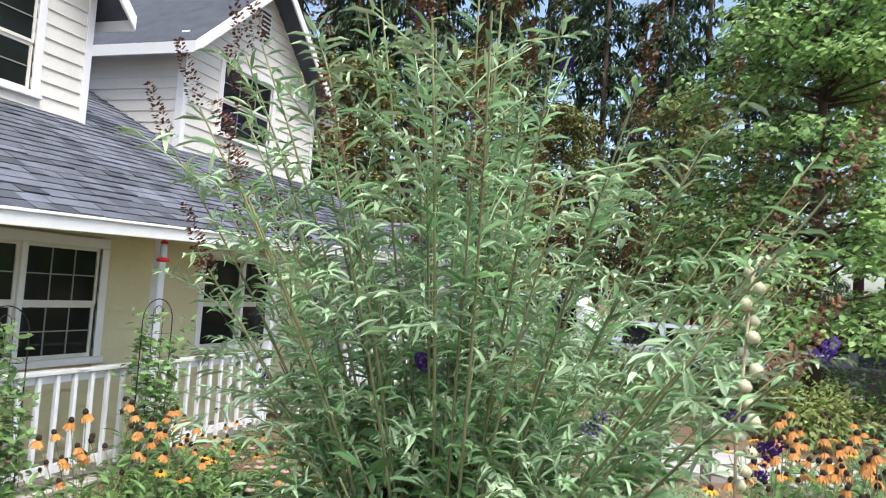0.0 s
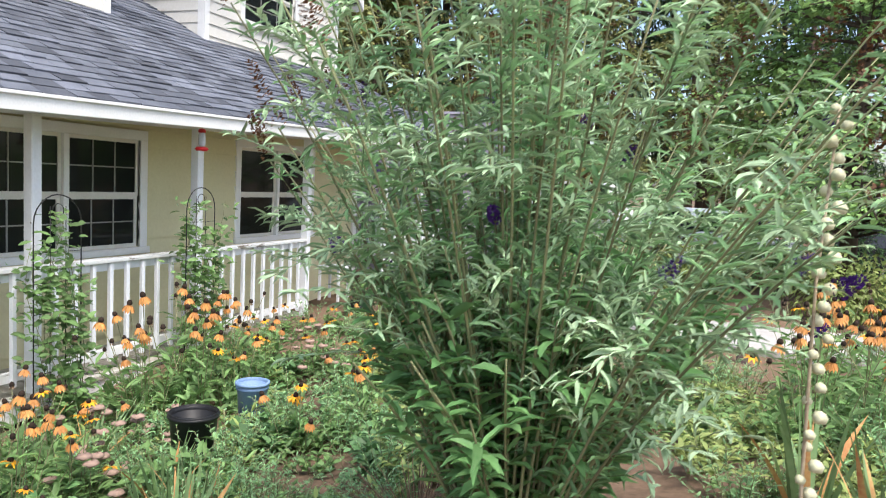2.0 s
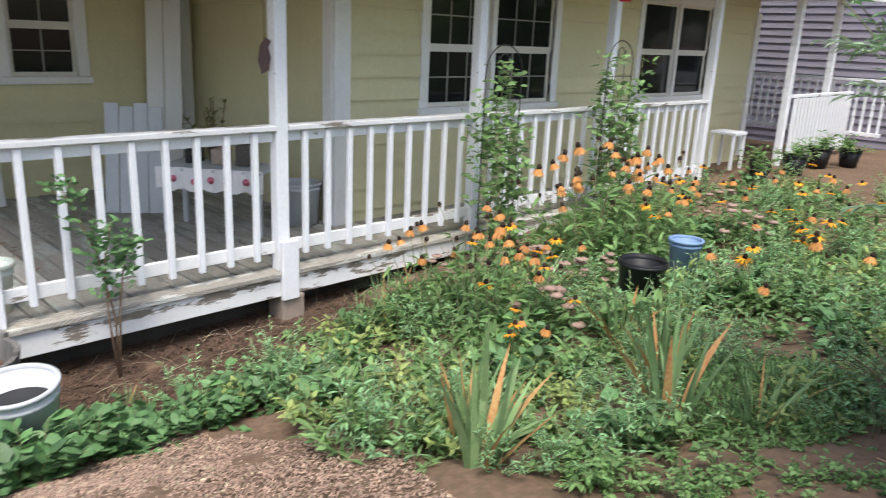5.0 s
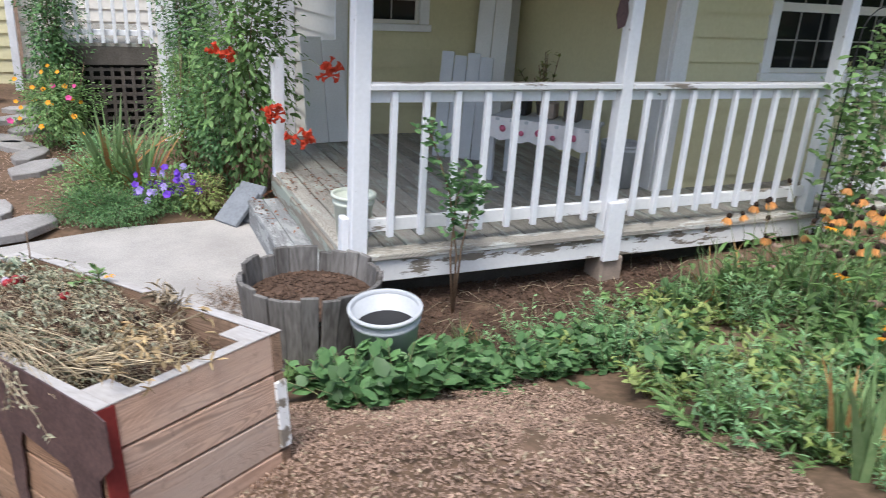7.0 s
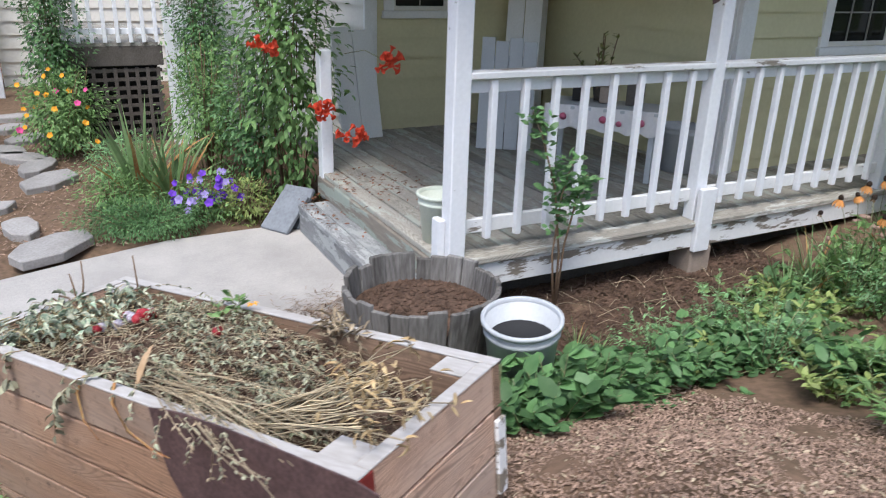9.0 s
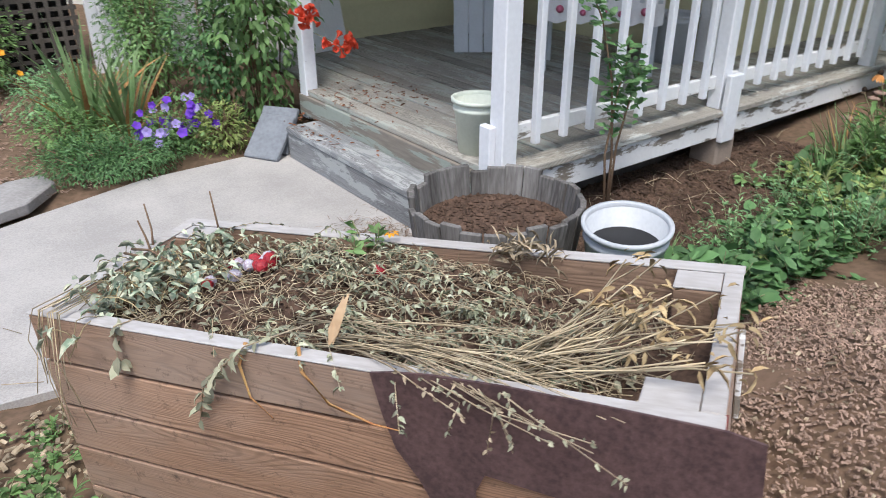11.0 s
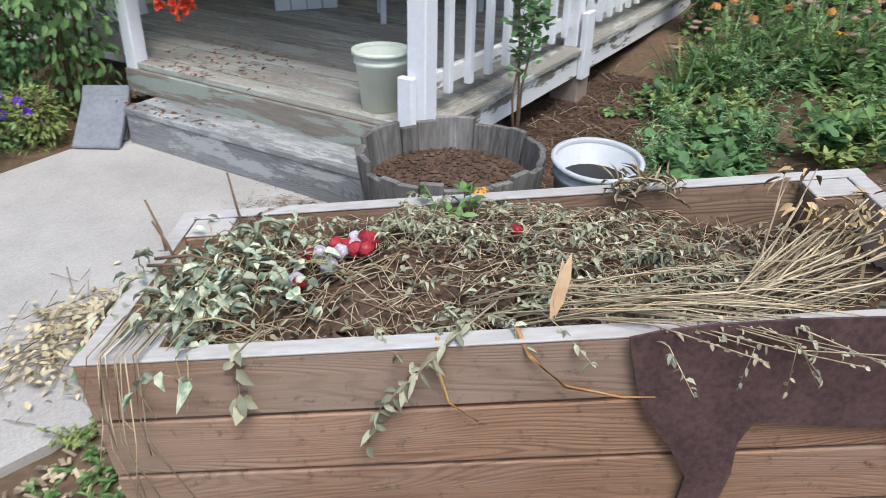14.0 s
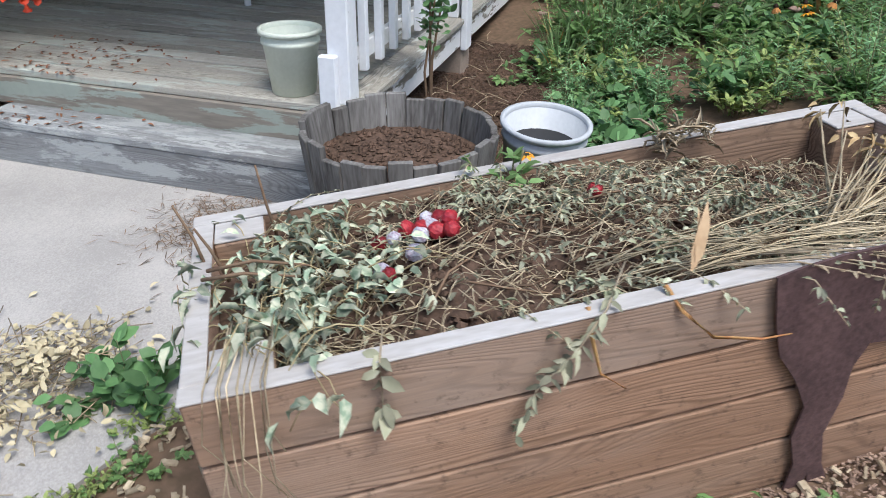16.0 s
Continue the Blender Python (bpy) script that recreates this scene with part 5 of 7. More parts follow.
for k in range(34):
    u, v = random.uniform(-0.12, 0.12), random.uniform(-0.26, -0.16)
    L, a = random.uniform(0.3, 0.62), random.gauss(-0.02, 0.12)
    pale.append([(u + L * t * math.cos(a), v + L * t * math.sin(a) + random.uniform(-0.008, 0.008), max(heap_z(u + L * t, v), -0.045) + 0.035 + 0.035 * math.sin(3 * t) + random.uniform(0, 0.012)) for t in (0, 0.3, 0.65, 1)])
in_bed(tagged(rods("pale_stalks", pale, 0.0015, M["palestraw"], None, 4, 0.5), "bundle of long pale straw stalks", "stalks", kind="stuff"))
fan = []
for k in range(34):
    a, L = random.gauss(0.30, 0.28), random.uniform(0.22, 0.48)
    u, v = 0.40 + random.gauss(0, 0.03), -0.17 + random.gauss(0, 0.03)
    fan.append([(u + L * t * math.cos(a), v + L * t * math.sin(a), -0.05 + t * random.uniform(0.06, 0.13) + 0.02 * random.random()) for t in (0, 0.4, 0.75, 1)])
in_bed(tagged(rods("straw_fan", fan, 0.0025, M["palestraw"], None, 4, 0.7), "fan of thick pale straw stalks with dried heads", "stalks", kind="stuff"))
P = np.concatenate([np.array(p[-1])[None] + rnd(4, (0.022, 0.022, 0.014)) for p in fan])
in_bed(tagged(leaves("dried_heads", P, rnd(len(P), (1, 1, 0.6)), rnd(len(P), (0.6, 0.6, 0.2)) + np.array((0, 0, 1.0)), np.random.uniform(0.018, 0.05, len(P)), np.random.uniform(0.006, 0.016, len(P)), mat("dried_petal", (0.46, 0.36, 0.20), (0.26, 0.17, 0.08), rough=0.9, bump=0, island=0.5), droop=2.2), "dried yellow flower heads on the straw", "dried flowers", kind="stuff"))
# thin branches with small silvery leaves, strewn over the heap and the front edge
twig_paths = []
for k in range(110):
    u, v = (random.uniform(-0.35, 0.5), random.uniform(-0.27, 0.12)) if k < 84 else (random.uniform(-0.7, 0.1), random.uniform(0.0, 0.24))
    a, L = random.gauss(0.0, 0.55), random.uniform(0.08, 0.24)
    twig_paths.append([(u + L * t * math.cos(a), v + L * t * math.sin(a) + random.uniform(-0.006, 0.006), heap_z(max(-0.7, min(0.7, u + L * t)), v) + 0.02 + 0.035 * math.sin(3.1 * t) + random.uniform(0, 0.014)) for t in (0, 0.33, 0.66, 1)])
in_bed(tagged(rods("cut_branches", twig_paths, 0.0014, M["palestraw"], None, 3, 0.6), "thin pale branches strewn over the bed", "twigs", kind="stuff"))
P, A = leafy(twig_paths, 18, 0.1, 1.0, 1.0, 0.4)
silver = mat("silvery_cut_leaf", (0.42, 0.42, 0.31), (0.20, 0.22, 0.13), rough=0.8, scale=30, bump=0, island=0.55, trans=0.1)
in_bed(tagged(leaves("silvery_leaves", P, A, np.array((0, 0, 1.0)) + rnd(len(P), (0.8, 0.8, 0.2)), np.random.uniform(0.010, 0.026, len(P)), np.random.uniform(0.005, 0.012, len(P)), silver, droop=3.6), "small silvery leaves on the cut branches", "leaf litter", kind="stuff"))
n = 420
U, Vv = np.random.uniform(-0.74, 0.72, n), np.random.uniform(-0.27, 0.26, n)
Z = np.array([heap_z(a, b) for a, b in zip(U, Vv)]) + np.random.uniform(0.008, 0.03, n)
in_bed(tagged(leaves("wilted_leaves", np.stack([U, Vv, Z], -1), rnd(n, (1, 1, 0.4)), np.tile((0, 0, 1.0), (n, 1)) + rnd(n, (0.8, 0.8, 0.2)), np.random.uniform(0.012, 0.034, n), np.random.uniform(0.006, 0.016, n), M["dryleaf"], droop=2.0), "wilted grey-green leaves strewn over the bed", "leaf litter", kind="stuff"))
n = 1500
U, Vv = np.random.normal(0.02, 0.27, n).clip(-0.72, 0.72), np.random.normal(0.06, 0.13, n).clip(-0.26, 0.26)
Z = np.array([heap_z(a, b) for a, b in zip(U, Vv)]) + np.random.uniform(0.004, 0.015, n)
in_bed(tagged(leaves("dry_leaf_bits", np.stack([U, Vv, Z], -1), rnd(n, (1, 1, 0.4)), np.tile((0, 0, 1.0), (n, 1)) + rnd(n, (0.8, 0.8, 0.2)), np.random.uniform(0.006, 0.02, n), np.random.uniform(0.002, 0.007, n), M["straw"], droop=2.0), "crumbled dry leaves on the soil", "leaf litter", kind="stuff"))
# the wilted heap at one end: vines curling over, with large sage-coloured leaves
vines = []
for k in range(90):
    u, v = random.gauss(-0.63, 0.09), random.gauss(-0.06, 0.11)
    a, turn, L = random.uniform(0, 6.3), random.uniform(-2.5, 2.5), random.uniform(0.08, 0.2)
    z, p = max(heap_z(max(u, -0.75), v), -0.06) + random.uniform(0.0, 0.05), []
    for t in range(6):
        p.append((u, v, z + 0.05 * math.sin(t * 0.62) + random.uniform(-0.004, 0.004)))
        u, v, a = max(-0.84, u + L / 5 * math.cos(a)), v + L / 5 * math.sin(a), a + turn / 5
    vines.append(p)
in_bed(tagged(rods("curled_vines", vines, 0.0017, mat("dry_vine", (0.42, 0.35, 0.20), (0.27, 0.21, 0.11), rough=0.9, bump=0, island=0.4), None, 4, 0.6), "tangle of curled dry vines", "vines", kind="stuff"))
P, A = leafy(vines, 4, 0.0, 1.0, 1.0, 0.4)
P = P + rnd(len(P), (0.02, 0.03, 0.008)) + np.array((0, 0, 0.012))
in_bed(tagged(leaves("wilted_sage_leaves", P, A, np.tile((0, 0, 1.0), (len(P), 1)) + rnd(len(P), (0.9, 0.9, 0.2)), np.random.uniform(0.018, 0.052, len(P)), np.random.uniform(0.010, 0.028, len(P)), mat("sage_leaf", (0.22, 0.29, 0.20), (0.50, 0.50, 0.37), rough=0.8, scale=45, bump=0.2, island=0.6, contrast=0.8, trans=0.1), droop=4.2), "heap of wilted sage-coloured leaves", "leaf litter", kind="stuff"))
tendrils = []
for k in range(13):
    u, v = -0.80 + random.gauss(0.06, 0.035), -0.20 + random.uniform(-0.03, 0.05)
    d, h = random.uniform(0.015, 0.05), random.uniform(0.08, 0.36)
    tendrils.append([(u + 0.03, v, 0.03), (u + 0.01, -BW / 2 - 0.01, 0.02 + 0.01 * random.random()), (u - 0.02 * random.random(), -BW / 2 - d, -h * 0.5), (u + random.gauss(0, 0.03), -BW / 2 - d - 0.01, -h)])
in_bed(tagged(rods("hanging_vines", tendrils, 0.0018, M["palestraw"], None, 4, 0.6), "thin dry vines hanging over the corner", "vines", kind="stuff"))
for pts in ([(-0.80, 0.10, -0.02), (-0.815, 0.13, 0.05), (-0.84, 0.15, 0.12)], [(-0.76, 0.06, -0.02), (-0.78, 0.07, 0.05), (-0.80, 0.075, 0.10)], [(-0.66, 0.24, -0.05), (-0.67, 0.25, 0.04), (-0.675, 0.255, 0.13)], [(-0.79, 0.02, 0.035), (-0.70, 0.0, 0.05), (-0.60, -0.03, 0.035)], [(-0.80, 0.0, 0.03), (-0.72, -0.03, 0.045), (-0.63, -0.05, 0.03)]):
    o = rods("dark_twig", [pts], 0.0042, M["drystem"], None, 5, 0.6)
    o.matrix_world = BED
    tagged(o, "short dark cut twig in the heap", "twig", "dark twigs")
# a tuft of dry bracts on the far rim, a husk on the near one, a few round green leaves
P = np.concatenate([np.array((c, 0.255, 0.02))[None] + rnd(46, (0.05, 0.025, 0.03)) for c in (0.26, 0.35)])
in_bed(tagged(leaves("dry_bracts", P, rnd(len(P), (1, 1, 0.8)) + np.array((0, 0, 0.4)), rnd(len(P), (0.6, 0.6, 0.3)) + np.array((0, 0, 0.6)), np.random.uniform(0.03, 0.07, len(P)), np.random.uniform(0.004, 0.014, len(P)), M["straw"], droop=2.0), "tuft of dry straw-coloured bracts", "dried flowers", kind="stuff"))
o = leaves("dry_husk", [(0.04, -0.27, 0.015), (0.05, -0.268, 0.02)], [(0.35, 0.25, 0.9), (0.2, 0.3, 0.9)], [(0, -1, 0.3), (0.3, -1, 0.2)], [0.13, 0.11], [0.03, 0.022], mat("pale_husk", (0.58, 0.42, 0.26), (0.45, 0.30, 0.17), rough=0.8, scale=14, bump=0.2), droop=0.7)
in_bed(tagged(o, "curled pale dry husk standing at the edge", "husk"))
fresh = new("young_plant")
fresh.matrix_world = BED @ pose(-0.13, 0.265, -0.02)
st = stems((0, 0, 0), 6, 0.10, 0.05, seg=4)
rods("stem", st, 0.002, M["stem"], fresh, 4)["kind"] = "stuff"
P, A = leafy(st, 5, 0.3, 1.0, 1.0, 0.4)
leaves("leaf_mass", P, A, np.tile((0, 0, 1.0), (len(P), 1)) + rnd(len(P), (0.5, 0.5, 0)), 0.04, 0.022, M["leaf"], fresh)["kind"] = "stuff"
b_ = new("petals", petal_mesh("petals", 8, 0.018, 0.012, 0.3, M["gold"]))
b_.parent, b_.location = fresh, (0.055, 0.0, 0.06)
tagged(fresh, "small green marigold with one orange bloom", "plant")


def crumbs(name, n, size, material, label, u0=-0.74, u1=0.74):
    V, F = [], []
    for i in range(n):
        u, v = random.uniform(u0, u1), random.uniform(-0.26, 0.26)
        s = size * random.uniform(0.4, 1.3)
        b = len(V)
        for d in ((1, 0, 0), (-1, 0, 0), (0, 1, 0), (0, -1, 0), (0, 0, 0.8), (0, 0, -0.8)):
            V.append((u + d[0] * s * random.uniform(0.6, 1.2), v + d[1] * s * random.uniform(0.6, 1.2), heap_z(u, v) + s * 0.3 + d[2] * s))
        F += [tuple(b + k for k in f) for f in ((0, 2, 4), (2, 1, 4), (1, 3, 4), (3, 0, 4), (2, 0, 5), (1, 2, 5), (3, 1, 5), (0, 3, 5))]
    return in_bed(tagged(raw(name, V, F, material), label, "soil", kind="stuff"))


crumbs("soil_clods", 1900, 0.010, M["soil"], "clods of dark soil in the bed")
crumbs("soil_clods", 16, 0.030, M["soil"], "large clods of dry soil", -0.5, 0.3)
# mouldy red berries
berry_me = bpy.data.meshes.new("berry")
bb = bmesh.new()
bmesh.ops.create_icosphere(bb, subdivisions=2, radius=0.0145)
for v in bb.verts:
    v.co *= 1 + 0.10 * math.sin(v.co.x * 900) * math.sin(v.co.y * 900) + random.uniform(-0.05, 0.05)
    v.co.z *= 1.15
bb.to_mesh(berry_me)
bb.free()
berry_me.materials.append(mat("red_berry", (0.36, 0.03, 0.035), (0.17, 0.012, 0.022), rough=0.4, scale=60, fine=200, bump=0.4, obj_random=0.3))
mould_me = berry_me.copy()
mould_me.materials.clear()
mould_me.materials.append(mat("mouldy_berry", (0.60, 0.62, 0.66), (0.32, 0.22, 0.28), rough=0.9, scale=80, fine=300, bump=0.4))
for i, (u, v, k) in enumerate(((-0.40, 0.07, 0), (-0.37, 0.05, 0), (-0.36, 0.09, 0), (-0.33, 0.06, 0), (-0.345, 0.02, 0), (-0.315, 0.03, 0), (-0.38, 0.02, 1), (-0.35, 0.045, 1), (-0.43, 0.04, 1), (-0.46, 0.05, 0), (-0.46, -0.06, 0), (-0.47, -0.04, 1), (-0.32, 0.0, 0), (-0.38, 0.035, 0), (-0.40, -0.02, 1), (-0.355, 0.075, 1), (0.0, 0.05, 0))):
    o = new("berry", mould_me if k else berry_me)
    o.matrix_world = BED @ pose(u, v, heap_z(u, v) + 0.03, i * 40, i * 70, 0) @ Matrix.Scale(random.uniform(1.0, 1.35), 4)
    tagged(o, "berry grey with mould in the bed" if k else "overripe red berry lying in the bed", "berry", "berries in the bed")


def sprig(pts, per, ll, lw, material, label, name="sprig"):
    ob = tagged(new(name), label, "sprig", "sprigs hanging over the bed")
    ob.matrix_world = BED
    rods("sprig_stem", [pts], 0.0022, M["straw"], ob, 4, 0.5)
    P, A = leafy([pts], per, 0.1, 1.0, 1.0, 0.3)
    leaves("leaf_mass", P, A, np.array((0, -0.6, 0.6)) + rnd(len(P), (0.6, 0.4, 0.4)), np.random.uniform(ll * 0.7, ll * 1.2, len(P)), np.random.uniform(lw * 0.7, lw * 1.2, len(P)), material, ob, droop=2.0)["kind"] = "stuff"
    return ob


F0 = -BW / 2
sprig([(-0.05, -0.20, 0.02), (-0.14, F0 - 0.01, 0.02), (-0.20, F0 - 0.035, -0.03), (-0.27, F0 - 0.03, -0.10), (-0.31, F0 - 0.025, -0.20)], 60, 0.035, 0.014, M["dryleaf"], "wilted leafy sprig hanging over the edge")
sprig([(-0.5, -0.22, 0.0), (-0.52, F0 - 0.01, 0.015), (-0.525, F0 - 0.02, -0.05), (-0.53, F0 - 0.02, -0.10)], 14, 0.04, 0.025, M["dryleaf"], "wilted drooping leaf sprig")
for k in range(9):
    x0 = 0.15 + 0.03 * k
    sprig([(x0 - 0.15 + 0.05 * math.sin(k * 5), -0.2, -0.01), (x0 + 0.06 + 0.04 * math.sin(k * 3), F0 - 0.005, 0.03), (x0 + 0.16 + 0.05 * math.sin(k * 7), F0 - 0.04, 0.005 - 0.02 * (k * 0.37 % 1)), (x0 + 0.24 + 0.1 * math.sin(k * 4), F0 - 0.06, -0.02 - 0.09 * (k * 0.61 % 1))], 18, 0.016, 0.008, M["dryleaf"] if k % 3 else M["straw"], "thin pale dry twig with seed heads", "dry_twig")
for pts in ([(-0.02, F0 + 0.02, 0.02), (0.0, F0 - 0.01, -0.02), (0.06, F0 - 0.018, -0.085), (0.16, F0 - 0.018, -0.115), (0.22, F0 - 0.016, -0.12)], [(-0.16, F0 + 0.02, 0.01), (-0.165, F0 - 0.01, -0.03), (-0.15, F0 - 0.016, -0.11), (-0.10, F0 - 0.014, -0.16)]):
    o = rods("dry_stalk", [pts], 0.005, M["dryiris"], None, 5, 0.3)
    o.matrix_world = BED
    tagged(o, "curled dry brown stalk over the edge", "stalk", "curled stalks")

# rusted deer cut-out leaning on the bed
outline = [(0.17, 0.012), (0.22, 0.022), (0.30, 0.03), (0.45, 0.032), (0.62, 0.026), (0.78, 0.018), (0.84, 0.015), (0.90, 0.0), (0.90, -0.13), (0.82, -0.20), (0.80, -0.36), (0.76, -0.52), (0.79, -0.66), (0.75, -0.68), (0.70, -0.52), (0.70, -0.36), (0.66, -0.22), (0.52, -0.205), (0.40, -0.19),
           (0.375, -0.24), (0.37, -0.32), (0.345, -0.41), (0.36, -0.50), (0.40, -0.60), (0.38, -0.64), (0.34, -0.60), (0.33, -0.52), (0.315, -0.60), (0.285, -0.63), (0.275, -0.58), (0.29, -0.48), (0.27, -0.40), (0.285, -0.32), (0.25, -0.24), (0.205, -0.17), (0.185, -0.09)]
bm = bmesh.new()
face = bm.faces.new([bm.verts.new((x, F0 - 0.016, z)) for x, z in outline])
ex = bmesh.ops.extrude_face_region(bm, geom=[face])
bmesh.ops.translate(bm, vec=(0, 0.005, 0), verts=[v for v in ex["geom"] if isinstance(v, bmesh.types.BMVert)])
bmesh.ops.recalc_face_normals(bm, faces=bm.faces)
dr = part("deer_cutout", bm, M["rust"])
dr.matrix_world = BED
tagged(dr, "rusted steel animal cut-out leaning on the bed", "garden ornament")

# straw pile and weeds by the bed's end
random.seed(61), np.random.seed(61)
pile = []
for i in range(160):
    x, y, a, L = random.gauss(-1.62, 0.17), random.gauss(0.36, 0.14), random.uniform(0, 6.3), random.uniform(0.05, 0.2)
    z = 0.045 + 0.07 * random.random() * math.exp(-((x + 1.62) ** 2 + (y - 0.36) ** 2) / 0.05)
    pile.append([(x, y, z), (x + L * math.cos(a), y + L * math.sin(a), z + random.uniform(-0.01, 0.02))])
tagged(rods("straw_pile", pile, 0.002, M["straw"], None, 3), "pile of dry straw stalks on the slab", "straw", kind="stuff")
n = 620
X, Y = np.random.normal(-1.62, 0.16, n), np.random.normal(0.36, 0.13, n)
tagged(leaves("dry_leaf_pile", np.stack([X, Y, 0.045 + 0.09 * np.random.rand(n) * np.exp(-((X + 1.62) ** 2 + (Y - 0.36) ** 2) / 0.05)], -1), rnd(n, (1, 1, 0.5)), np.tile((0, 0, 1.0), (n, 1)) + rnd(n, (0.9, 0.9, 0.2)), np.random.uniform(0.015, 0.045, n), np.random.uniform(0.01, 0.028, n), mat("bleached_leaf", (0.55, 0.48, 0.32), (0.42, 0.36, 0.22), rough=0.9, bump=0, island=0.3), droop=2.0), "pile of bleached dry leaves", "leaf litter", kind="stuff")
weeds = ((-1.85, -0.12, 4, 0.5), (-1.7, -0.06, 3, 0.35), (-2.0, -0.2, 4, 0.5), (-2.1, -0.33, 0, 0.35), (-2.2, -0.2, 4, 0.5), (-1.95, -0.02, 3, 0.35), (-2.28, -0.4, 4, 0.5), (-2.42, -0.5, 4, 0.8), (-2.3, -0.62, 0, 0.5), (-2.45, -0.7, 3, 0.6), (-2.32, -0.85, 4, 0.8), (-2.2, -0.95, 4, 0.7), (-2.05, -1.15, 4, 0.6), (-1.95, -1.4, 4, 0.6), (-1.8, -1.65, 4, 0.6), (-2.5, -0.35, 4, 0.6))
for x, y, k, s_ in weeds:
    o = place(GREEN[k], x, y, random.uniform(0, 360), s_)
    tagged(o, "weedy green plant at the bed's foot", "weed", "weeds by the bed")
o = place(GREEN[1], -1.60, 0.06, 30, 0.8)
tagged(o, "green mallow growing at the bed's end", "weed")
chips("leaf_litter", 3000, (-3.0, -1.4), (-2.2, -0.05), 0.03, M["straw"], "dry litter on the ground by the bed", lambda X, Y: ~((np.abs((X + 1.535) * 0.5 - (Y + 1.152) * 0.866) < 0.84) & (np.abs((X + 1.535) * 0.866 + (Y + 1.152) * 0.5) < 0.33)), 0.02)

# fallen leaves on the step and slab, slates leaning by it
n = 200
X, Y = np.random.uniform(-0.34, 0.5, n), np.random.normal(1.55, 0.25, n).clip(0.6, 2.0)
Zs = np.where(X < -0.115, 0.242, DECK + 0.008)
tagged(leaves("fallen_leaves", np.stack([X, Y, Zs], -1), rnd(n, (1, 1, 0.1)), np.tile((0, 0, 1.0), (n, 1)) + rnd(n, (0.3, 0.3, 0)), np.random.uniform(0.02, 0.05, n), np.random.uniform(0.008, 0.02, n), mat("red_brown_leaf", (0.24, 0.09, 0.045), (0.15, 0.075, 0.04), rough=0.9, bump=0, island=0.5), droop=1.2), "small brown fallen leaves on the step", "leaf litter", kind="stuff")
n = 900
X, Y = np.random.normal(-0.60, 0.15, n), np.random.normal(0.36, 0.14, n)
tagged(leaves("pine_litter", np.stack([X, Y, 0.036 + 0.01 * np.random.rand(n)], -1), rnd(n, (1, 1, 0.1)), np.tile((0, 0, 1.0), (n, 1)), np.random.uniform(0.04, 0.09, n), 0.004, M["drystem"], droop=0.2), "brown pine needles on the slab", "needle litter", kind="stuff")
for x, y, r, lean in ((-0.52, 1.86, -40, 48), (-0.42, 1.93, -34, 40)):
    o = part("slate_slab", boxbm(-0.13, 0.13, -0.018, 0.018, 0, 0.33, bevel=0.006), M["slate"])
    o.matrix_world = pose(x, y, 0.032, -lean, 0, r - 20)
    tagged(o, "thick grey slate slab leaning by the step", "slab", "slate slabs")

# ---- stepping stones ----
random.seed(71)
for i, (x, y, s_) in enumerate(((-1.98, 2.05, 0.30), (-2.15, 2.55, 0.20), (-2.4, 3.05, 0.24), (-1.95, 3.78, 0.30), (-2.02, 4.32, 0.24), (-2.15, 4.72, 0.24), (-2.28, 5.05, 0.24), (-2.1, 5.6, 0.26), (-2.3, 6.2, 0.26), (-2.55, 2.3, 0.22), (-2.2, 6.9, 0.25))):
    bm = bmesh.new()
    k = random.randint(6, 8)
    vs = [bm.verts.new((s_ * random.uniform(0.75, 1.1) * math.cos(2 * math.pi * j / k) * 1.2, s_ * random.uniform(0.7, 1.05) * math.sin(2 * math.pi * j / k) * 0.75, 0.045)) for j in range(k)]
    f = bm.faces.new(vs)
    e = bmesh.ops.extrude_face_region(bm, geom=[f])
    bmesh.ops.translate(bm, vec=(0, 0, -0.07), verts=[v for v in e["geom"] if isinstance(v, bmesh.types.BMVert)])
    bmesh.ops.recalc_face_normals(bm, faces=bm.faces)
    bmesh.ops.bevel(bm, geom=bm.edges[:], offset=0.008, segments=1, affect="EDGES")
    o = part("stepping_stone", bm, M["flag"])
    o.location, o.rotation_euler = (x, y, 0.035), (0, 0, random.uniform(0, 6))
    tagged(o, "flat grey flagstone set in bark litter", "stepping stone", "stepping stones")

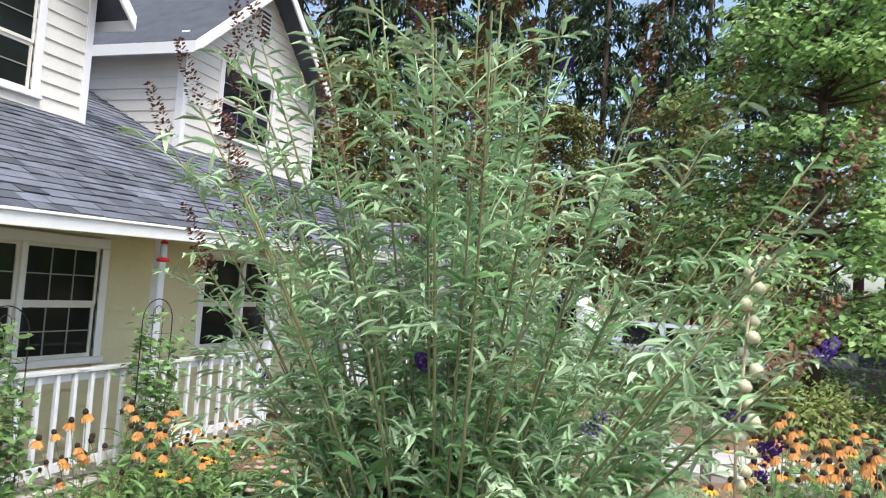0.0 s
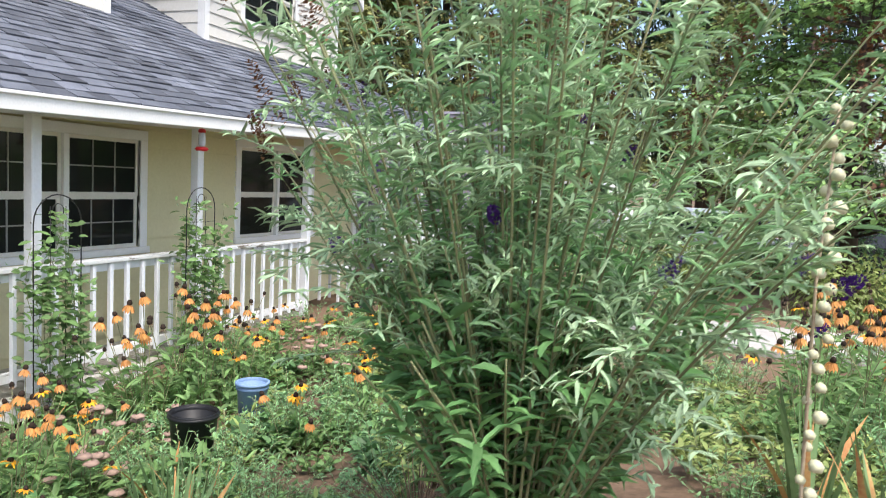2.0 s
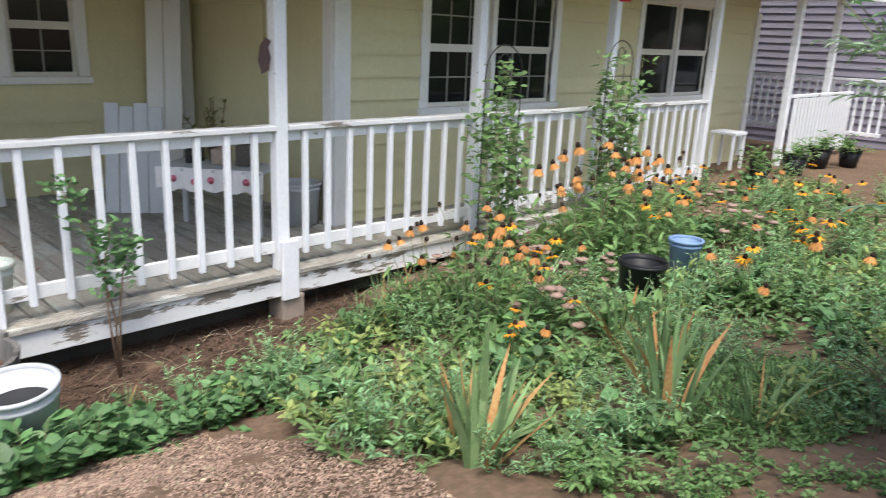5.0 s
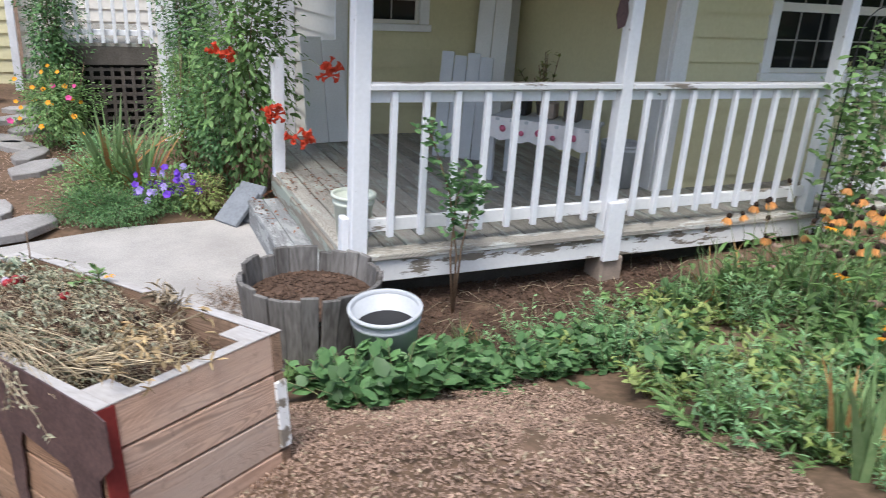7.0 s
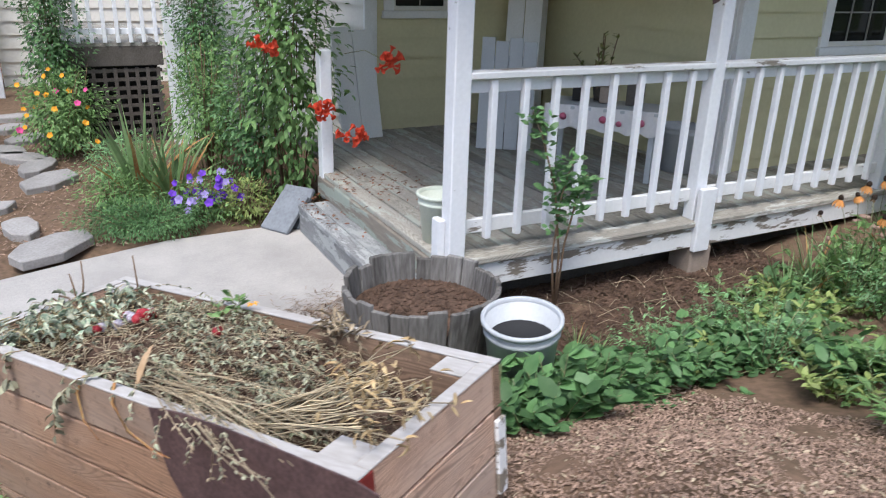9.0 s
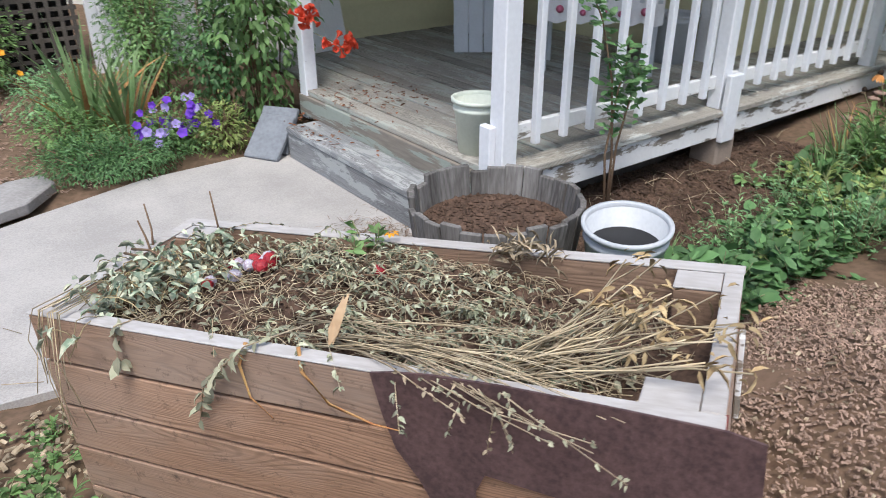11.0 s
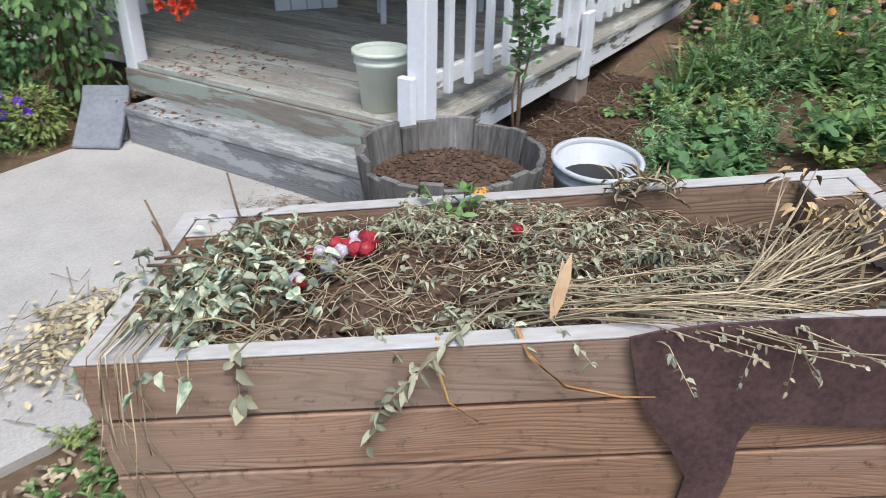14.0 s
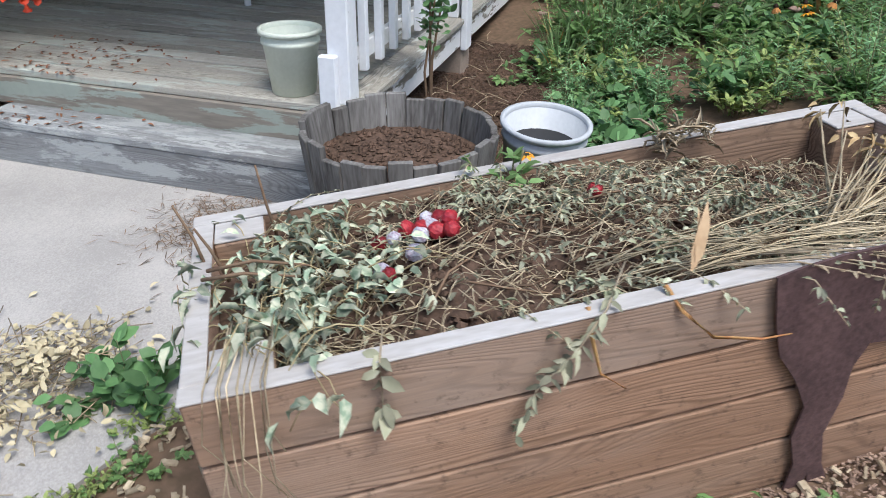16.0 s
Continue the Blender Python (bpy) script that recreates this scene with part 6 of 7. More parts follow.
# ---- west side: creeper, hedge, flowers, lattice deck ----
def mass(name, at, size, n, ll, lw, material, label, category, stem_n=14, flowers=None, group=""):
    """A loose mass of foliage on stems within an uneven ellipsoid."""
    ob = thing(name, at, label, category, group)
    st = []
    for i in range(stem_n):
        a, r = random.uniform(0, 6.3), random.uniform(0.1, 0.9)
        st.append([(0.2 * size[0] * r * math.cos(a), 0.2 * size[1] * r * math.sin(a), 0), (0.6 * size[0] * r * math.cos(a), 0.6 * size[1] * r * math.sin(a), size[2] * 0.5), (size[0] * r * math.cos(a + 0.3), size[1] * r * math.sin(a + 0.3), size[2] * random.uniform(0.75, 1.05))])
    rods("stem", st, 0.006, M["drystem"], ob, 4, 0.4)["kind"] = "stuff"
    d = unit(np.random.normal(size=(n, 3)))
    r = np.random.rand(n) ** 0.45
    lump = 1 + 0.28 * np.sin(d[:, 0] * 5 + at[0] * 7) * np.cos(d[:, 2] * 6 + at[1] * 3) + 0.15 * np.sin(d[:, 1] * 11)
    P = d * (r * lump)[:, None] * np.array((size[0], size[1], size[2] * 0.52)) + np.array((0, 0, size[2] * 0.52))
    P[:, 2] = np.maximum(P[:, 2], 0.02)
    A = unit(d + rnd(n, (0.9, 0.9, 0.6)) - np.array((0, 0, 0.3)))
    leaves("leaf_mass", P, A, d * 0.5 + np.array((0, 0, 0.8)) + rnd(n, (0.4, 0.4, 0.2)), np.random.uniform(ll * 0.6, ll * 1.2, n), np.random.uniform(lw * 0.6, lw * 1.2, n), material, ob, droop=1.5)["kind"] = "stuff"
    return ob


random.seed(81), np.random.seed(81)
mass("trumpet_vine", (-0.22, 2.38, 0.0), (0.40, 0.44, 2.6), 3300, 0.075, 0.040, M["leaf"], "dense trumpet vine climbing the stair post", "vine")
mass("climbing_vine", (-0.40, 2.75, 0.0), (0.30, 0.35, 1.3), 2200, 0.05, 0.03, M["leafd"], "dark green vine at the house corner", "vine")
mass("leafy_shrub", (-0.62, 3.6, 0.0), (0.36, 0.5, 1.25), 2600, 0.05, 0.026, M["leaf"], "loose green shrub beside the house", "shrub")
mass("leafy_shrub", (-0.45, 4.5, 0.0), (0.3, 0.4, 2.3), 5200, 0.05, 0.03, M["leafd"], "dark climber covering the deck corner", "shrub")
mass("leafy_shrub", (-1.75, 5.25, 0.0), (0.3, 0.3, 2.2), 5200, 0.05, 0.03, M["leafd"], "tall dark climber on the lattice corner", "shrub")
mass("flower_border", (-1.75, 4.9, 0.0), (0.4, 0.55, 0.85), 4200, 0.05, 0.024, M["leaf"], "mixed green flower border plant", "perennial")
mass("flower_border", (-1.35, 3.6, 0.0), (0.35, 0.45, 0.42), 1800, 0.045, 0.018, M["bud"], "grey-green border plant along the path", "perennial")
mass("flower_border", (-1.45, 2.75, 0.0), (0.3, 0.4, 0.34), 1700, 0.04, 0.018, M["leaf"], "green border plant along the path", "perennial")
mass("creeping_juniper", (-1.32, 2.24, 0.0), (0.5, 0.32, 0.24), 6500, 0.035, 0.009, M["leafd"], "dark green feathery creeping mat", "ground cover")
mass("petunia", (-0.87, 2.36, 0.0), (0.30, 0.22, 0.36), 1300, 0.04, 0.02, M["leaf"], "petunia with violet and lilac flowers", "flower")
mass("green_fern", (-0.62, 2.2, 0.0), (0.18, 0.14, 0.35), 800, 0.045, 0.018, M["leafy"], "yellow-green ferny plant by the slates", "perennial")
mass("far_shrub", (-2.85, 5.4, 0.0), (0.38, 0.7, 0.8), 3600, 0.05, 0.025, M["leaf"], "green shrub across the side path", "shrub")
mass("far_shrub", (-3.3, 7.9, 0.0), (0.7, 0.6, 2.4), 2600, 0.05, 0.025, M["leaf"], "green shrub by the far wall", "shrub")
def funnel_mesh(name, lobes, radius, depth, material):
    """A funnel-shaped bloom in one piece with a wavy, lobed rim."""
    n, V = lobes * 4, [(0.0, 0.0, 0.0)]
    for q, z in ((0.25, 0.3), (0.6, 0.75), (1.0, 1.0)):
        for i in range(n):
            a = 2 * math.pi * i / n
            r = radius * q * (1 + 0.13 * q * math.cos(lobes * a))
            V.append((r * math.cos(a), r * math.sin(a), depth * z + 0.06 * radius * q * math.sin(3 * a + lobes)))
    F = [(0, 1 + i, 1 + (i + 1) % n) for i in range(n)]
    F += [(1 + k * n + i, 1 + (k + 1) * n + i, 1 + (k + 1) * n + (i + 1) % n, 1 + k * n + (i + 1) % n) for k in range(2) for i in range(n)]
    o = raw(name, V, F, material, smooth=True)
    me = o.data
    bpy.data.objects.remove(o)
    return me


FL = {}
for key in ("violet", "lilac", "gold", "pinkfl"):
    FL[key] = funnel_mesh("bloom", 5, 0.032, 0.012, M[key])
for i in range(44):
    k = "violet" if i % 5 in (0, 1, 3) else "lilac"
    a, r = random.uniform(0, 6.3), random.uniform(0.2, 1)
    o = new("petunia_bloom", FL[k])
    o.matrix_world = up_along(Vector((-0.87 + 0.30 * r * math.cos(a), 2.30 + 0.20 * r * math.sin(a), 0.14 + 0.26 * random.random())), Vector((-0.6 + random.uniform(-0.7, 0.7), -0.9, 0.5 + random.uniform(-0.4, 0.6))), i * 40) @ Matrix.Scale(random.uniform(0.75, 1.1), 4)
    tagged(o, "deep violet petunia bloom" if k == "violet" else "pale lilac petunia bloom", "flower", "petunia blooms")
for i in range(22):
    o = new("border_bloom", FL["gold" if i % 7 else "pinkfl"])
    o.matrix_world = up_along(Vector((-1.75 + random.uniform(-0.4, 0.3), 4.6 + random.uniform(-0.8, 0.5), random.uniform(0.35, 0.9))), Vector((random.uniform(-0.9, 0.5), -0.9, 0.6)), i * 40) @ Matrix.Scale(random.uniform(0.6, 0.9), 4)
    tagged(o, "small golden border flower bloom" if i % 7 else "small pink border flower bloom", "flower", "border blooms")
trump_me = bpy.data.meshes.new("bloom")
tb = lathe([(0.004, 0.0), (0.007, 0.03), (0.012, 0.05), (0.024, 0.06)], 6)
tb.to_mesh(trump_me)
tb.free()
trump_me.materials.append(M["trumpet"])
for cx, cy, cz in ((-0.47, 2.06, 1.31), (0.165, 1.37, 1.28), (0.045, 1.74, 0.72), (-0.12, 1.85, 0.88)):
    cl = thing("trumpet_cluster", (cx, cy, cz), "cluster of coral red trumpet flowers on the vine", "flower", "trumpet flowers")
    rods("flower_stalk", [[(0, 0, 0), (-0.06, 0.25, 0.05), (-0.12, 0.5, 0.0)]], 0.003, M["stem"], cl, 4)
    for i in range(20):
        d = Vector((random.uniform(-1, 1), random.uniform(-1, 0.6), random.uniform(-0.5, 0.8))).normalized()
        o = new("bloom", trump_me)
        o.parent = cl
        o.matrix_basis = up_along(d * 0.02 + Vector((random.uniform(-0.05, 0.05), 0, random.uniform(-0.03, 0.03))), d)
IR2 = blades(40, 0.75, 0.42, 0.03, M["iris"], "iris", "large clump of iris blades with dry tips", "iris", "irises", dry=12)
place(IR2, -1.28, 2.95, 20, 1.2, 0.0)
place(IR2, -1.08, 2.85, 120, 1.0, 0.0)
drop(IR2)
# lattice skirt under a raised deck with a white railing
lat = thing("lattice_skirt", (-1.2, 5.25, 0.0), "dark weathered wooden lattice under a raised deck", "lattice")
for i in range(9):
    xx = -0.42 + i * 0.105
    part("slat", boxbm(xx - 0.018, xx + 0.018, -0.012, -0.002, 0.0, 0.80), M["lattice"], lat)
for i in range(9):
    zz = 0.05 + i * 0.09
    part("slat", boxbm(-0.46, 0.46, 0.0, 0.010, zz - 0.018, zz + 0.018), M["lattice"], lat)
part("beam", boxbm(-0.48, 0.48, -0.03, 0.05, 0.82, 1.02, bevel=0.005), M["lattice"], lat, "dark deck beam")
# black sheet added behind the slats for the dark space under the deck
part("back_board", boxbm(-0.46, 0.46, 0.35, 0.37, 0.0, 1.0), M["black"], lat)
part("deck_top", boxbm(-0.48, 0.44, -0.03, 2.5, 1.021, 1.055), M["deck"], lat)
r2 = thing("deck_railing", (-1.2, 5.25, 1.055), "white wooden railing on the raised deck", "railing")
part("top_rail", boxbm(-0.48, 0.48, -0.04, 0.04, 0.86, 0.90, bevel=0.004), M["white"], r2)
part("lower_rail", boxbm(-0.48, 0.48, -0.02, 0.02, 0.08, 0.14, bevel=0.004), M["white"], r2)
for i in range(8):
    o = new("baluster", bal_me)
    o.parent = r2
    o.location = (-0.43 + i * 0.123, -0.04, 0.0)
# white vertical boards beside the lattice, joining the house
vb = tagged(new("wall_side_boards"), "white vertical board wall with flaking paint", "wall", kind="structure")
vb.matrix_world = pose(-0.72, 5.0, 0)
for i in range(15):
    part("board", boxbm(i * 0.1 + 0.003, i * 0.1 + 0.097, -0.012 * (i % 2), 0.05, 0, 3.2, bevel=0.003), M["white"], vb)
siding("wall_far_shed", pose(-4.6, 9.3, 0), 2.15, 0.0, 3.0, (), M["yellow"], label="pale yellow siding of an outbuilding")
siding("wall_far_white", pose(-2.4, 9.6, 0), 3.2, 0.0, 3.2, (), M["cream"], label="white wall beyond the side garden")
porch_post(-2.42, 8.6, 0.0, 2.6, 0.10, label="white post by the far outbuilding")
bucket("clay_pot", (-2.75, 7.6, 0.02), 0.12, 0.17, 0.28, mat("terracotta", (0.42, 0.16, 0.08), rough=0.9, bump=0.1), "terracotta pot beside the far path", (), M["soil"])

# ---- things on the porch ----
tb_ = tagged(new("side_table"), "small white table with a floral skirt cloth", "table")
tb_.matrix_world = pose(1.94, 1.24, DECK, 0, 0, -50)
part("tabletop", boxbm(-0.42, 0.42, -0.22, 0.22, 0.50, 0.53, bevel=0.006), M["whitepot"], tb_)
for sx in (-0.38, 0.38):
    for sy in (-0.18, 0.18):
        part("leg", boxbm(sx - 0.02, sx + 0.02, sy - 0.02, sy + 0.02, 0, 0.499, bevel=0.003), M["whitepot"], tb_)
cl = tagged(new("table_cloth"), "white table skirt printed with pink roses", "cloth")
cl.matrix_world = pose(1.94, 1.24, DECK, 0, 0, -50)
nn = 40
V = [(-0.43 + 0.86 * i / nn, -0.226 - 0.010 * math.sin(i * 1.1), 0.535 if j else 0.36 + 0.012 * math.sin(i * 0.8)) for j in (0, 1) for i in range(nn + 1)]
V += [(x, y + 0.004, z) for x, y, z in V]
m2 = 2 * (nn + 1)
F = [(i, i + 1, nn + 2 + i, nn + 1 + i) for i in range(nn)] + [(m2 + nn + 1 + i, m2 + nn + 2 + i, m2 + i + 1, m2 + i) for i in range(nn)]
raw("skirt", V, F, M["cloth"], cl, smooth=True)
for i, u in enumerate((-0.28, -0.12, 0.02, 0.14, 0.30)):
    part("rose_print", lathe([(0.001, 0), (0.028 - 0.006 * (i % 2), 0.0005), (0.001, 0.001)], 10, m=pose(u, -0.240, 0.45 - 0.02 * (i % 2), 90, 0, 0)), M["pink"], cl, "pink rose print")
for u, w_, h_, mt, lab in ((-0.22, 0.10, 0.14, M["black"], "small dark box on the side table"), (0.0, 0.12, 0.12, M["brick"], "small tan box on the side table"), (0.2, 0.12, 0.16, M["lattice"], "dark brown box on the side table")):
    o = part("storage_box", boxbm(-w_ / 2, w_ / 2, -0.07, 0.07, 0, h_, bevel=0.005), mt)
    o.matrix_world = pose(1.94, 1.24, DECK + 0.531, 0, 0, -50) @ pose(u, 0.04, 0.005)
    tagged(o, lab, "box", "boxes on the table")
pp = thing("potted_plant", (2.0, 1.40, DECK + 0.532), "dry brown potted plant on the side table", "plant")
part("pot", lathe([(0.001, 0), (0.05, 0), (0.07, 0.11), (0.06, 0.11), (0.05, 0.1)], 16), M["lattice"], pp)
st = stems((0, 0, 0.1), 7, 0.45, 0.16, seg=5)
rods("stem", st, 0.004, M["drystem"], pp, 4)
P, A = leafy(st, 12, 0.2, 1.0)
leaves("leaf_mass", P, A, np.tile((0, 0, 1.0), (len(P), 1)), 0.06, 0.03, M["oak"], pp)["kind"] = "stuff"


def panel(x, y, yaw, lean, w, h, boards, label, material):
    o = tagged(new("leaning_panel"), label, "panel", "panels on the porch")
    o.matrix_world = pose(x, y, DECK + 0.002, 0, 0, yaw) @ pose(0, 0, 0, -lean, 0, 0)
    bw = w / boards
    for i in range(boards):
        part("board", boxbm(-w / 2 + i * bw + 0.003, -w / 2 + (i + 1) * bw - 0.003, 0, 0.02, 0, h - 0.03 * (i % 2), bevel=0.003), material, o)
    for zz in (h * 0.2, h * 0.8):
        part("batten", boxbm(-w / 2, w / 2, 0.021, 0.04, zz - 0.04, zz + 0.04, bevel=0.003), material, o)


panel(1.60, 2.15, -35, 14, 0.48, 0.95, 4, "grey-white picket gate leaning in the porch recess", M["whitepot"])
panel(2.25, 2.95, -40, 8, 0.34, 1.95, 2, "tall white door panel leaning in the corner", M["trim"])
panel(0.62, 2.95, 8, 12, 0.42, 0.98, 2, "white panel leaning on the back wall", M["trim"])
orn = thing("hanging_ornament", (1.63, 0.02, 1.72), "rusty hanging bird ornament beside the porch post", "ornament")
for zz in (0.0, 0.48):
    bm = bmesh.new()
    f = bm.faces.new([bm.verts.new((x, 0, z + zz)) for x, z in ((-0.02, 0), (0.03, 0.02), (0.045, 0.10), (0.03, 0.16), (0.05, 0.2), (0.01, 0.22), (-0.03, 0.17), (-0.045, 0.08))])
    e = bmesh.ops.extrude_face_region(bm, geom=[f])
    bmesh.ops.translate(bm, vec=(0, 0.006, 0), verts=[v for v in e["geom"] if isinstance(v, bmesh.types.BMVert)])
    bmesh.ops.recalc_face_normals(bm, faces=bm.faces)
    part("metal_bird", bm, M["rust"], orn)
rods("chain", [[(0, 0.003, 0.2), (0, 0.003, 0.83)]], 0.002, M["blackiron"], orn, 4)

# far end of the porch: potted plants, stool, railings, grey outbuilding
for x, y, s_ in ((8.5, -0.35, 1.0), (9.2, -0.5, 1.1), (10.2, -0.45, 1.2), (10.7, -0.7, 1.1), (8.0, -0.55, 0.8)):
    bucket("flower_pot", (x, y, gz(x, y)), 0.10 * s_, 0.14 * s_, 0.24 * s_, M["black"], "black pot with a leafy plant at the porch end", (), M["soil"])
    o = place(GREEN[0], x, y, random.uniform(0, 360), s_, gz(x, y) + 0.17 * s_)
    tagged(o, "leafy green plant growing in a black pot", "plant", "potted plants")
stl = thing("stool", (8.9, 0.3, gz(8.9, 0.3)), "small white wooden stool at the porch end", "stool")
part("seat", boxbm(-0.18, 0.18, -0.18, 0.18, 0.46, 0.50, bevel=0.006), M["white"], stl)
for sx in (-0.15, 0.15):
    for sy in (-0.15, 0.15):
        part("leg", boxbm(sx - 0.018, sx + 0.018, sy - 0.018, sy + 0.018, 0, 0.459, bevel=0.003), M["white"], stl)
siding("wall_grey_building", pose(13.4, -0.9, 0, 0, 0, 90) @ pose(0, 0, 0, 0, 0, 180) @ pose(-4.6, 0, 0), 4.6, 0.3, 3.6, (), mat("grey_siding", (0.27, 0.25, 0.30), (0.22, 0.21, 0.25), rough=0.8, scale=2, bump=0.1, obj_random=0.08), label="grey lilac siding of the outbuilding", lap=0.13)


def fence_run(x0, y0, yaw, length, z, label):
    r = tagged(new("picket_railing"), label, "railing", "far railings")
    r.matrix_world = pose(x0, y0, z, 0, 0, yaw)
    part("top_rail", boxbm(0, length, -0.04, 0.04, 0.95, 0.99, bevel=0.004), M["white"], r)
    part("lower_rail", boxbm(0, length, -0.02, 0.02, 0.1, 0.16, bevel=0.004), M["white"], r)
    for i in range(int(length / 0.13)):
        o = new("baluster", bal_me)
        o.parent = r
        o.location = (0.06 + i * 0.13, -0.04, 0.08)


fence_run(9.8, -0.1, 0, 2.4, gz(10, -0.1), "white picket railing past the porch end")
fence_run(12.3, -0.6, 90, 2.6, gz(12, 0) + 0.2, "white picket railing across the porch end")
# low timber posts by the path
for x, y in ((7.1, -4.68), (7.08, -5.14), (7.9, -4.2)):
    o = part("timber_post", boxbm(-0.07, 0.07, -0.05, 0.05, 0, 1.2 - gz(x, y), bevel=0.006), mat("brown_post", (0.17, 0.12, 0.115), (0.11, 0.08, 0.075), rough=0.8, stretch=(1, 1, 0.2), bump=0.3))
    o.location = (x, y, gz(x, y) - 0.03)
    tagged(o, "short brown timber post by the drive", "post", "timber posts")
pth = part("path", boxbm(7.6, 9.2, -9.0, -3.6, 0.3, 0.62), M["concrete"])
tagged(pth, "pale concrete path beyond the flowers", "path", kind="structure")

# ---- distance: drive, vehicles, trees ----
def vehicle(x, y, z, yaw, color, L, H, label):
    v = tagged(new("parked_car"), label, "car", "parked vehicles")
    v.matrix_world = pose(x, y, z, 0, 0, yaw)
    paint = mat("car_paint", color, tuple(c * 0.9 for c in color), rough=0.25, bump=0, spec=0.5)
    prof = [(-L / 2, 0.3), (-L / 2, 0.75), (-L * 0.28, 0.88), (-L * 0.14, H), (L * 0.30, H), (L * 0.44, 0.95), (L / 2, 0.85), (L / 2, 0.3)]
    bm = bmesh.new()
    f = bm.faces.new([bm.verts.new((px, -0.85, pz)) for px, pz in prof])
    e = bmesh.ops.extrude_face_region(bm, geom=[f])
    bmesh.ops.translate(bm, vec=(0, 1.7, 0), verts=[q for q in e["geom"] if isinstance(q, bmesh.types.BMVert)])
    bmesh.ops.recalc_face_normals(bm, faces=bm.faces)
    for q in bm.verts:
        if q.co.z > 0.96:
            q.co.y *= 0.84
    bmesh.ops.bevel(bm, geom=bm.edges[:], offset=0.05, segments=2, affect="EDGES")
    part("body", bm, paint, v)
    for s in (-1, 1):
        for a, b in ((-L * 0.16, L * 0.06), (L * 0.08, L * 0.30)):
            bm = bmesh.new()
            yb, yt = s * 0.862, s * 0.735
            vs = [bm.verts.new(c) for c in ((a - 0.05, yb, 0.95), (b, yb, 0.95), (b, yt, H - 0.08), (a + 0.1, yt, H - 0.08))]
            bm.faces.new(vs)
            bmesh.ops.solidify(bm, geom=bm.faces[:], thickness=0.02)
            part("side_window", bm, M["glass"], v)
        for wx in (-L * 0.31, L * 0.31):
            w = part("wheel", lathe([(0.20, -0.09), (0.31, -0.09), (0.33, 0.0), (0.31, 0.09), (0.20, 0.09)], 20, m=pose(wx, s * 0.78, 0.33, 90, 0, 0)), M["black"], v)
            part("rim", lathe([(0.001, -0.05), (0.20, -0.08), (0.20, 0.08), (0.001, 0.05)], 14, m=pose(wx, s * 0.78, 0.33, 90, 0, 0)), M["whitepot"], w)
    for s in (-0.6, 0.6):
        part("headlight", boxbm(-L / 2 - 0.01, -L / 2 + 0.05, s - 0.14, s + 0.14, 0.6, 0.72, bevel=0.01), M["whitepot"], v)


vehicle(20.0, -4.6, 0.35, 95, (0.5, 0.55, 0.62), 4.4, 1.5, "pale blue-grey car parked on the drive")
vehicle(24.0, -1.0, 0.35, 80, (0.75, 0.76, 0.78), 4.8, 2.1, "white van parked under the trees")
vehicle(18.5, -9.6, 0.35, 100, (0.02, 0.022, 0.03), 4.5, 1.6, "dark car parked under the maple")

random.seed(91), np.random.seed(91)
def conifer(h, r, n, material, label):
    t = tagged(new("conifer_tree"), label, "tree", "forest conifers")
    rods("trunk", [[(0, 0, 0), (0.05, 0, h * 0.4), (0, 0.05, h)]], 0.32, M["bark"], t, 8, 0.15)
    nb = n // 34
    P, A = [], []
    limbs = []
    for i in range(nb):
        z = h * random.uniform(0.16, 0.98)
        L = r * (1 - z / h) ** 0.7 * random.uniform(0.6, 1.1) + 0.3
        a = random.uniform(0, 6.3)
        limbs.append([(0, 0, z), (L * 0.6 * math.cos(a), L * 0.6 * math.sin(a), z - 0.05 * L), (L * math.cos(a), L * math.sin(a), z - 0.3 * L)])
        q, d = along(limbs[-1], np.random.uniform(0.15, 1, 34))
        P.append(q + rnd(34, (0.22, 0.22, 0.18)))
        A.append(d * 0.6 + rnd(34, (0.8, 0.8, 0.5)) - np.array((0, 0, 0.4)))
    rods("limb", limbs, 0.035, M["bark"], t, 4, 0.3)["kind"] = "stuff"
    P, A = np.concatenate(P), np.concatenate(A)
    leaves("crown", P, A, np.tile((0, 0, 1.0), (len(P), 1)) + rnd(len(P), (0.5, 0.5, 0.2)), np.random.uniform(0.25, 0.6, len(P)), np.random.uniform(0.08, 0.2, len(P)), material, t, droop=1.5)["kind"] = "stuff"
    return t


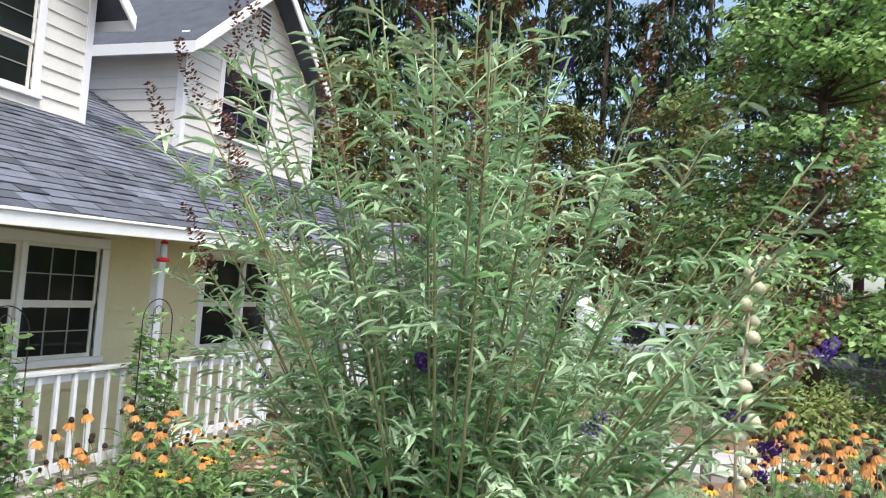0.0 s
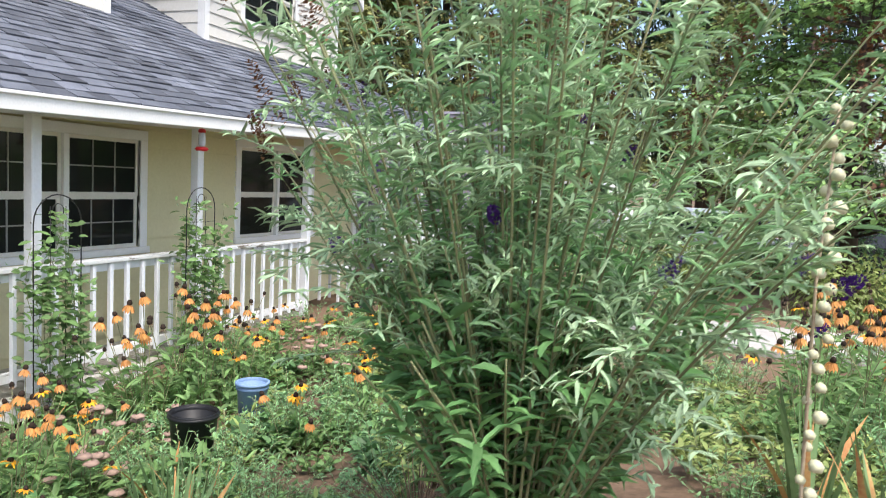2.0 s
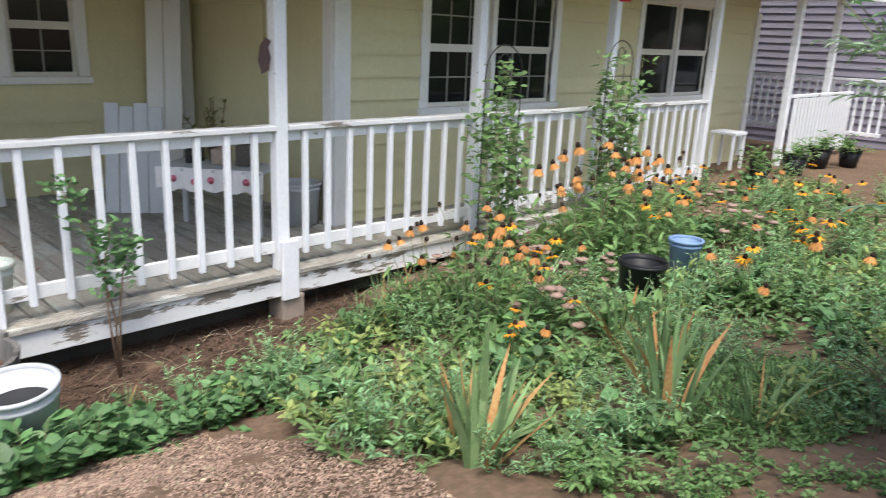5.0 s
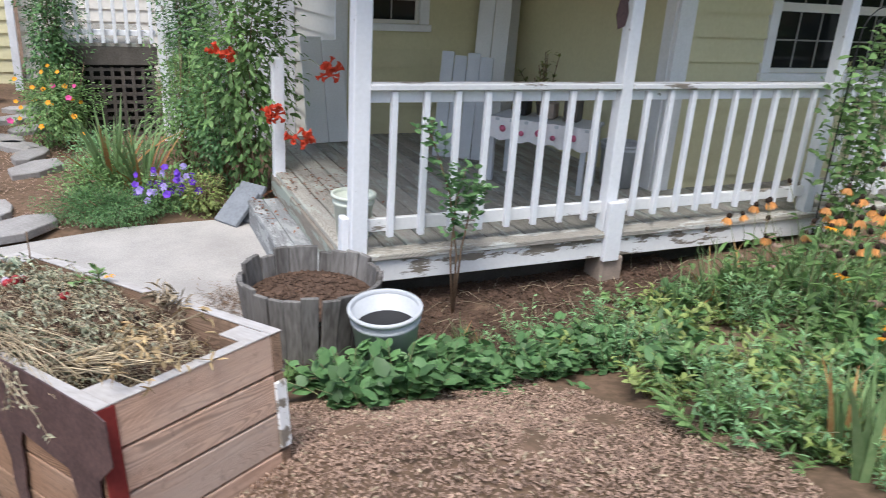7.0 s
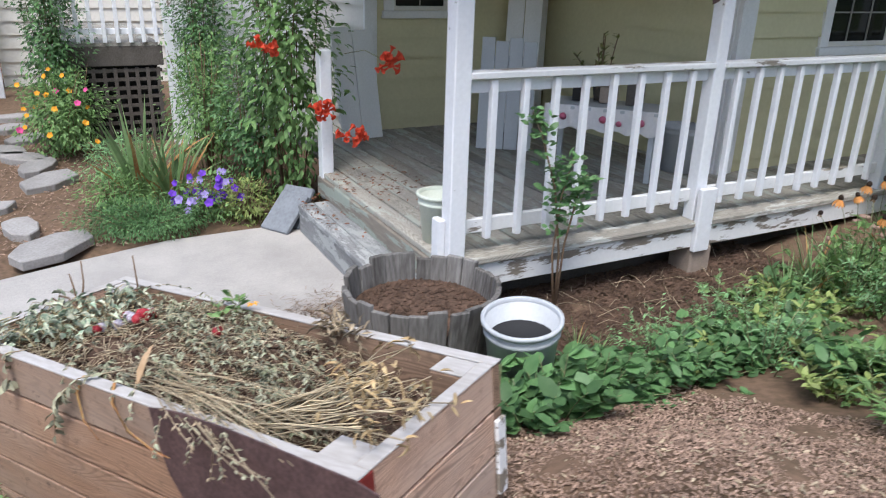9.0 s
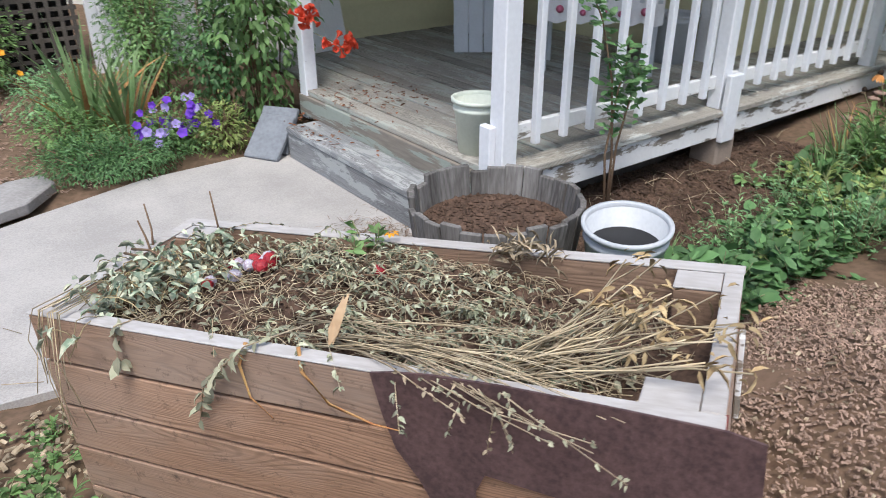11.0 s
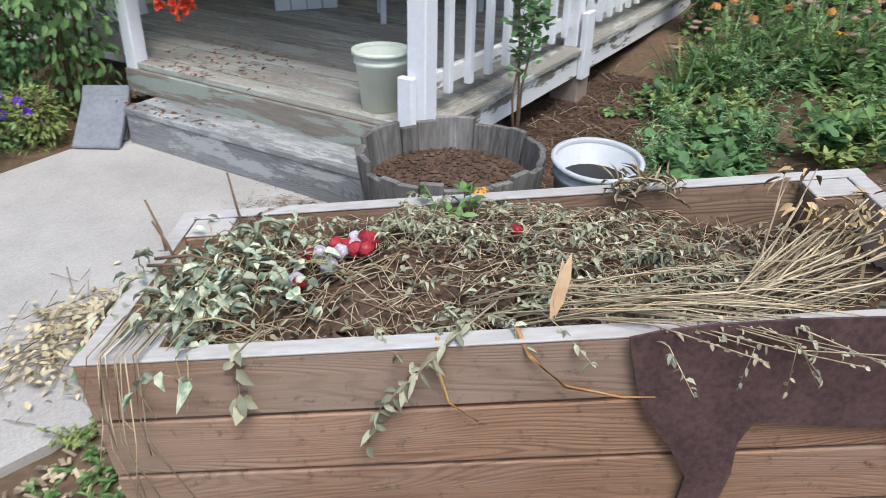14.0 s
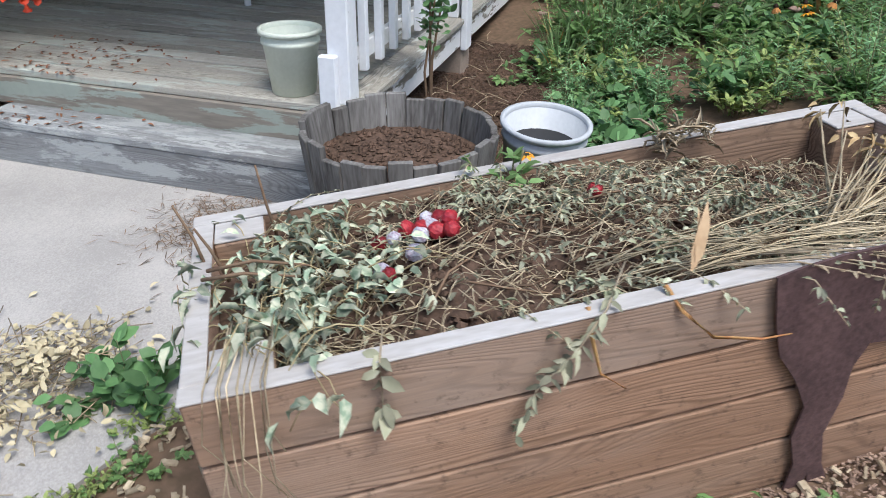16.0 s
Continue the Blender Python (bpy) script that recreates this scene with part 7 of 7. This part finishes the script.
def broadleaf(h, r, limbs_n, per, size, material, label, tiers=True, low=0.2):
    t = tagged(new("broadleaf_tree"), label, "tree", "broadleaf trees")
    rods("trunk", [[(0, 0, 0), (0.08, 0.03, h * 0.35), (0.0, 0.0, h * 0.7), (0.05, 0, h)]], 0.16, M["bark"], t, 8, 0.15)
    limbs, P, A, U = [], [], [], []
    for i in range(limbs_n):
        z = h * random.uniform(low, 0.97)
        L = r * math.sqrt(max(0.05, 1 - (z / h) ** 1.6)) * random.uniform(0.55, 1.1)
        a = random.uniform(0, 6.3)
        limbs.append([(0, 0, z), (L * 0.55 * math.cos(a), L * 0.55 * math.sin(a), z + 0.14 * L), (L * math.cos(a), L * math.sin(a), z + 0.02 * L)])
        q, d = along(limbs[-1], np.random.uniform(0.3, 1, per))
        P.append(q + rnd(per, (0.45, 0.45, 0.13 if tiers else 0.4)))
        A.append(d * 0.5 + rnd(per, (1, 1, 0.3)) - np.array((0, 0, 0.25)))
    rods("limb", limbs, 0.03, M["bark"], t, 4, 0.3)["kind"] = "stuff"
    P, A = np.concatenate(P), np.concatenate(A)
    leaves("crown", P, A, np.tile((0, 0, 1.0), (len(P), 1)) + rnd(len(P), (0.5, 0.5, 0.2)), np.random.uniform(size * 0.7, size * 1.2, len(P)), np.random.uniform(size * 0.6, size * 0.9, len(P)), material, t)["kind"] = "stuff"
    return t


for i, (x, y, sz, mt) in enumerate(((9.5, -8.2, 0.9, "leaf"), (11.2, -6.6, 0.8, "leafy"), (11.5, -9.2, 1.1, "leafd"), (13.2, -8.4, 1.0, "leaf"), (15.0, -5.6, 1.0, "leaf"), (14.6, -3.6, 0.9, "oak"), (8.0, -7.4, 0.7, "bud"), (16.5, -7.2, 1.2, "leafd"), (12.6, -4.6, 0.7, "leafy"), (18.0, -2.0, 1.0, "leaf"))):
    mass("drive_shrub", (x, y, gz(x, y) - 0.05), (sz, sz, sz * 1.25), 1500, 0.11, 0.06, M[mt], "green shrub along the gravel drive", "shrub", group="shrubs along the drive")
C = [conifer(24, 3.2, 4400, M["needle"], "tall dark conifer of the forest edge"), conifer(28, 2.8, 3600, M["needle"], "tall dark conifer with bare lower trunk"), conifer(20, 3.0, 4000, M["needle"], "dark green conifer behind the drive")]
for i in range(44):
    ang = radians(-26 + 84 * ((i * 0.618) % 1.0))
    dist = 27 + 26 * ((i * 0.377) % 1.0)
    copy_thing(C[i % 3], pose(dist * math.cos(ang), -5 + dist * math.sin(ang), 0.2, 0, 0, i * 67) @ Matrix.Scale(random.uniform(0.8, 1.15), 4))
for c in C:
    drop(c)
mp_ = broadleaf(9.5, 3.6, 170, 150, 0.13, M["maple"], "bright green maple with layered branches", True, 0.13)
copy_thing(mp_, pose(13.8, -7.0, 0.3))
copy_thing(mp_, pose(19.5, -11.5, 0.3, 0, 0, 100) @ Matrix.Scale(1.1, 4))
drop(mp_)
ok_ = broadleaf(11, 4.2, 90, 120, 0.2, M["oak"], "olive green tree behind the drive", False, 0.15)
for i, (x, y) in enumerate(((25, 2.5), (28, -4.5), (24, 7), (31, 0.5), (23, -13), (29, 12), (21, 13))):
    copy_thing(ok_, pose(x, y, 0.2, 0, 0, i * 77) @ Matrix.Scale(random.uniform(0.8, 1.1), 4))
drop(ok_)
for i in range(50):
    x, y = random.uniform(5.5, 17), random.uniform(-9.5, 1.0)
    if (x < 14.5 and y > -2.5) or (x < 9.5 and y > -6.0):
        continue
    o = place(GREEN[random.choice((0, 2, 3))], x, y, random.uniform(0, 360), random.uniform(1.4, 2.6))
for g in GREEN:
    drop(g)
